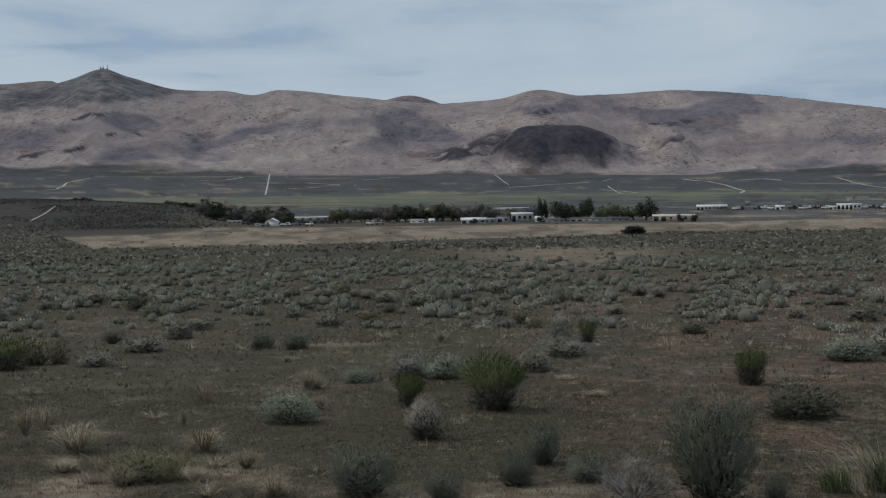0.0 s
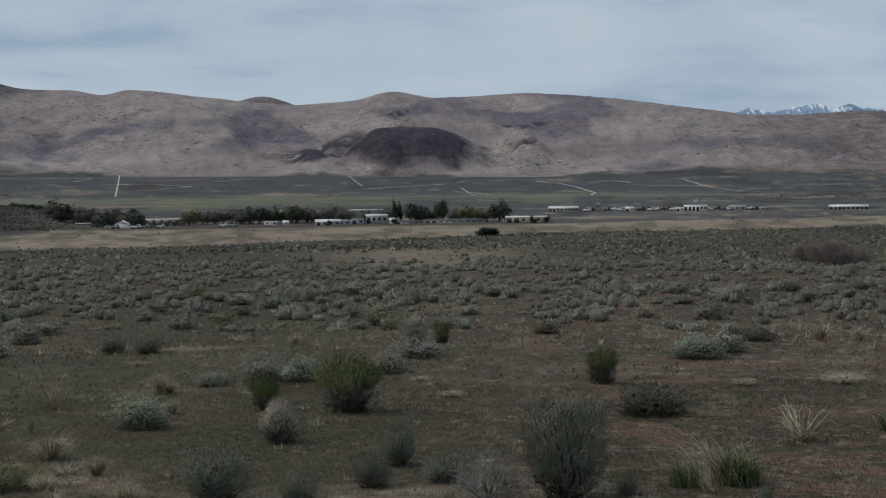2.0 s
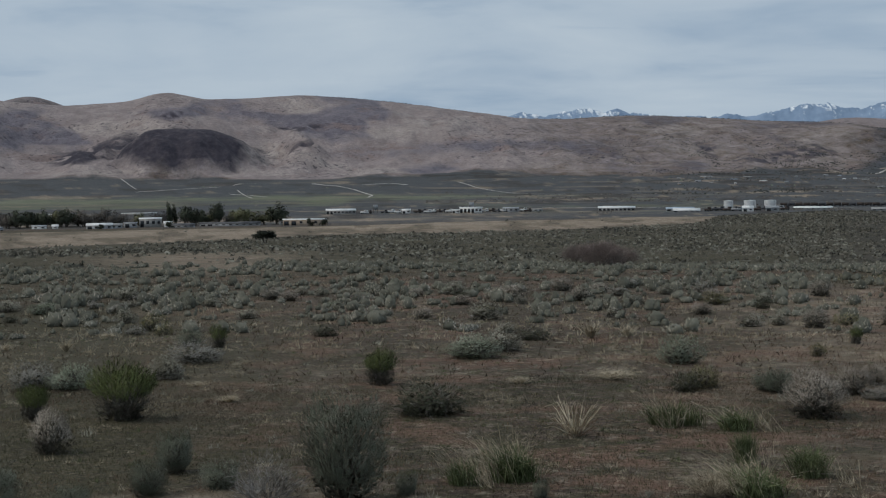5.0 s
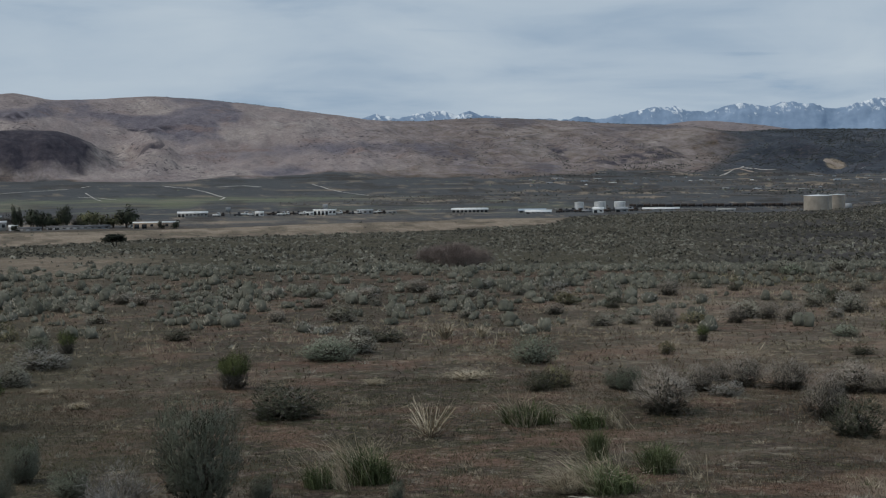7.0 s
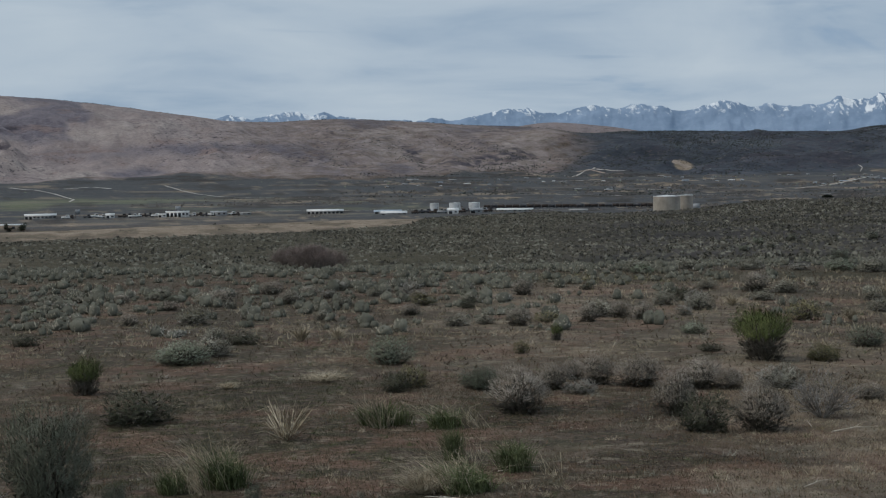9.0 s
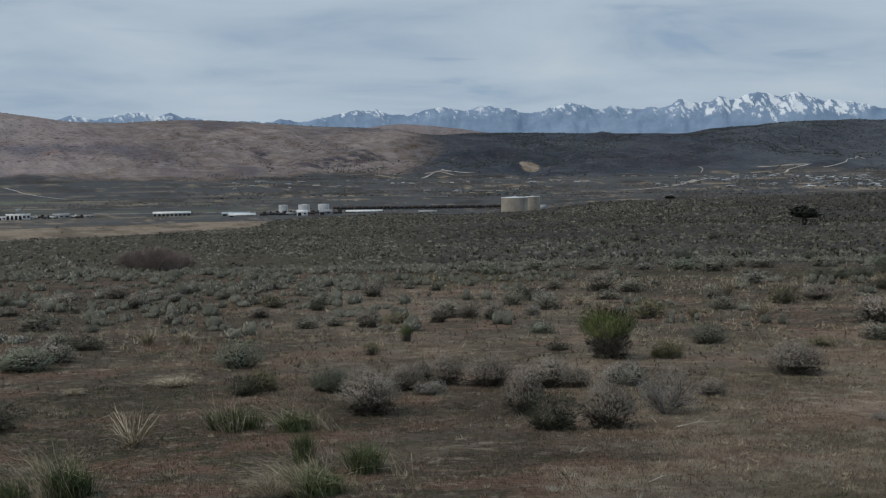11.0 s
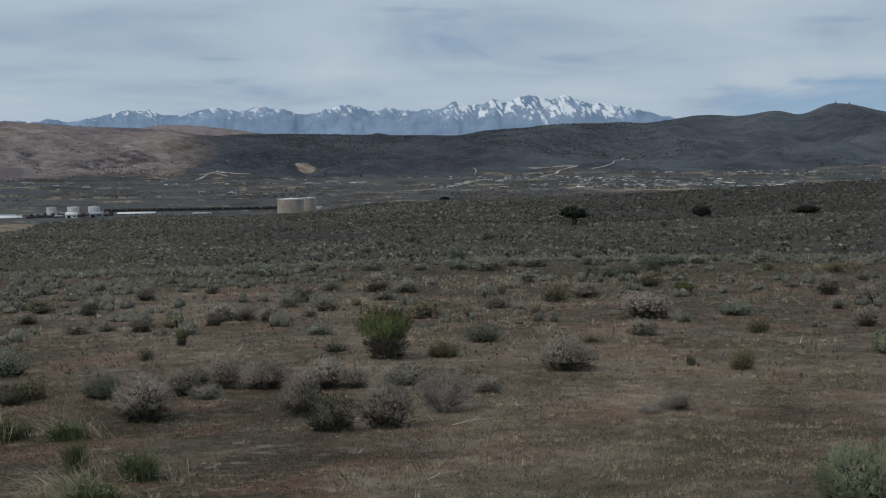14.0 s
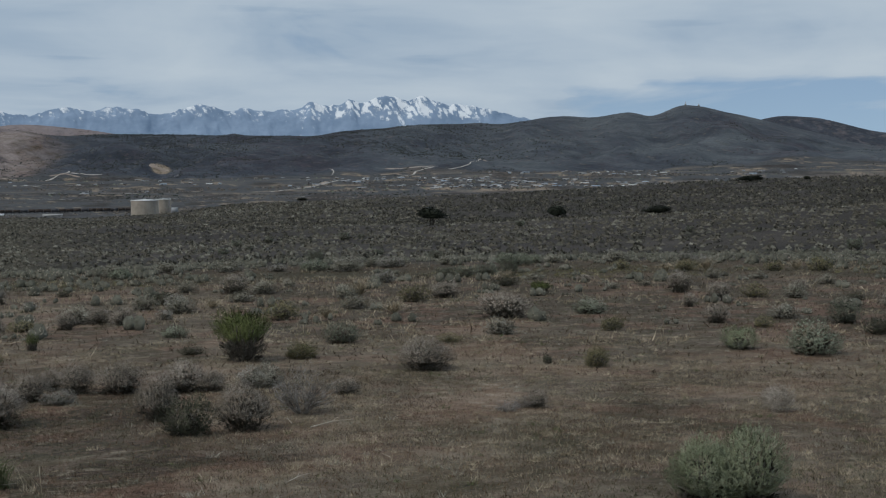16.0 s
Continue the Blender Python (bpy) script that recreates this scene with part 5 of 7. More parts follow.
def clumps(x, y, w, h, n, length, width, seed, core=1.0):
    """Low shrubs: an uneven eight-sided mound each with a pinched foot, coloured dark for shade, and n leaves standing
    out of its crown.
    """
    r = np.random.default_rng(seed)
    m = len(x)
    foot = np.stack([x, y, ground(x, y)], 1)
    size = np.stack([w, w, h], 1)
    turn = r.uniform(0, 6.28, (m, 1)) + np.arange(8) * 0.7854
    rings = []
    for reach, up in ((0.4, -0.04), (0.49, 0.3), (0.44, 0.66), (0.25, 0.9)):
        q = reach * core * r.uniform(0.72, 1.15, (m, 8))
        rings.append(np.stack([q * np.cos(turn), q * np.sin(turn), up * r.uniform(0.8, 1.15, (m, 8))], 2))
    top = np.concatenate([r.normal(size=(m, 1, 2)) * 0.08, np.full((m, 1, 1), 0.95)], 2)
    dome = (np.concatenate(rings + [top], 1) * size[:, None, :] + foot[:, None, :]).reshape(-1, 3)
    k = np.arange(8)
    j = (k + 1) % 8
    tris = []
    for low in (0, 8, 16):
        tris += [np.stack((k + low, j + low, j + low + 8), 1), np.stack((k + low, j + low + 8, k + low + 8), 1)]
    tris.append(np.stack((k + 24, j + 24, 0 * k + 32), 1))
    around = 33 * np.arange(m)[:, None, None]
    skirt = (np.concatenate(tris[:2])[None] + around).reshape(-1, 3)
    crown = (np.concatenate(tris[2:])[None] + around).reshape(-1, 3)
    way = unit_rows(r.normal(size=(m, n, 3)) + [0, 0, 0.35])
    way[:, :, 2] = np.abs(way[:, :, 2])
    lumps = 1 + 0.14 * np.sin(way[:, :, :1] * 6 + r.uniform(0, 6, (m, 1, 1))) * np.cos(way[:, :, 1:2] * 6 + r.uniform(0, 6, (m, 1, 1)))
    p = way * lumps * r.uniform(0.8, 1.0, (m, n, 1)) * [0.5, 0.5, 0.86] + [0, 0, 0.06]
    d = unit_rows(way * 0.45 + [0, 0, 0.4] + r.normal(size=(m, n, 3)) * 0.4)
    scale = (w[:, None] * r.uniform(0.7, 1.3, (m, n))).ravel()
    v, f = blades(r, (p * size[:, None, :] + foot[:, None, :]).reshape(-1, 3), d.reshape(-1, 3), length * scale, width * scale, face=(way + [0, 0, 0.5]).reshape(-1, 3))
    corners, of = np.concatenate([dome, v]), np.concatenate([np.repeat(np.arange(m), 33), np.repeat(np.arange(m), n * 3)])
    mass = unit_rows((corners - foot[of]) / size[of] - [0, 0, 0.2])
    mass[len(dome):] = unit_rows(mass[len(dome):] + 0.2 * np.repeat(r.normal(size=(m * n, 3)), 3, 0))
    return corners, np.concatenate([skirt, crown, f + len(dome)]), mass


def hummocks(x, y, w, h, seed):
    """Far shrubs of a few faces: an uneven tent with two or three sprays standing out of it."""
    r = np.random.default_rng(seed)
    m = len(x)
    foot = np.stack([x, y, ground(x, y)], 1)
    size = np.stack([w, w, h], 1)[:, None, :]
    turn = r.uniform(0, 6.28, (m, 1)) + np.arange(6) * 1.047
    q = r.uniform(0.36, 0.6, (m, 6))
    rim = np.stack([q * np.cos(turn), q * np.sin(turn), r.uniform(-0.06, 0.16, (m, 6))], 2)
    top = np.concatenate([r.normal(size=(m, 1, 2)) * 0.12, r.uniform(0.75, 1.05, (m, 1, 1))], 2)
    tent = (np.concatenate([rim, top], 1) * size + foot[:, None, :]).reshape(-1, 3)
    k = np.arange(6)
    faces = (np.stack([k, (k + 1) % 6, 0 * k + 6], 1)[None] + 7 * np.arange(m)[:, None, None]).reshape(-1, 3)
    p = (r.normal(size=(m, 3, 3)) * [0.22, 0.22, 0.05] + [0, 0, 0.45]) * size + foot[:, None, :]
    d = unit_rows(r.normal(size=(m, 3, 3)) * 0.5 + [0, 0, 0.6])
    v, f = blades(r, p.reshape(-1, 3), d.reshape(-1, 3), np.repeat(w * 0.4, 3), np.repeat(w * 0.3, 3))
    return np.concatenate([tent, v]), np.concatenate([faces, f + len(tent)])


def stuff(name, shape, mat, label, category, core=None, cores=0, smooth=False):
    """One joined mesh; the first so many faces are the shrubs' cores, coloured dark for the shade among the leaves."""
    me = mesh_of(name, shape[0], shape[1], mat, shape[2] if len(shape) > 2 else None)
    if smooth:
        me.polygons.foreach_set("use_smooth", np.ones(len(me.polygons), dtype=bool))
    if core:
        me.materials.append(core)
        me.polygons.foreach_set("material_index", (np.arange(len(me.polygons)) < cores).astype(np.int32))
    return tagged(new(name, me), label, category, kind="stuff")


SCRUB = material("scrub_leaf", [(0.14, 0.127, 0.096), (0.262, 0.243, 0.191), (0.41, 0.384, 0.313)], 0.8, by_island=0.2, fine=3, spread=(0.39, 0.61))
# core colour darkened to stand for the shadow between the leaves
SHADED_CORE = material("shaded_scrub_core", [(0.058, 0.058, 0.044), (0.095, 0.094, 0.073), (0.14, 0.137, 0.108)], 0.9, fine=7)
FAR_SCRUB = material("far_scrub", [(0.055, 0.05, 0.038), (0.085, 0.077, 0.059), (0.13, 0.119, 0.093)], 0.25, by_island=0.35, fine=1.5)
FAR_PALE = material("far_pale_scrub", [(0.09, 0.086, 0.067), (0.132, 0.126, 0.1), (0.19, 0.182, 0.147)], 0.25, by_island=0.25, fine=1.5)
FAR_DARK = material("far_dark_scrub", [(0.028, 0.027, 0.021), (0.043, 0.041, 0.032), (0.066, 0.062, 0.049)], 0.25, by_island=0.35, fine=1.5)


# single shrubs in the middle distance
b, d, x, y = strewn(2600, 44, 74)
keep = (rng.uniform(0, 1, len(b)) < thick(b, d, x, y) * 0.5) & clear_of(x, y, 0.35)
taken = []
for bb, dd, xx, yy in zip(b[keep], d[keep], x[keep], y[keep]):
    if len(taken) < 110 and all((xx - u) ** 2 + (yy - v) ** 2 > 1.1 for u, v in taken):
        taken.append((xx, yy))
        kind = rng.choice(["sagebrush", "pale_brush", "brown_brush", "dark_brush", "blue_sagebrush", "olive_brush"], p=[0.48, 0.12, 0.16, 0.1, 0.08, 0.06])
        w = rng.uniform(0.65, 1.35)
        plant(str(kind), bb, dd, w, w * rng.uniform(0.42, 0.62), int(rng.integers(0, 4)))

# dark shrubs that stand singly on the far slope
for i in range(14):
    bb, dd, w = rng.uniform(38, 66), rng.uniform(120, 250), rng.uniform(1.2, 2.2)
    plant("dark_sagebrush", bb, dd, w, w * rng.uniform(0.5, 0.7), i)
# the row of large pale bushes along the rim of the swale
for i in range(22):
    bb, dd, w = rng.uniform(31, 58), rng.uniform(91, 101), rng.uniform(1.3, 2.2)
    plant(["sagebrush", "pale_brush", "sagebrush", "blue_sagebrush"][i % 4], bb, dd, w, w * rng.uniform(0.38, 0.5), i)

b, d, x, y = strewn(9000, 46, 140)
keep = (rng.uniform(0, 1, len(b)) < thick(b, d, x, y) * 0.68) & clear_of(x, y, 0.3)
b, d, x, y = b[keep], d[keep], x[keep], y[keep]
w = (0.4 + 1.25 * rng.uniform(0, 1, len(b)) ** 1.8) * (1 - 0.2 * soft(b, 30, 40))
h = w * rng.uniform(0.3, 0.52, len(b)) * (1.15 - 0.2 * w)
pick = rng.choice(4, len(b), p=[0.62, 0.14, 0.14, 0.10])
humps = rng.integers(2, 4, len(b))
x, y, pick = np.repeat(x, humps), np.repeat(y, humps), np.repeat(pick, humps)
w, h = np.repeat(w, humps), np.repeat(h, humps)
x, y = x + rng.normal(size=len(x)) * 0.3 * w, y + rng.normal(size=len(x)) * 0.3 * w
h = h * rng.uniform(0.55, 1.1, len(x))
w = w * rng.uniform(0.42, 0.78, len(x))
for k, (name, mat, label) in enumerate((("sagebrush_scrub", SCRUB, "grey-green sagebrush scattered thickly over the plain"), ("dark_scrub", SAGE_DARK, "darker green shrubs among the sagebrush"),
                                        ("pale_scrub", PALE, "ashen dry shrubs among the sagebrush"), ("brown_scrub", BROWN, "grey-brown shrubs among the sagebrush"))):
    m = pick == k
    stuff(name, clumps(x[m], y[m], w[m], h[m], 46, 0.135, 0.044, 90 + k, 0.64), mat, label, "scrub", SHADED_CORE, 56 * int(m.sum()))
b, d, x, y = strewn(165000, 134, 640)
keep = rng.uniform(0, 1, len(b)) < thick(b, d, x, y) * 0.95 * (1 - 0.5 * soft(d, 300, 600))
b, d, x, y = b[keep], d[keep], x[keep], y[keep]
w = (0.36 + 0.62 * rng.uniform(0, 1, len(b)) ** 2) * (1 + 0.5 * soft(d, 250, 500)) * (1 + 0.25 * soft(b, 30, 40))
light = rng.uniform(0, 1, len(b)) + 0.35 * rough(x, y, 40, 88)
# beyond 262 m in the east, more dark shrubs stand in for cloud shadow
pick = np.where(light > 0.66 + 0.17 * soft(b, 20, 34) + 0.3 * soft(b, 42, 50) * soft(d, 262, 290), 2, np.where(light > 0.2 + 0.06 * soft(b, 22, 36) + 0.45 * soft(d, 262, 290) * soft(b, 42, 50) - 0.4 * soft(b, 40, 46) * np.exp(-((d - 228) / 32) ** 2), 0, 1))
for k, (name, mat, label) in enumerate((("far_sagebrush", FAR_SCRUB, "far sagebrush dotting the slopes"), ("far_dark_scrub", FAR_DARK, "far dark shrubs dotting the slopes"), ("far_pale_scrub", FAR_PALE, "far ashen shrubs"))):
    m = pick == k
    stuff(name, hummocks(x[m], y[m], w[m], w[m] * 0.42, 95 + k), mat, label, "scrub", smooth=True)


def grass(count, d0, d1, height, width, per, weight, seed):
    b, d, x, y = strewn(count, d0, d1)
    keep = rng.uniform(0, 1, len(b)) < weight(b, d, x, y)
    x, y, d = x[keep], y[keep], d[keep]
    r = np.random.default_rng(seed)
    n = len(x)
    base = np.repeat(np.stack([x, y, ground(x, y) - 0.01], 1), per, 0) + r.normal(size=(n * per, 3)) * [0.05, 0.05, 0]
    way = unit_rows(r.normal(size=(n * per, 3)) * [0.55, 0.55, 0.2] + [0, 0, 0.9])
    tall = np.repeat(height * (0.6 + 0.8 * r.uniform(0, 1, n)), per)
    return blades(r, base, way, tall * r.uniform(0.6, 1.2, n * per), width * r.uniform(0.7, 1.3, n * per))


def green_part(b, d, x, y):
    return soft(rough(x, y, 6, 83, 3) + 0.25 * (1 - soft(b, 15, 30)) - 0.1, -0.1, 0.35)


def straw_part(b, d, x, y):
    return soft(1.15 * rough(x, y, 1.9, 84, 4) + 0.5 * rough(x, y, 14, 85, 2) + 0.12 * soft(b, 12, 30) + 0.16 * soft(b, 32, 40) + 0.15 * blot(b, d, 40, 23, 6, 6) + 0.5 * blot(b, d, -13, 19.5, 5, 3), 0.12, 0.5)


stuff("brown_turf", grass(150000, 14, 34, 0.06, 0.0085, 3, lambda b, d, x, y: 0.9 * (1 - green_part(b, d, x, y)) * soft(rough(x, y, 2.5, 86, 3), -0.5, 0.3), 1), TURF, "short brown dry turf between the shrubs", "grass")
stuff("green_turf", grass(110000, 14, 34, 0.06, 0.0085, 3, lambda b, d, x, y: 0.1 + 0.8 * green_part(b, d, x, y), 2), TURF_GREEN, "short dull green turf between the shrubs", "grass")
stuff("red_turf", grass(60000, 14, 46, 0.08, 0.01, 2, lambda b, d, x, y: soft(rough(x, y, 5, 87, 3) + 0.3 * soft(b, 8, 25) - 0.1, 0.0, 0.4), 6), RED_WEED, "reddish-brown annual weeds in patches", "grass")
stuff("dry_grass", grass(110000, 14, 42, 0.075, 0.0065, 4, lambda b, d, x, y: 0.95 * straw_part(b, d, x, y) ** 1.6, 3), STRAW, "bleached dry grass in thin patches", "grass")
stuff("far_turf", grass(38000, 33, 100, 0.13, 0.03, 2, lambda b, d, x, y: 0.9 + 0 * b, 4), TURF, "short brown turf among the scrub", "grass")
stuff("far_dry_grass", grass(22000, 40, 110, 0.22, 0.03, 3, lambda b, d, x, y: 0.85 * straw_part(b, d, x, y) ** 1.7, 5), STRAW, "bleached grass among the scrub", "grass")


def tussocks(count, d0, d1, w0, w1, per, weight, seed):
    """Small tufts and weeds of a hand's breadth and more."""
    b, d, x, y = strewn(count, d0, d1)
    keep = (rng.uniform(0, 1, len(b)) < weight(b, d, x, y)) & clear_of(x, y, 0.05)
    x, y = x[keep], y[keep]
    r = np.random.default_rng(seed)
    n = len(x)
    w = w0 + (w1 - w0) * r.uniform(0, 1, n) ** 2
    base = np.repeat(np.stack([x, y, ground(x, y) - 0.01], 1), per, 0)
    size = np.repeat(w, per)
    base = base + r.normal(size=(n * per, 3)) * [0.2, 0.2, 0] * size[:, None]
    way = unit_rows(r.normal(size=(n * per, 3)) * [0.6, 0.6, 0.2] + [0, 0, 0.8])
    return blades(r, base, way, size * r.uniform(0.25, 0.62, n * per), 0.018 * size * r.uniform(0.7, 1.3, n * per) + 0.004)


stuff("straw_tussocks", tussocks(9000, 14, 60, 0.1, 0.34, 30, lambda b, d, x, y: 0.1 + 0.75 * straw_part(b, d, x, y), 8), STRAW, "small bleached tussocks strewn over the turf", "grass")
stuff("rim_grass", tussocks(4200, 72, 97, 0.25, 0.7, 24, lambda b, d, x, y: soft(b, 28, 36) * np.exp(-((d - 84) / 8) ** 2) * soft(rough(x, y, 9, 89, 3), -0.2, 0.35), 11), RIM, "yellow-green grass in a strip before the rim", "grass")
stuff("green_weeds", tussocks(5200, 14, 60, 0.08, 0.3, 20, lambda b, d, x, y: 0.12 + 0.5 * green_part(b, d, x, y), 9), BLADE, "small dull green weeds strewn over the turf", "weeds")
stuff("grey_weeds", tussocks(4200, 14, 60, 0.1, 0.34, 22, lambda b, d, x, y: 0.45 + 0 * b, 10), SAGE, "small grey-green seedlings of sagebrush", "weeds")

# ---- trees, buildings, tanks and roads ----
def part(name, shape, mat, parent, label=""):
    ob = new(name, mesh_of(name, *shape, mat))
    ob.parent = parent
    return tagged(ob, label)


def boxes(*list_of):
    """Boxes given as (x0, x1, y0, y1, z0, z1)."""
    V, F = [], []
    for x0, x1, y0, y1, z0, z1 in list_of:
        o = len(V)
        V += [(x, y, z) for z in (z0, z1) for x, y in ((x0, y0), (x1, y0), (x1, y1), (x0, y1))]
        F += [tuple(o + i for i in q) for q in ((3, 2, 1, 0), (4, 5, 6, 7), (0, 1, 5, 4), (1, 2, 6, 5), (2, 3, 7, 6), (3, 0, 4, 7))]
    return V, F


def ring(radius, levels, sides=36, cap=True, y0=0.0, x0=0.0):
    """A round body through (radius factor, height) levels, closed at the top."""
    V, F = [], []
    for k, z in levels:
        V += [(x0 + radius * k * math.cos(2 * math.pi * i / sides), y0 + radius * k * math.sin(2 * math.pi * i / sides), z) for i in range(sides)]
    for l in range(len(levels) - 1):
        for i in range(sides):
            j = (i + 1) % sides
            F.append((l * sides + i, l * sides + j, (l + 1) * sides + j, (l + 1) * sides + i))
    return V, F


WHITE = material("white_metal", [(0.5, 0.5, 0.49), (0.62, 0.62, 0.61), (0.7, 0.7, 0.69)], 0.3, rough=0.5, fine=3)
OFF_WHITE = material("dull_white_wall", [(0.22, 0.216, 0.208), (0.28, 0.276, 0.265), (0.35, 0.342, 0.33)], 0.3, rough=0.7, fine=2)
GREY = material("grey_sheeting", [(0.2, 0.21, 0.22), (0.27, 0.28, 0.29), (0.34, 0.35, 0.36)], 0.3, rough=0.6, fine=2)
TAN = material("tan_wall", [(0.27, 0.21, 0.16), (0.33, 0.26, 0.2), (0.39, 0.32, 0.25)], 0.3, rough=0.8, fine=2)
BEIGE = material("beige_tank_paint", [(0.33, 0.285, 0.235), (0.37, 0.325, 0.27), (0.41, 0.36, 0.3)], 0.12, rough=0.6, fine=0.3)
SLATE = material("dark_roof", [(0.05, 0.05, 0.055), (0.08, 0.08, 0.085), (0.12, 0.12, 0.125)], 0.4, rough=0.8, fine=3)
BLUE_ROOF = material("blue_grey_roof", [(0.24, 0.3, 0.36), (0.3, 0.36, 0.43), (0.37, 0.43, 0.5)], 0.3, rough=0.5, fine=3)
PANE = material("dark_pane", [(0.02, 0.022, 0.025), (0.03, 0.033, 0.037), (0.045, 0.05, 0.055)], 0.6, rough=0.15, fine=3)
RUST = material("rusty_steel", [(0.045, 0.036, 0.032), (0.065, 0.052, 0.046), (0.1, 0.075, 0.064)], 0.4, rough=0.85, fine=3)
DIRT = material("pale_road_dirt", [(0.32, 0.295, 0.26), (0.44, 0.415, 0.375), (0.56, 0.53, 0.49)], 0.06, fine=0.9)
TREE_DARK = material("dark_tree_leaf", [(0.032, 0.038, 0.026), (0.048, 0.055, 0.037), (0.07, 0.078, 0.052)], 0.4, by_object=0.25, by_island=0.12, fine=3)
HILL_JUNIPER = material("hill_juniper", [(0.012, 0.016, 0.013), (0.02, 0.025, 0.02), (0.034, 0.04, 0.032)], 0.05, by_island=0.3, fine=0.4)
JUNIPER = material("juniper_leaf", [(0.014, 0.017, 0.012), (0.022, 0.027, 0.018), (0.036, 0.042, 0.028)], 0.8, by_object=0.2, by_island=0.3, fine=5)
TREE_OLIVE = material("young_tree_leaf", [(0.085, 0.088, 0.045), (0.12, 0.122, 0.065), (0.165, 0.16, 0.09)], 0.4, by_object=0.25, by_island=0.3, fine=3)
TREE_BARE = material("bare_tree_twig", [(0.075, 0.066, 0.058), (0.11, 0.098, 0.086), (0.155, 0.14, 0.124)], 0.4, by_object=0.2, by_island=0.3, fine=3)
WILLOW = material("red_willow_twig", [(0.15, 0.118, 0.105), (0.215, 0.17, 0.15), (0.3, 0.243, 0.215)], 0.8, by_object=0.15, by_island=0.3, fine=6)
TREE_KINDS = {
    "round": ("broad dark-leaved tree among the houses", 1100, 14, 0.075, 0.075, 0.4, TREE_DARK, 0.12, "shade_tree"),
    "olive": ("tree in fresh olive leaf among the houses", 900, 13, 0.075, 0.065, 0.5, TREE_OLIVE, 0.1, "shade_tree"),
    "bare": ("still bare grey-brown tree", 1000, 13, 0.1, 0.026, 0.9, TREE_BARE, 0.1, "shade_tree"),
    "poplar": ("tall narrow dark poplar", 620, 9, 0.13, 0.08, 1.4, TREE_DARK, 0.06, "poplar"),
    "juniper": ("lone blackish-green juniper on the open slope", 3000, 20, 0.085, 0.08, 0.2, JUNIPER, 0.3, "juniper"),
    "lone": ("lone flat-crowned juniper on a short bare trunk", 2600, 18, 0.09, 0.085, 0.2, JUNIPER, 0.42, "juniper"),
    "conifer": ("small dark conifer beside a building", 520, 8, 0.12, 0.07, 0.6, TREE_DARK, 0.03, "conifer"),
    "willow": ("thicket of reddish-brown bare willow stems", 4200, 14, 0.16, 0.006, 1.2, WILLOW, 0.0, "willow_thicket"),
}
GROVES = {}


def tree(kind, b, d, width, height, seed=0):
    """A tree: tapered trunk with limbs, and a broken crown of leaf clumps."""
    label, n, lobes, length, wide, up, mat, clear, name = TREE_KINDS[kind]
    seed = seed % 3
    place = pose(*at(b, d, 0.1), 0, 0, (b * 131 + d * 17) % 360) @ Matrix.Diagonal((width, width, height, 1))
    if (kind, seed) in GROVES:
        m = GROVES[kind, seed]
        return copy_thing(m, place @ Matrix.Diagonal([1 / c for c in m.scale] + [1]))
    root = tagged(new(name), label, "tree" if kind != "willow" else "thicket", "trees of the valley" if kind not in ("juniper", "lone", "willow") else "")
    DETAIL[0] = 1.0
    v, f = dome_leaves(seed * 7 + len(kind), n, lobes, length, wide, up=up, hollow=0.3, bottom=0.02)
    v[:, 2] = clear + (1 - clear) * v[:, 2]
    crown = new("crown", mesh_of("crown", v, f, mat, None if kind == "willow" else unit_rows((v - [0, 0, 0.5]) * [1, 1, 0.9] + [0, 0, 0.1])))
    crown.parent = root
    part("trunk", twigs(seed + 3, 3 if kind != "willow" else 14, 3, 0.035 if kind != "willow" else 0.012, 0.35, 0.9), BARK if kind != "willow" else WILLOW, root)
    root.matrix_basis = place
    GROVES[kind, seed] = root
    return root


def gable(w, dp, z, rise, over, thick):
    """A ridged roof along x with eaves."""
    V, F = [], []
    x, y = w / 2 + over, dp / 2 + over
    for lift in (0, thick):
        V += [(-x, -y, z + lift), (x, -y, z + lift), (x, 0, z + rise + lift), (-x, 0, z + rise + lift), (x, y, z + lift), (-x, y, z + lift)]
    F += [(0, 1, 2, 3), (3, 2, 4, 5), (9, 8, 7, 6), (11, 10, 8, 9), (0, 6, 7, 1), (5, 4, 10, 11), (1, 7, 8, 2), (2, 8, 10, 4), (3, 9, 6, 0), (5, 11, 9, 3)]
    return V, F


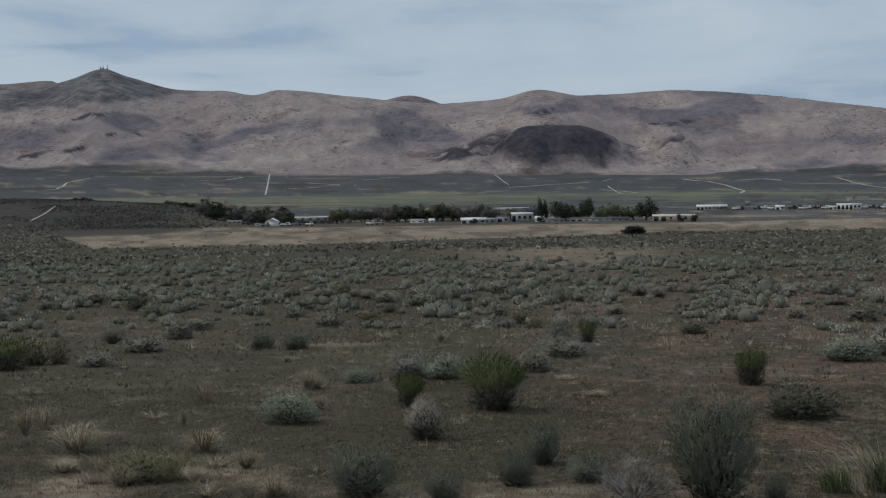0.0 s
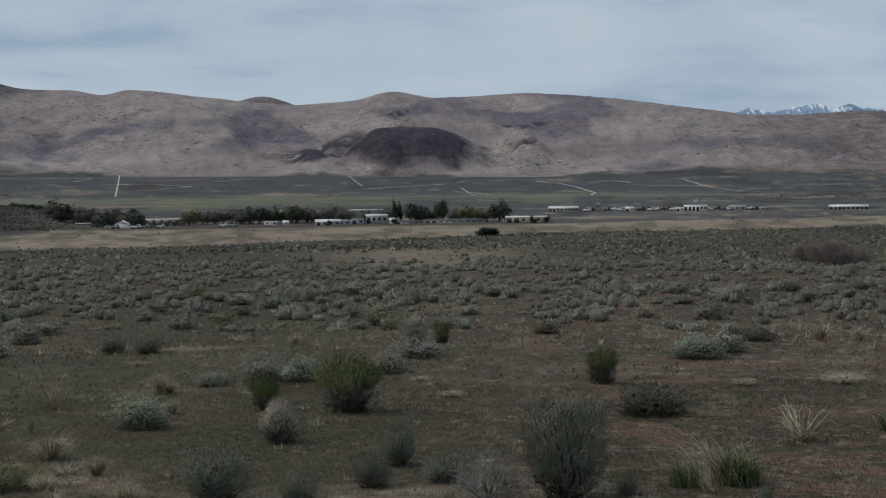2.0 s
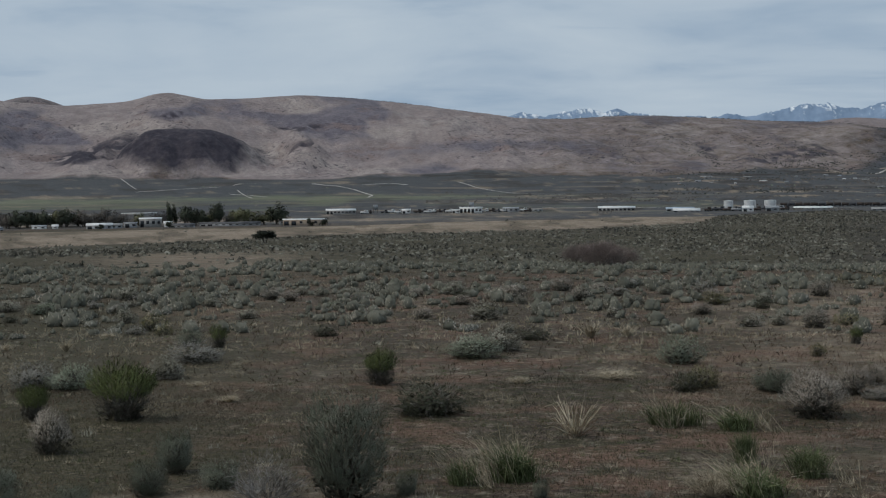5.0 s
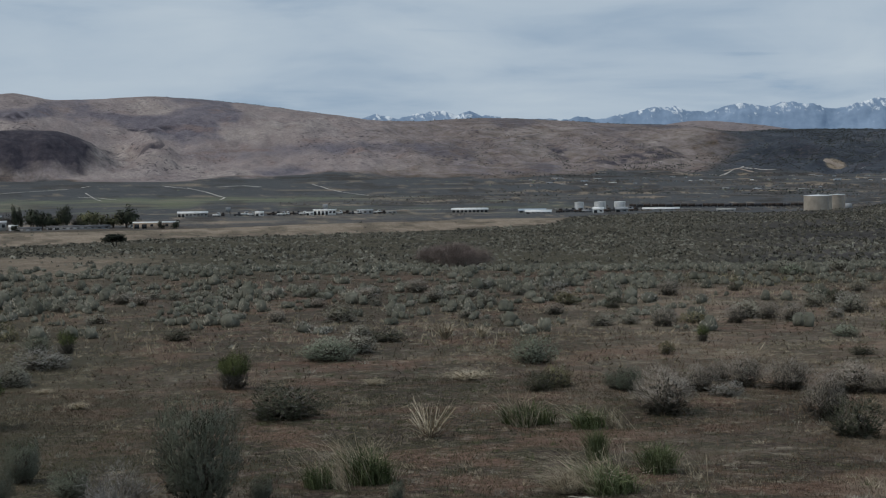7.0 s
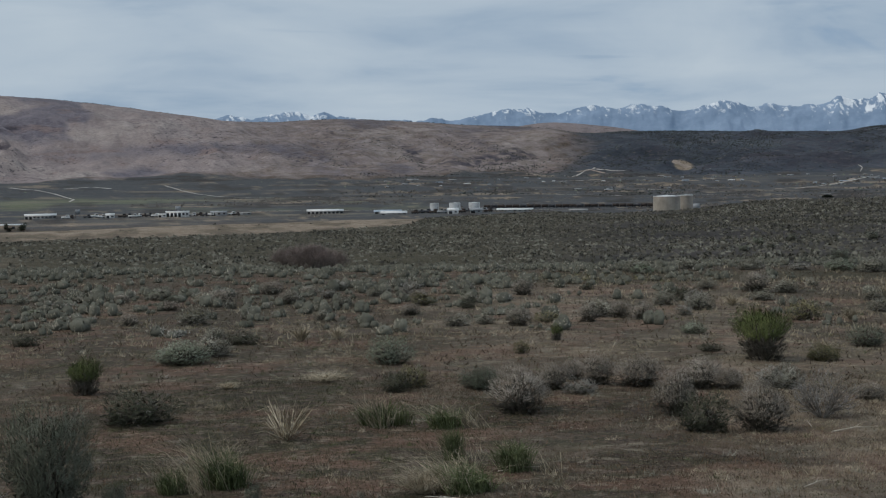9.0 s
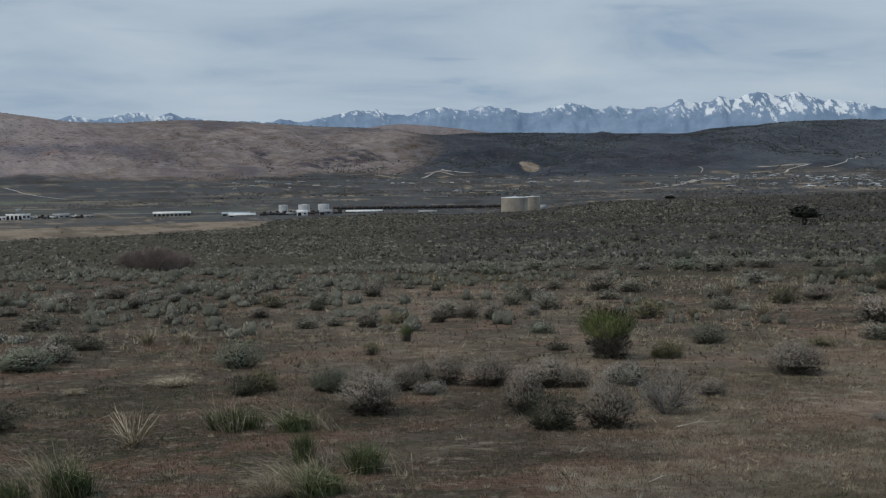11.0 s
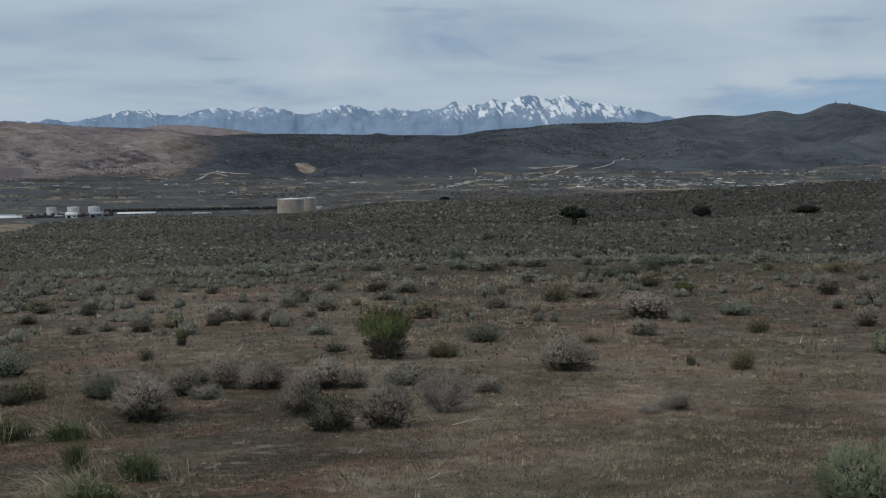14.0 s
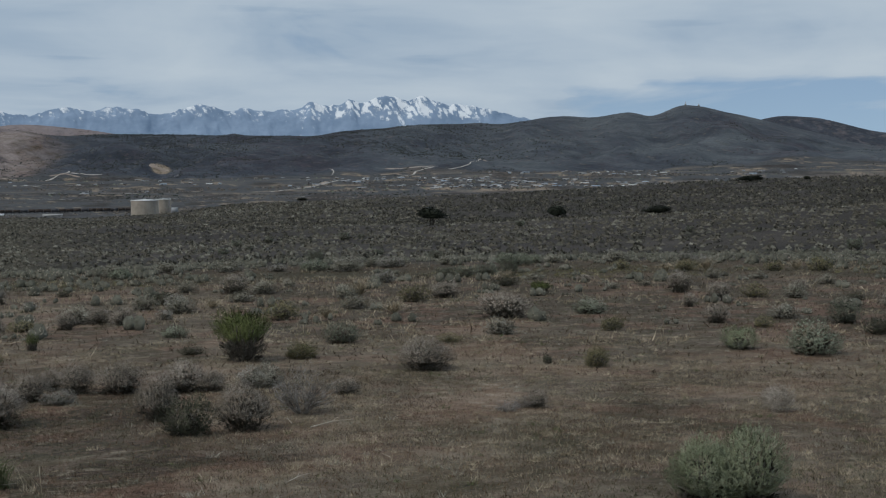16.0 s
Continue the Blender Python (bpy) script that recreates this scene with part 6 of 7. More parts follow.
def building(name, label, category, b, d, w, h, dp, wall, roof, rise=0.22, bays=3, doors=0, turn=0.0, group=""):
    """A house or shed: walls, ridged or flat roof, windows with frames, and doors, its long side to the stand."""
    root = tagged(new(name), label, category, group)
    eave = h * (1 - rise)
    part("wall", boxes((-w / 2, w / 2, -dp / 2, dp / 2, -1.5, eave)), wall, root)
    if rise > 0.05:
        ends = ([(x, y, z) for x in (-w / 2, w / 2) for y, z in ((-dp / 2, eave), (dp / 2, eave), (0, h * 0.985))], [(0, 1, 2), (5, 4, 3)])
        part("gable", ends, wall, root)
        part("roof", gable(w, dp, eave, h - eave, 0.25, 0.12), roof, root)
    else:
        part("roof", boxes((-w / 2 - 0.2, w / 2 + 0.2, -dp / 2 - 0.2, dp / 2 + 0.2, eave, h)), roof, root)
    for i in range(bays):
        c = -w / 2 + w * (i + 0.5) / bays
        if i < doors:
            part("door", boxes((c - w / bays * 0.32, c + w / bays * 0.32, -dp / 2 - 0.05, -dp / 2 + 0.05, 0, eave * 0.8)), PANE, root)
        else:
            pane = part("window", boxes((c - 0.7, c + 0.7, -dp / 2 - 0.05, -dp / 2 + 0.05, eave * 0.4, eave * 0.78)), PANE, root)
            part("sill", boxes((c - 0.8, c + 0.8, -dp / 2 - 0.12, -dp / 2 + 0.02, eave * 0.36, eave * 0.4)), OFF_WHITE, pane)
    root.matrix_basis = pose(*at(b, d), 0, 0, -b + turn)
    return root


def tank(label, b, d, w, h, paint, ladder=True):
    """A round steel tank with shallow cone roof, rings, a ladder and a hatch."""
    root = tagged(new("storage_tank"), label, "tank", "storage tanks" if w < 9 else "water tanks")
    part("shell", ring(w / 2, ((1, -3), (1, h))), paint, root)
    part("roof", ring(w / 2, ((1.02, h - 0.02), (1.02, h + 0.12), (0.5, h + 0.03 * w), (0.0, h + 0.045 * w))), WHITE, root)
    for k in (0.33, 0.66):
        part("weld_ring", ring(w / 2, ((1.0, h * k - 0.05), (1.006, h * k - 0.05), (1.006, h * k + 0.05), (1.0, h * k + 0.05))), paint, root)
    if ladder:
        x, y = 0.35 * w, -0.36 * w
        part("ladder", boxes((x - 0.3, x - 0.22, y - 0.3, y - 0.22, 0, h + 0.9), (x + 0.22, x + 0.3, y - 0.3, y - 0.22, 0, h + 0.9),
                             *[(x - 0.22, x + 0.22, y - 0.28, y - 0.24, z, z + 0.05) for z in np.arange(0.4, h, 0.5)]), GREY, root)
    part("hatch", ring(0.45, ((1, h + 0.02 * w), (1, h + 0.05 * w + 0.3), (0, h + 0.05 * w + 0.35)), 12), GREY, root)
    root.matrix_basis = pose(*at(b, d), 0, 0, -b)
    return root


def vehicle(b, d, length, tall, paint, label, name="parked_truck", turn=0.0):
    root = tagged(new(name), label, "vehicle", "parked vehicles")
    L2 = length / 2
    part("body", boxes((-L2, L2, -1.0, 1.0, 0.5, tall * 0.62)), paint, root)
    part("cab", boxes((L2 * 0.25, L2 * 0.8, -0.95, 0.95, tall * 0.62, tall)), paint, root)
    part("windscreen", boxes((L2 * 0.3, L2 * 0.75, -0.98, 0.98, tall * 0.66, tall * 0.92)), PANE, root)
    for x in (-L2 * 0.62, L2 * 0.62):
        for y in (-0.95, 0.95):
            v, f = ring(0.4, ((0, -0.12), (1, -0.12), (1, 0.12), (0, 0.12)), 12)
            part("wheel", ([(x + p, y + r, 0.4 + q) for p, q, r in v], f), PANE, root)
    root.matrix_basis = pose(*at(b, d), 0, 0, -b + turn)
    return root


def mast(b, d, h, label, dishes=1):
    root = tagged(new("radio_mast"), label, "mast", "radio masts")
    part("pole", ring(0.35, ((1, -2), (0.5, h), (0, h + 0.1)), 6), GREY, root)
    part("hut", boxes((-2.2, 2.2, -1.8, 1.8, -1.5, 3.0)), OFF_WHITE, root)
    for k in range(dishes):
        z = h * (0.62 + 0.16 * k)
        v, f = ring(1.1, ((0, 0.0), (0.7, 0.12), (1, 0.35)), 14)
        part("dish", ([(p, -0.6 - r, z + q) for p, q, r in v], f), WHITE, root)
    root.matrix_basis = pose(*at(b, d), 0, 0, -b)
    return root


GRAVEL = material("pinkish_gravel", [(0.2, 0.158, 0.125), (0.29, 0.235, 0.19), (0.4, 0.335, 0.28)], 0.05, fine=0.7)


def track(name, label, width, points, mat=None):
    """A dirt road laid over the land through (bearing, distance) points."""
    P = [Vector((d * math.sin(radians(b)), d * math.cos(radians(b)))) for b, d in points]
    line = []
    for p, q in zip(P, P[1:]):
        n = max(2, int((q - p).length / 12))
        line += [p.lerp(q, i / n) for i in range(n)]
    line.append(P[-1])
    V = []
    for i, p in enumerate(line):
        t = (line[min(i + 1, len(line) - 1)] - line[max(i - 1, 0)]).normalized()
        s = Vector((-t.y, t.x)) * width * (0.5 + 0.12 * math.sin(i * 1.7) + 0.08 * math.sin(i * 0.63))
        for q in (p - s, p + s):
            V.append((q.x, q.y, float(ground(q.x, q.y)) + 0.5))
    F = [(2 * i, 2 * i + 1, 2 * i + 3, 2 * i + 2) for i in range(len(line) - 1)]
    return tagged(new(name, mesh_of(name, V, F, mat or DIRT)), label, "road", kind="structure")


def hopper(b, d, h):
    """A square bin on four legs."""
    root = tagged(new("hopper"), "grey square hopper on tall legs in the works", "hopper", "hoppers")
    part("bin", boxes((-1.6, 1.6, -1.6, 1.6, h * 0.5, h)), GREY, root)
    for x in (-1.4, 1.4):
        for y in (-1.4, 1.4):
            part("leg", boxes((x - 0.14, x + 0.14, y - 0.14, y + 0.14, -0.5, h * 0.5)), RUST, root)
    part("spout", ring(0.6, ((0.4, h * 0.3), (1.0, h * 0.5)), 8), GREY, root)
    root.matrix_basis = pose(*at(b, d), 0, 0, -b)
    return root


def freight_car(b, d, paint):
    root = tagged(new("freight_car"), "dark freight car standing in a long row", "rail car", "row of freight cars")
    part("box", boxes((-2.3, 2.3, -1.4, 1.4, 0.9, 2.6)), paint, root)
    part("frame", boxes((-2.45, 2.45, -1.1, 1.1, 0.55, 0.9)), SLATE, root)
    for x in (-1.6, 1.6):
        part("bogie", boxes((x - 0.6, x + 0.6, -1.0, 1.0, -0.3, 0.55)), SLATE, root)
    root.matrix_basis = pose(*at(b, d), 0, 0, -b)
    return root

# ---- the valley: bearing, distance, width, height in metres ----
building("house", "white gabled house with a broad pale roof", "house", -6.98, 690, 6.0, 3.7, 6.1, WHITE, WHITE, 0.45, 1, 0, 82, "houses in the grove")
building("trailer", "long low white trailer by the trees", "trailer", -8.48, 695, 6.7, 1.1, 4.0, OFF_WHITE, WHITE, 0.10, 3, 1, 0, "")
building("trailer", "short white trailer by the trees", "trailer", -7.56, 695, 2.8, 1.1, 4.0, WHITE, GREY, 0.10, 1, 0, 0, "")
building("shed", "long pale flat building behind bare trees", "building", -5.30, 760, 24.3, 2.3, 9.0, OFF_WHITE, WHITE, 0.04, 6, 0, 0, "")
# grey wall colour on the next two houses stands for white walls in shade
building("house", "low white house with a long white roof", "house", 1.14, 700, 12.3, 2.7, 8.0, GREY, WHITE, 0.35, 4, 1, 0, "houses in the grove")
building("house", "low white house with dark windows", "house", 1.69, 704, 7.9, 2.3, 8.0, GREY, OFF_WHITE, 0.30, 3, 1, 0, "houses in the grove")
building("house", "small white house half hidden by trees", "house", -1.15, 715, 6.9, 1.7, 7.0, WHITE, GREY, 0.30, 2, 0, 0, "houses in the grove")
building("house", "tiny white outbuilding among dark trees", "house", -0.55, 718, 2.9, 1.8, 5.0, WHITE, WHITE, 0.50, 1, 0, 0, "houses in the grove")
building("shed", "small grey box-like outbuilding", "building", 2.33, 712, 6.3, 2.5, 6.0, GREY, GREY, 0.08, 2, 1, 0, "")
building("barn", "two-storey pale beige building with a white roof edge", "barn", 3.11, 720, 10.9, 4.5, 9.0, OFF_WHITE, WHITE, 0.12, 4, 1, 0, "")
building("house", "small white house at the grove end", "house", 3.79, 715, 4.0, 2.7, 6.0, WHITE, WHITE, 0.40, 1, 0, 0, "houses in the grove")
building("house", "long low dark-roofed house", "house", 4.34, 710, 12.5, 1.7, 8.0, GREY, SLATE, 0.45, 4, 1, 0, "houses in the grove")
building("shed", "very long low dark-roofed shed", "building", 6.24, 722, 30.3, 1.8, 8.0, GREY, SLATE, 0.40, 9, 2, 0, "")
building("warehouse", "long tan flat building with a white roof line", "warehouse", 9.21, 720, 21.9, 3.1, 12.0, TAN, WHITE, 0.12, 6, 2, 0, "")
building("trailer", "white trailer at the warehouse", "trailer", 8.45, 730, 6.4, 1.8, 4.0, WHITE, WHITE, 0.10, 2, 0, 0, "")
building("shed", "pale long shed behind the grove", "building", -0.87, 960, 23.8, 1.0, 9.0, OFF_WHITE, WHITE, 0.20, 4, 0, 0, "")
building("shed", "pale long shed behind the grove", "building", 2.68, 960, 23.0, 1.0, 9.0, OFF_WHITE, WHITE, 0.20, 4, 0, 0, "")
tree("bare", -9.64, 733, 10.6, 9.3, 2)
tree("round", -9.52, 741, 11.3, 8.6, 0)
tree("round", -9.31, 711, 8.7, 6.7, 2)
tree("round", -9.23, 707, 10.7, 8.5, 0)
tree("round", -9.03, 739, 8.0, 6.6, 0)
tree("bare", -8.83, 714, 7.9, 6.9, 0)
tree("bare", -8.71, 731, 8.2, 9.3, 1)
tree("round", -8.60, 703, 7.7, 6.7, 1)
tree("bare", -8.41, 703, 9.4, 8.3, 1)
tree("bare", -8.27, 732, 8.7, 8.0, 0)
tree("round", -8.05, 718, 11.0, 7.5, 2)
tree("bare", -7.97, 702, 9.3, 6.3, 0)
tree("bare", -7.73, 737, 7.9, 7.3, 1)
tree("round", -7.65, 705, 9.2, 8.5, 2)
tree("bare", -7.50, 744, 8.7, 8.0, 0)
tree("round", -7.30, 742, 11.2, 7.7, 2)
tree("round", -7.14, 728, 8.6, 8.9, 2)
tree("bare", -6.94, 744, 8.2, 6.8, 2)
tree("bare", -6.91, 711, 10.1, 7.3, 2)
tree("bare", -6.75, 722, 10.9, 6.6, 0)
tree("round", -6.50, 735, 11.3, 8.4, 0)
tree("round", -6.39, 706, 7.4, 7.5, 2)
tree("round", -11.05, 860, 6.9, 3.1, 0)
tree("round", -10.76, 860, 6.9, 3.1, 2)
tree("round", -10.47, 860, 6.9, 3.1, 1)
tree("round", -10.18, 860, 6.9, 3.1, 1)
tree("round", -9.89, 860, 6.9, 3.1, 2)
tree("round", -9.61, 860, 6.9, 3.1, 2)
tree("bare", -6.12, 712, 4.6, 3.2, 1)
tree("bare", -5.83, 712, 4.6, 3.2, 1)
tree("bare", -5.53, 712, 4.6, 3.2, 1)
tree("bare", -5.24, 712, 4.6, 3.2, 1)
tree("bare", -4.94, 712, 4.6, 3.2, 1)
tree("bare", -4.65, 712, 4.6, 3.2, 1)
tree("olive", -4.40, 719, 8.8, 7.2, 1)
tree("olive", -4.17, 729, 8.0, 7.2, 2)
tree("bare", -3.86, 732, 8.8, 7.7, 1)
tree("bare", -3.64, 734, 7.5, 7.2, 2)
tree("olive", -3.38, 736, 7.7, 6.4, 1)
tree("bare", -3.24, 735, 8.6, 7.1, 2)
tree("bare", -3.00, 738, 7.5, 6.9, 1)
tree("bare", -2.71, 739, 9.2, 7.8, 1)
tree("bare", -2.52, 738, 7.2, 8.2, 1)
tree("bare", -2.35, 730, 8.5, 7.0, 2)
tree("bare", -2.01, 737, 7.6, 7.4, 1)
tree("bare", -2.25, 726, 8.9, 8.2, 2)
tree("round", -1.90, 726, 10.0, 9.0, 0)
tree("round", -1.59, 732, 8.7, 8.1, 1)
tree("round", -1.37, 743, 9.1, 7.5, 0)
tree("round", -1.04, 738, 9.8, 8.9, 2)
tree("round", -0.90, 735, 9.1, 7.1, 1)
tree("olive", -0.49, 741, 9.7, 7.9, 2)
tree("olive", -0.33, 744, 9.1, 8.3, 0)
tree("round", -0.11, 731, 10.1, 9.1, 1)
tree("round", 0.30, 742, 9.3, 7.9, 2)
tree("bare", 0.53, 733, 10.7, 8.5, 2)
tree("bare", 0.82, 736, 10.3, 7.2, 2)
tree("bare", 1.14, 745, 8.9, 7.9, 1)
tree("bare", 1.39, 744, 7.6, 9.3, 0)
tree("bare", 1.67, 733, 7.9, 8.1, 2)
tree("bare", 1.99, 733, 9.0, 6.7, 0)
tree("poplar", 3.83, 728, 4.0, 11.7, 2)
tree("poplar", 4.06, 728, 3.3, 10.7, 0)
tree("round", 4.49, 728, 8.7, 9.8, 1)
tree("round", 4.88, 728, 7.4, 8.5, 0)
tree("round", 5.15, 728, 8.0, 7.8, 0)
tree("round", 5.72, 731, 8.7, 11.1, 1)
tree("olive", 6.42, 731, 8.7, 7.2, 2)
tree("olive", 6.76, 731, 7.4, 8.5, 2)
tree("olive", 7.10, 731, 9.4, 7.2, 2)
tree("olive", 7.60, 731, 10.1, 7.2, 0)
tree("round", 8.11, 731, 12.1, 11.1, 2)
tree("bare", 6.20, 731, 7.4, 5.9, 1)
tree("olive", 5.40, 731, 6.7, 5.9, 2)
tree("bare", 3.47, 731, 8.7, 7.8, 1)
tree("olive", 2.67, 731, 6.0, 6.5, 2)
tree("conifer", 3.86, 702, 4.5, 3.9, 0)
tree("conifer", 9.43, 702, 3.9, 4.2, 1)
tree("conifer", 10.01, 702, 4.2, 4.5, 0)
tree("conifer", 1.14, 694, 3.9, 2.5, 1)
tree("round", -14.61, 800, 4.5, 1.9, 0)
tree("round", -14.29, 800, 5.8, 2.2, 0)
tree("round", -14.08, 800, 3.8, 1.6, 1)
vehicle(-6.46, 684, 4.8, 1.9, WHITE, "white car parked at the edge of the grove", "parked_car", -15)
vehicle(-6.12, 687, 4.3, 1.9, GREY, "grey car parked at the edge of the grove", "parked_car", -8)
vehicle(-5.76, 690, 4.8, 1.9, SLATE, "dark car parked at the edge of the grove", "parked_car", -1)
vehicle(-5.49, 684, 3.7, 1.9, WHITE, "white car parked at the edge of the grove", "parked_car", 6)
vehicle(-7.25, 687, 3.7, 1.9, GREY, "grey car parked at the edge of the grove", "parked_car", 13)
vehicle(-8.04, 690, 3.7, 1.9, SLATE, "dark car parked at the edge of the grove", "parked_car", -10)
vehicle(-3.05, 684, 3.7, 1.9, WHITE, "white car parked at the edge of the grove", "parked_car", -3)
vehicle(-2.66, 687, 4.3, 1.9, GREY, "grey car parked at the edge of the grove", "parked_car", 4)
building("warehouse", "long white warehouse on the valley floor", "warehouse", 10.67, 905, 18.8, 3.1, 14.0, OFF_WHITE, WHITE, 0.30, 8, 2, 0, "")
building("shed", "small white shed in the works yard", "building", 13.31, 895, 5.4, 2.7, 6.0, WHITE, WHITE, 0.30, 2, 1, 0, "")
building("works_building", "open-fronted white works building", "building", 15.93, 897, 14.3, 3.4, 9.0, WHITE, WHITE, 0.12, 6, 4, 0, "")
building("shed", "white canopy beside the works", "building", 15.32, 891, 5.0, 2.1, 6.0, WHITE, WHITE, 0.20, 2, 1, 0, "")
building("shed", "dull grey shed in the works yard", "building", 17.55, 905, 10.1, 2.8, 9.0, GREY, GREY, 0.25, 3, 1, 0, "")
building("shed", "low grey shed in the works yard", "building", 18.55, 910, 8.7, 1.5, 7.0, GREY, OFF_WHITE, 0.20, 3, 0, 0, "")
hopper(12.07, 913, 5.1)
hopper(15.95, 913, 6.1)
vehicle(11.62, 893, 4.9, 2.4, WHITE, "white truck standing in the works yard", "parked_truck", -30)
vehicle(11.80, 898, 3.9, 2.4, RUST, "rust-brown truck standing in the works yard", "parked_truck", 7)
vehicle(12.43, 903, 4.3, 2.4, SLATE, "dark truck standing in the works yard", "parked_truck", -16)
vehicle(12.70, 908, 5.5, 2.4, WHITE, "white truck standing in the works yard", "parked_truck", 21)
vehicle(12.97, 896, 4.4, 2.4, WHITE, "white truck standing in the works yard", "parked_truck", -2)
vehicle(13.78, 901, 5.2, 2.4, RUST, "rust-brown truck standing in the works yard", "parked_truck", -25)
vehicle(13.98, 906, 5.2, 2.4, SLATE, "dark truck standing in the works yard", "parked_truck", 12)
vehicle(14.19, 894, 5.3, 2.4, WHITE, "white truck standing in the works yard", "parked_truck", -11)
vehicle(14.41, 899, 3.2, 2.4, WHITE, "white truck standing in the works yard", "parked_truck", 26)
vehicle(14.61, 904, 3.5, 2.4, RUST, "rust-brown truck standing in the works yard", "parked_truck", 3)
vehicle(14.82, 909, 3.8, 2.4, SLATE, "dark truck standing in the works yard", "parked_truck", -20)
vehicle(15.05, 897, 4.8, 2.4, WHITE, "white truck standing in the works yard", "parked_truck", 17)
vehicle(16.50, 902, 4.6, 2.4, WHITE, "white truck standing in the works yard", "parked_truck", -6)
vehicle(16.77, 907, 4.9, 2.4, RUST, "rust-brown truck standing in the works yard", "parked_truck", -29)
vehicle(17.00, 895, 3.3, 2.4, SLATE, "dark truck standing in the works yard", "parked_truck", 8)
vehicle(17.23, 900, 4.0, 2.4, WHITE, "white truck standing in the works yard", "parked_truck", -15)
vehicle(18.05, 905, 4.8, 2.4, WHITE, "white truck standing in the works yard", "parked_truck", 22)
vehicle(18.23, 893, 5.1, 2.4, RUST, "rust-brown truck standing in the works yard", "parked_truck", -1)
building("shed", "long white shed with a row of dark doors", "warehouse", 21.80, 915, 23.4, 2.5, 12.0, OFF_WHITE, WHITE, 0.40, 9, 9, 0, "")
building("shed", "long hall with a blue-grey roof", "warehouse", 24.32, 885, 17.0, 2.1, 12.0, GREY, BLUE_ROOF, 0.45, 5, 1, 0, "")
building("shed", "long hall with a white roof", "warehouse", 24.57, 855, 15.7, 2.0, 12.0, OFF_WHITE, WHITE, 0.60, 5, 1, 0, "")
building("house", "white house below the tanks", "house", 26.97, 845, 6.4, 3.2, 8.0, WHITE, WHITE, 0.40, 2, 1, 0, "")
building("shed", "grey shed below the tanks", "building", 27.90, 855, 7.5, 2.9, 8.0, GREY, GREY, 0.40, 2, 1, 0, "")
building("shed", "long white flat-roofed shed", "warehouse", 29.47, 885, 22.6, 1.8, 10.0, OFF_WHITE, WHITE, 0.50, 7, 0, 0, "")
building("shed", "pale low roof behind the slope", "warehouse", 32.02, 845, 10.8, 1.4, 10.0, OFF_WHITE, OFF_WHITE, 0.50, 3, 0, 0, "")
tank("white round storage tank on the valley floor", 26.21, 905, 5.8, 5.4, WHITE)
tank("white round storage tank on the valley floor", 27.04, 905, 7.2, 5.4, WHITE)
tank("white round storage tank on the valley floor", 27.83, 905, 7.2, 5.4, WHITE)
vehicle(25.41, 857, 4.0, 2.6, RUST, "rusty machine standing by the tanks", "parked_truck", -40)
vehicle(25.64, 868, 3.5, 2.6, SLATE, "dark machine standing by the tanks", "parked_truck", 13)
vehicle(25.91, 879, 5.4, 2.6, GREY, "grey machine standing by the tanks", "parked_truck", -14)
vehicle(26.18, 860, 5.9, 2.6, RUST, "rusty machine standing by the tanks", "parked_truck", 39)
vehicle(26.45, 871, 3.9, 2.6, SLATE, "dark machine standing by the tanks", "parked_truck", 12)
vehicle(26.68, 882, 5.9, 2.6, GREY, "grey machine standing by the tanks", "parked_truck", -15)
vehicle(27.34, 863, 4.2, 2.6, RUST, "rusty machine standing by the tanks", "parked_truck", 38)
vehicle(27.54, 874, 5.0, 2.6, SLATE, "dark machine standing by the tanks", "parked_truck", 11)
vehicle(28.17, 885, 6.3, 2.6, GREY, "grey machine standing by the tanks", "parked_truck", -16)
vehicle(28.39, 866, 5.6, 2.6, RUST, "rusty machine standing by the tanks", "parked_truck", 37)
vehicle(25.86, 877, 5.9, 2.6, SLATE, "dark machine standing by the tanks", "parked_truck", 10)
vehicle(26.54, 858, 6.8, 2.6, GREY, "grey machine standing by the tanks", "parked_truck", -17)
freight_car(28.35, 985, RUST)
freight_car(28.64, 985, SLATE)
freight_car(28.93, 985, RUST)
freight_car(29.23, 985, RUST)
freight_car(29.52, 985, RUST)
freight_car(29.81, 985, SLATE)
freight_car(30.10, 985, RUST)
freight_car(30.39, 985, RUST)
freight_car(30.68, 985, RUST)
freight_car(30.96, 985, SLATE)
freight_car(31.25, 985, RUST)
freight_car(31.54, 985, RUST)
freight_car(31.83, 985, RUST)
freight_car(32.11, 985, SLATE)
freight_car(32.40, 985, RUST)
freight_car(32.68, 985, RUST)
freight_car(32.97, 985, RUST)
freight_car(33.25, 985, SLATE)
freight_car(33.53, 985, RUST)
freight_car(33.82, 985, RUST)
freight_car(34.10, 985, RUST)
freight_car(34.38, 985, SLATE)
freight_car(34.66, 985, RUST)
freight_car(34.94, 985, RUST)
tank("large beige water tank half sunk behind the slope", 35.55, 600, 11.3, 7.0, BEIGE)
tank("beige water tank beside the larger one", 36.28, 620, 6.4, 8.0, BEIGE)
building("pump_house", "blue-grey pump house beside the water tanks", "building", 36.99, 660, 3.7, 2.0, 4.0, GREY, BLUE_ROOF, 0.20, 2, 1, 0, "")
hopper(36.70, 662, 5.8)
tree("lone", 7.62, 248, 3.6, 2.3, 0)
tree("lone", 46.96, 275, 5.4, 3.5, 1)
tree("juniper", 52.05, 374, 4.5, 3.3, 2)
tree("juniper", 52.04, 380, 3.9, 3.0, 2)
tree("juniper", 56.11, 262, 4.8, 1.7, 0)
tree("juniper", 59.50, 540, 5.6, 2.4, 1)
tree("juniper", 59.89, 545, 5.7, 2.4, 2)
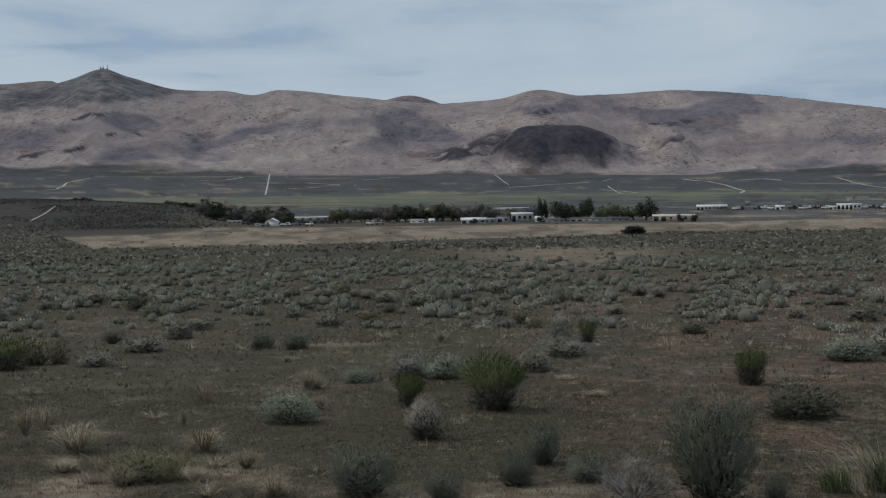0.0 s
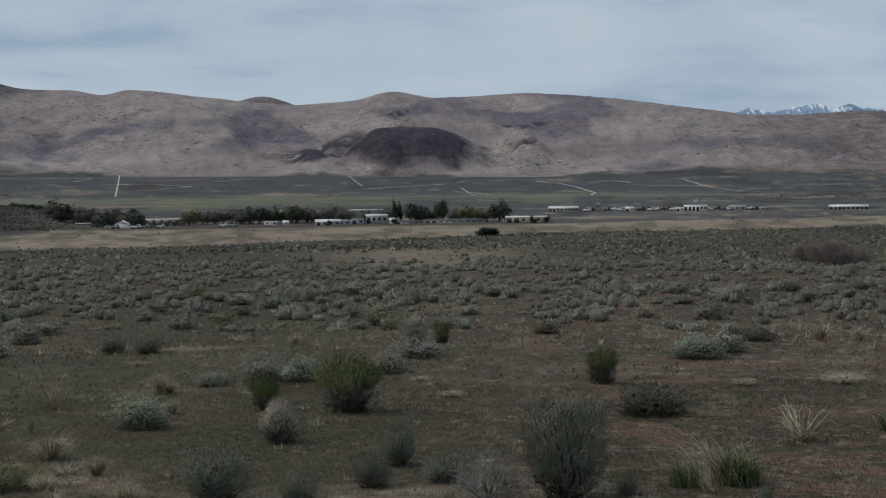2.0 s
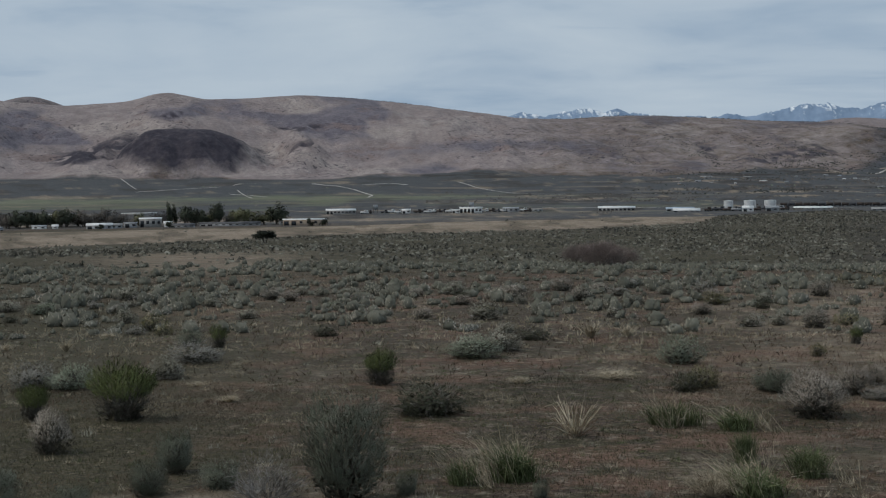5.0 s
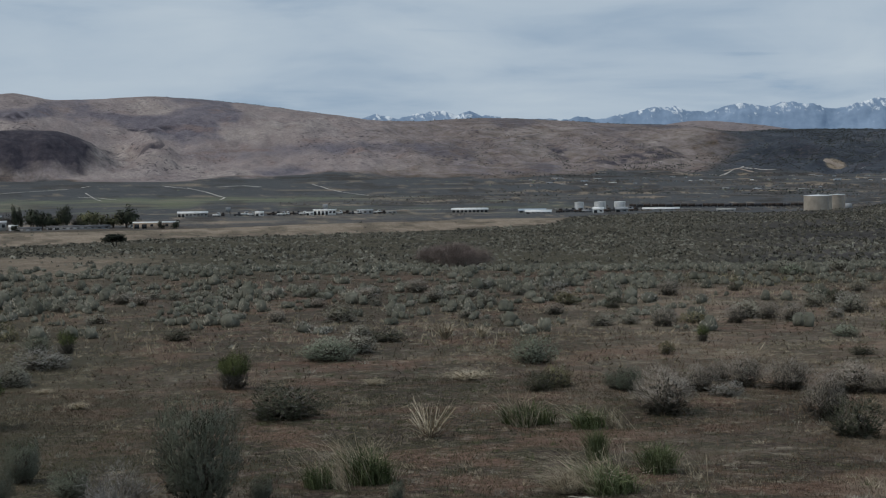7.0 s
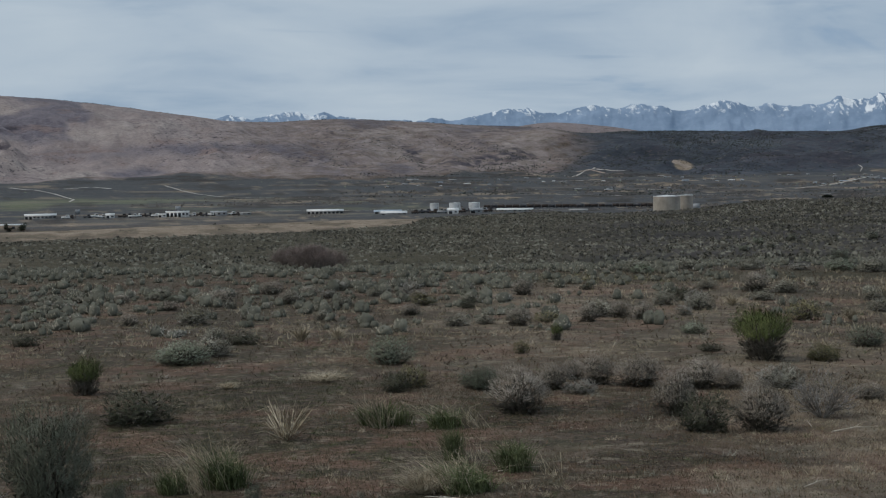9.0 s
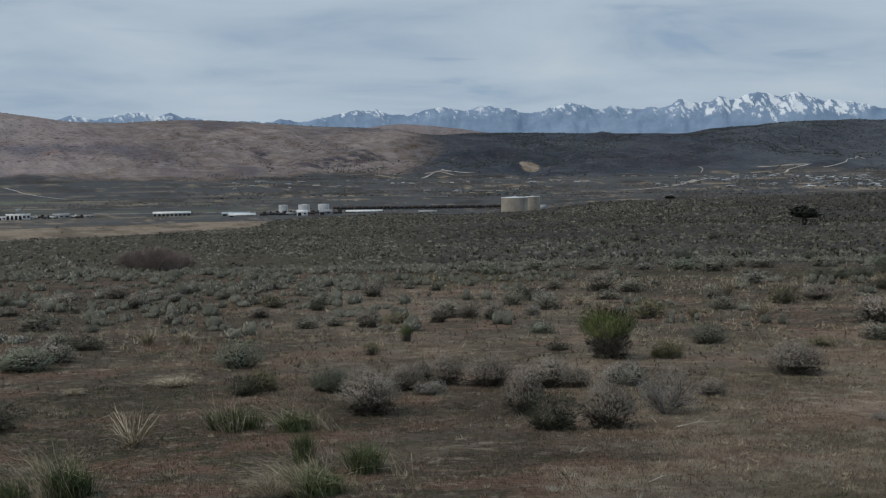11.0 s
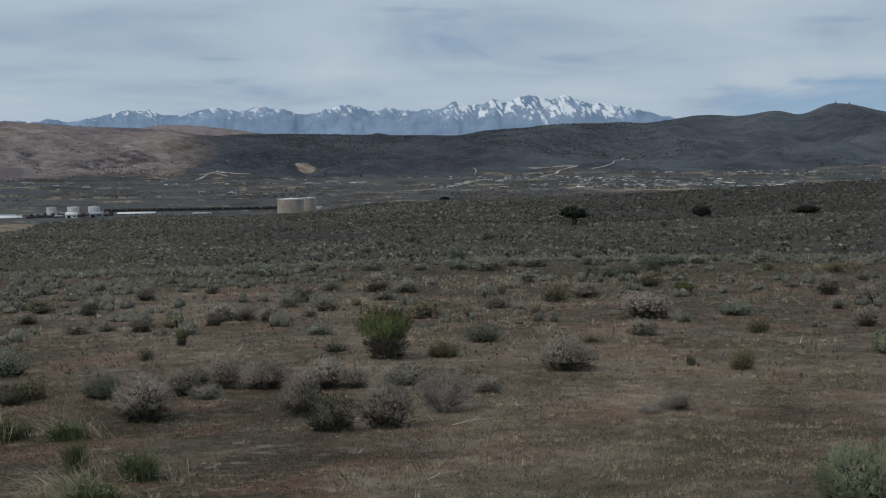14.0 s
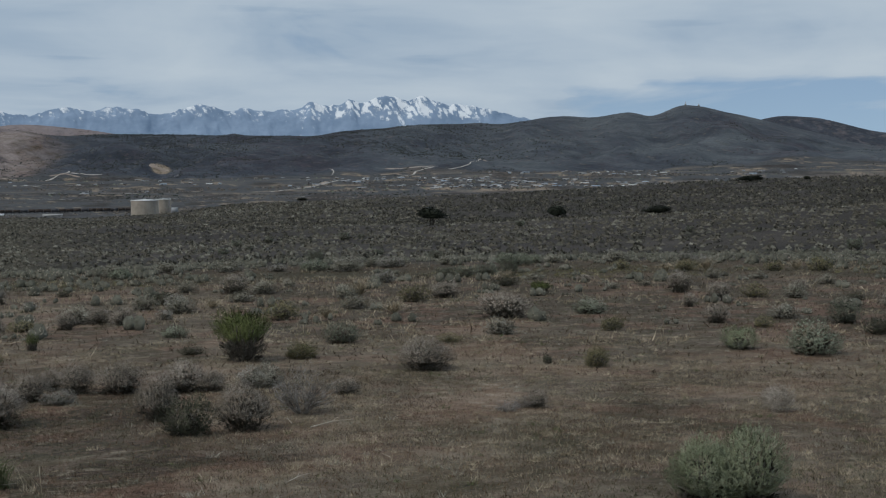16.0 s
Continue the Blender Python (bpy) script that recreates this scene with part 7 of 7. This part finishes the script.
tree("juniper", 61.88, 545, 2.6, 1.7, 0)
tree("juniper", 41.78, 1192, 8.6, 3.3, 0)
tree("willow", 20.16, 142, 3.4, 2.2, 1)
tree("willow", 20.84, 136, 3.8, 2.5, 1)
tree("willow", 21.52, 136, 3.8, 2.5, 1)
tree("willow", 22.09, 146, 3.3, 1.9, 2)
mast(-13.45, 3300, 9, "thin radio mast on the hill summit", 1)
mast(-13.29, 3300, 11, "radio mast with hut on the hill summit", 2)
mast(-13.55, 3300, 7, "short radio mast on the hill summit", 1)
mast(57.19, 3300, 9, "radio mast on the dark hill summit", 1)
mast(57.70, 3300, 6, "short radio mast on the dark hill summit", 1)
track("road", "pale dirt road on the valley slope", 1.9, ((-7.05, 2318), (-7.13, 1878), (-7.23, 1616)))
track("road", "pale dirt road on the valley slope", 3.1, ((-6.99, 1940), (-5.64, 1932), (-4.23, 1852)))
track("road", "pale dirt road on the valley slope", 2.5, ((-6.55, 1752), (-5.53, 1778), (-4.28, 1868)))
track("gravel_lot", "pale gravel yard on the slope", 9.9, ((-2.72, 2098), (-1.81, 2120)), GRAVEL)
track("road", "pale dirt road on the valley slope", 3.1, ((-3.36, 2010), (-2.22, 2070)))
track("road", "pale dirt road on the valley slope", 1.5, ((2.01, 2302), (2.30, 1976), (2.57, 1830)))
track("road", "pale dirt road on the valley slope", 3.7, ((2.57, 1740), (3.94, 1794), (5.87, 1870)))
track("road", "pale dirt road on the valley slope", 2.5, ((6.39, 1930), (6.71, 2012), (7.34, 2006)))
track("road", "pale dirt road on the valley slope", 1.5, ((6.55, 1752), (6.88, 1568), (7.15, 1468)))
track("road", "pale dirt road on the valley slope", 5.0, ((9.57, 1994), (10.02, 1898), (10.50, 1872)))
track("road", "pale dirt road on the valley slope", 2.5, ((10.50, 1872), (11.23, 1740), (11.95, 1548), (11.78, 1410)))
track("road", "pale dirt road on the valley slope", 2.5, ((15.45, 2018), (16.08, 1814), (16.66, 1710), (17.7, 1590), (18.4, 1560), (19.8, 1480)))
track("road", "pale dirt road on the valley slope", 2.5, ((-15.88, 1794), (-15.35, 1816), (-15.09, 1888), (-14.96, 1982), (-14.05, 2138)))
track("road", "pale dirt road on the valley slope", 2.2, ((-13.52, 1906), (-13.02, 1918)))
track("road", "pale dirt road on the valley slope", 3.1, ((-10.01, 2038), (-8.79, 2054), (-8.11, 2176)))
track("road", "faint pale track on the dark knoll", 0.6, ((-16.34, 640), (-15.80, 686), (-15.41, 728)))
track("road", "pale dirt road on the valley slope", 2.5, ((6.23, 1632), (7.07, 1582), (7.70, 1516)))
track("road", "pale dirt road on the valley slope", 5.6, ((11.59, 1910), (12.68, 1986), (13.35, 1898)))
track("road", "pale dirt road on the valley slope", 3.7, ((30.81, 2014), (31.93, 2058), (33.27, 1976)))
track("road", "pale dirt road on the valley slope", 3.1, ((31.37, 2360), (32.15, 2428), (32.71, 2484)))
track("road", "pale dirt road on the valley slope", 5.0, ((32.60, 2458), (33.93, 2420)))
track("road", "pale dirt road on the valley slope", 1.2, ((42.91, 2418), (43.07, 2366), (42.98, 2320)))
track("road", "pale dirt road on the valley slope", 1.9, ((45.26, 2368), (46.59, 2358), (47.25, 2378)))
track("road", "pale dirt road on the valley slope", 3.5, ((45.59, 2122), (46.37, 2324), (47.14, 2366)))
track("road", "pale dirt road on the valley slope", 1.9, ((47.69, 2358), (48.56, 2420), (49.00, 2570)))
track("road", "long pale road along the valley", 2.3, ((35.74, 1386), (38.48, 1382), (41.89, 1374)))
track("road", "pale dirt road on the valley slope", 3.8, ((40.53, 1638), (42.12, 1788), (43.25, 2042)))
track("road", "pale track beside the bare bank", 1.4, ((36.20, 2402), (37.35, 2454)))
track("road", "long pale road along the valley", 1.9, ((33.91, 1360), (31.63, 1444), (28.23, 1554)))
track("road", "long pale road along the valley", 3.1, ((18.78, 988), (21.76, 964), (25.64, 948), (31.03, 902)))
track("gravel_lot", "bare pinkish gravel bank on the dark hillside", 16.4, ((35.75, 2548), (36.09, 2548), (36.41, 2538)), GRAVEL)
track("gravel_lot", "pale gravel lot beside the scattered town", 7.7, ((24.01, 1932), (24.87, 1996), (25.62, 1912)), GRAVEL)
track("gravel_lot", "pale gravel lot beside the scattered town", 5.8, ((29.93, 2356), (30.49, 2350), (31.05, 2340)), GRAVEL)
track("gravel_lot", "pale gravel lot beside the scattered town", 4.4, ((31.95, 2434), (32.52, 2452), (33.08, 2420)), GRAVEL)
track("gravel_lot", "pale gravel lot beside the scattered town", 4.4, ((33.52, 1650), (34.43, 1660), (35.34, 1638)), GRAVEL)
track("gravel_lot", "pale gravel lot beside the scattered town", 5.8, ((39.69, 1626), (40.60, 1656), (41.29, 1648)), GRAVEL)
track("gravel_lot", "pale gravel lot beside the scattered town", 6.8, ((41.86, 1788), (42.43, 1866), (42.77, 2002)), GRAVEL)
track("gravel_lot", "pale gravel lot beside the scattered town", 4.8, ((44.93, 2302), (45.60, 2310), (46.28, 2230)), GRAVEL)
track("gravel_lot", "pale gravel lot beside the scattered town", 5.8, ((45.15, 2380), (46.05, 2364), (47.06, 2374)), GRAVEL)
track("gravel_lot", "pale gravel lot beside the scattered town", 2.9, ((48.62, 2578), (48.95, 2570), (49.31, 2512)), GRAVEL)
track("gravel_lot", "pale gravel lot beside the scattered town", 4.4, ((47.84, 1856), (48.51, 1866)), GRAVEL)
track("gravel_lot", "pale gravel lot beside the scattered town", 4.4, ((50.27, 1756), (51.15, 1784)), GRAVEL)
track("gravel_lot", "pale gravel lot beside the scattered town", 4.4, ((52.45, 1864), (53.52, 1830)), GRAVEL)
track("gravel_lot", "pale gravel lot beside the scattered town", 3.9, ((51.80, 2262), (52.66, 2366)), GRAVEL)
track("gravel_lot", "pale gravel lot beside the scattered town", 3.9, ((26.40, 2374), (27.27, 2358)), GRAVEL)
track("gravel_lot", "pale gravel lot beside the scattered town", 4.4, ((36.71, 1680), (38.09, 1680)), GRAVEL)


# ---- fallen sticks among the shrubs ----
def fallen_stick(b, d, length, turn, tilt=4.0):
    """A bleached stick with a side twig, lying on the turf."""
    V, F = [], []
    for p, q, r0, r1 in (((0, 0, 0.02), (0.55, 0.03, 0.05), 0.016, 0.012), ((0.55, 0.03, 0.05), (1.0, -0.02, 0.03), 0.012, 0.005), ((0.5, 0.03, 0.05), (0.72, 0.14, 0.1), 0.008, 0.003)):
        p, q = Vector(p) * length, Vector(q) * length
        way = (q - p).normalized()
        s = way.cross(Vector((0, 0, 1))).normalized()
        u = way.cross(s)
        o = len(V)
        for c, r in ((p, r0), (q, r1)):
            V += [tuple(c + r * length * (math.cos(k * 1.2566) * s + math.sin(k * 1.2566) * u)) for k in range(5)]
        F += [(o + k, o + (k + 1) % 5, o + 5 + (k + 1) % 5, o + 5 + k) for k in range(5)]
    ob = tagged(new("fallen_stick", mesh_of("fallen_stick", V, F, STICK)), "bleached dry stick lying on the turf", "stick", "fallen sticks")
    ob.matrix_basis = pose(*at(b, d, 0.005), 0, -tilt, turn)
    return ob


STICK = material("bleached_wood", [(0.3, 0.26, 0.21), (0.42, 0.37, 0.3), (0.52, 0.47, 0.4)], 4.0, by_object=0.2, fine=40)
for b, d, length, turn in ((41.95, 25.4, 0.85, -18), (41.2, 25.9, 0.5, 60), (40.9, 19.6, 0.55, 8), (27.9, 17.9, 0.7, 150), (28.7, 20.2, 0.6, -20), (45.2, 21.6, 0.3, 80)):
    fallen_stick(b, d, length, turn)

# ---- the scattered town at the foot of the eastern hills ----
rng = np.random.default_rng(77)
roofs = [("white", WHITE), ("grey", GREY), ("pale blue", BLUE_ROOF), ("dull white", OFF_WHITE), ("dark", SLATE)]
spots = []
while len(spots) < 330:
    if rng.uniform() < 0.6:
        b, d = 50.5 + 4.2 * rng.normal(), 1880 + 190 * rng.normal()
    else:
        b, d = rng.uniform(24, 62), rng.uniform(1620, 2290)
    dense = soft(rough(b * 30, d * 0.6, 60, 95, 3), -0.25, 0.35)
    if 24 < b < 62 and 1600 < d < 2290 and rng.uniform() < dense and all((b - u) ** 2 * 1000 + (d - v) ** 2 > 120 for u, v in spots):
        spots.append((b, d))
for i, (b, d) in enumerate(spots):
    tone, roof = roofs[int(rng.choice(5, p=[0.12, 0.32, 0.1, 0.26, 0.2]))]
    long = rng.uniform() < 0.3
    building("cottage" if not long else "hall", "small %s-roofed house of the scattered town" % tone if not long else "long %s-roofed shed of the scattered town" % tone,
             "house" if not long else "building", b, d, rng.uniform(2.4, 4.8) if not long else rng.uniform(6, 12), rng.uniform(1.2, 2.1), rng.uniform(3, 5),
             GREY if rng.uniform() < 0.5 else TAN, roof, 0.45, 2, 1, rng.uniform(-25, 25), "houses of the town")


def dots(count, test, w0, w1, tall, seed, d0=1580, d1=3310):
    """Small round trees over the far slopes."""
    r = np.random.default_rng(seed)
    b, d = r.uniform(-18, 66, count), r.uniform(d0, d1, count)
    x, y = d * np.sin(np.radians(b)), d * np.cos(np.radians(b))
    keep = r.uniform(0, 1, count) < test(b, d, x, y)
    w = r.uniform(w0, w1, count)[keep]
    return hummocks(x[keep], y[keep], w, w * tall, seed)


def juniper_growth(b, d, x, y):
    crest = soft(b, 9, 11) * (1 - soft(b, 30, 33)) * np.exp(-((d - 3290) / 14) ** 2)
    slope = soft(b, 19, 26) * soft(d, 2300, 2340) * 0.5 * soft(rough(x, y, 85, 91, 4), 0.08, 0.4) * (1 - soft(d, 2750, 3100))
    dark = soft(b, 30, 33) * soft(d, 2320, 2400) * 0.2 * soft(rough(x, y, 210, 92), -0.15, 0.3) * (1 - 0.7 * soft(b, 44, 52))
    forest = 0.95 * soft(b, 31.5, 34) * (1 - soft(b, 46, 52)) * soft(d, 2480, 2620) * soft(rough(x, y, 200, 96, 4) + 0.28, -0.05, 0.35)
    dark = dark + forest + 0.5 * soft(b, 40, 48) * soft(d, 2500, 2600) * soft(-gullies(b, d), 0.25, 0.7) * soft(rough(x, y, 170, 97), -0.1, 0.3)
    top = 1.0 * blot(b, d, 29.2, 2560, 1.9, 120, 4) * soft(rough(x, y, 60, 98, 3), -0.2, 0.3) + 0.8 * blot(b + (d - 2560) * 0.004, d, 25.4, 2560, 0.3, 140) + 0.45 * blot(b, d, 26.5, 2350, 2.5, 25, 2)
    return np.clip(crest * 0.8 + slope + dark + top, 0, 1)


stuff("hill_junipers", dots(150000, juniper_growth, 1.3, 3.0, 0.75, 5), HILL_JUNIPER, "dark junipers dotted over the hill slopes", "trees")
stuff("town_trees", dots(30000, lambda b, d, x, y: 0.9 * soft(b, 20, 28) * (1 - soft(d, 2250, 2330)) * soft(rough(b * 25, d, 90, 93), 0.0, 0.35), 1.8, 4.2, 0.75, 6), TREE_BARE, "bare grey trees between the houses of the town", "trees")
stuff("fan_scrub", dots(9000, lambda b, d, x, y: (0.05 + 0.3 * soft(b, 16, 26)) * (1 - soft(d, 2250, 2330)) * soft(rough(x, y, 90, 94), -0.1, 0.5), 2.0, 4.5, 0.5, 7), SAGE_DARK, "dark brush on the slopes below the hills", "scrub")
stuff("valley_brush", dots(26000, lambda b, d, x, y: 0.7 * soft(b, 12, 20) * soft(rough(b * 6, d * 1.3, 60, 99, 4, 0.6), 0.12, 0.4), 1.6, 3.6, 0.4, 8, 800, 1700), TREE_BARE, "dark brush in thin rows along the fields of the valley", "scrub")
stuff("slope_brush", dots(30000, lambda b, d, x, y: 0.6 * soft(b, 20, 28) * (1 - soft(d, 2230, 2330)) * soft(rough(b * 20, d, 70, 100, 4), 0.1, 0.4), 1.2, 2.6, 0.5, 9, 1400, 2340), HILL_JUNIPER, "dark bushes dotted over the fans below the hills", "scrub")
stuff("knoll_scrub", dots(90000, lambda b, d, x, y: (1 - soft(b, -12, -8.5)) * soft(rough(x, y, 30, 113, 3), -0.5, 0.1), 0.7, 1.7, 0.45, 10, 560, 890), FAR_DARK, "dark sagebrush covering the knoll", "scrub")
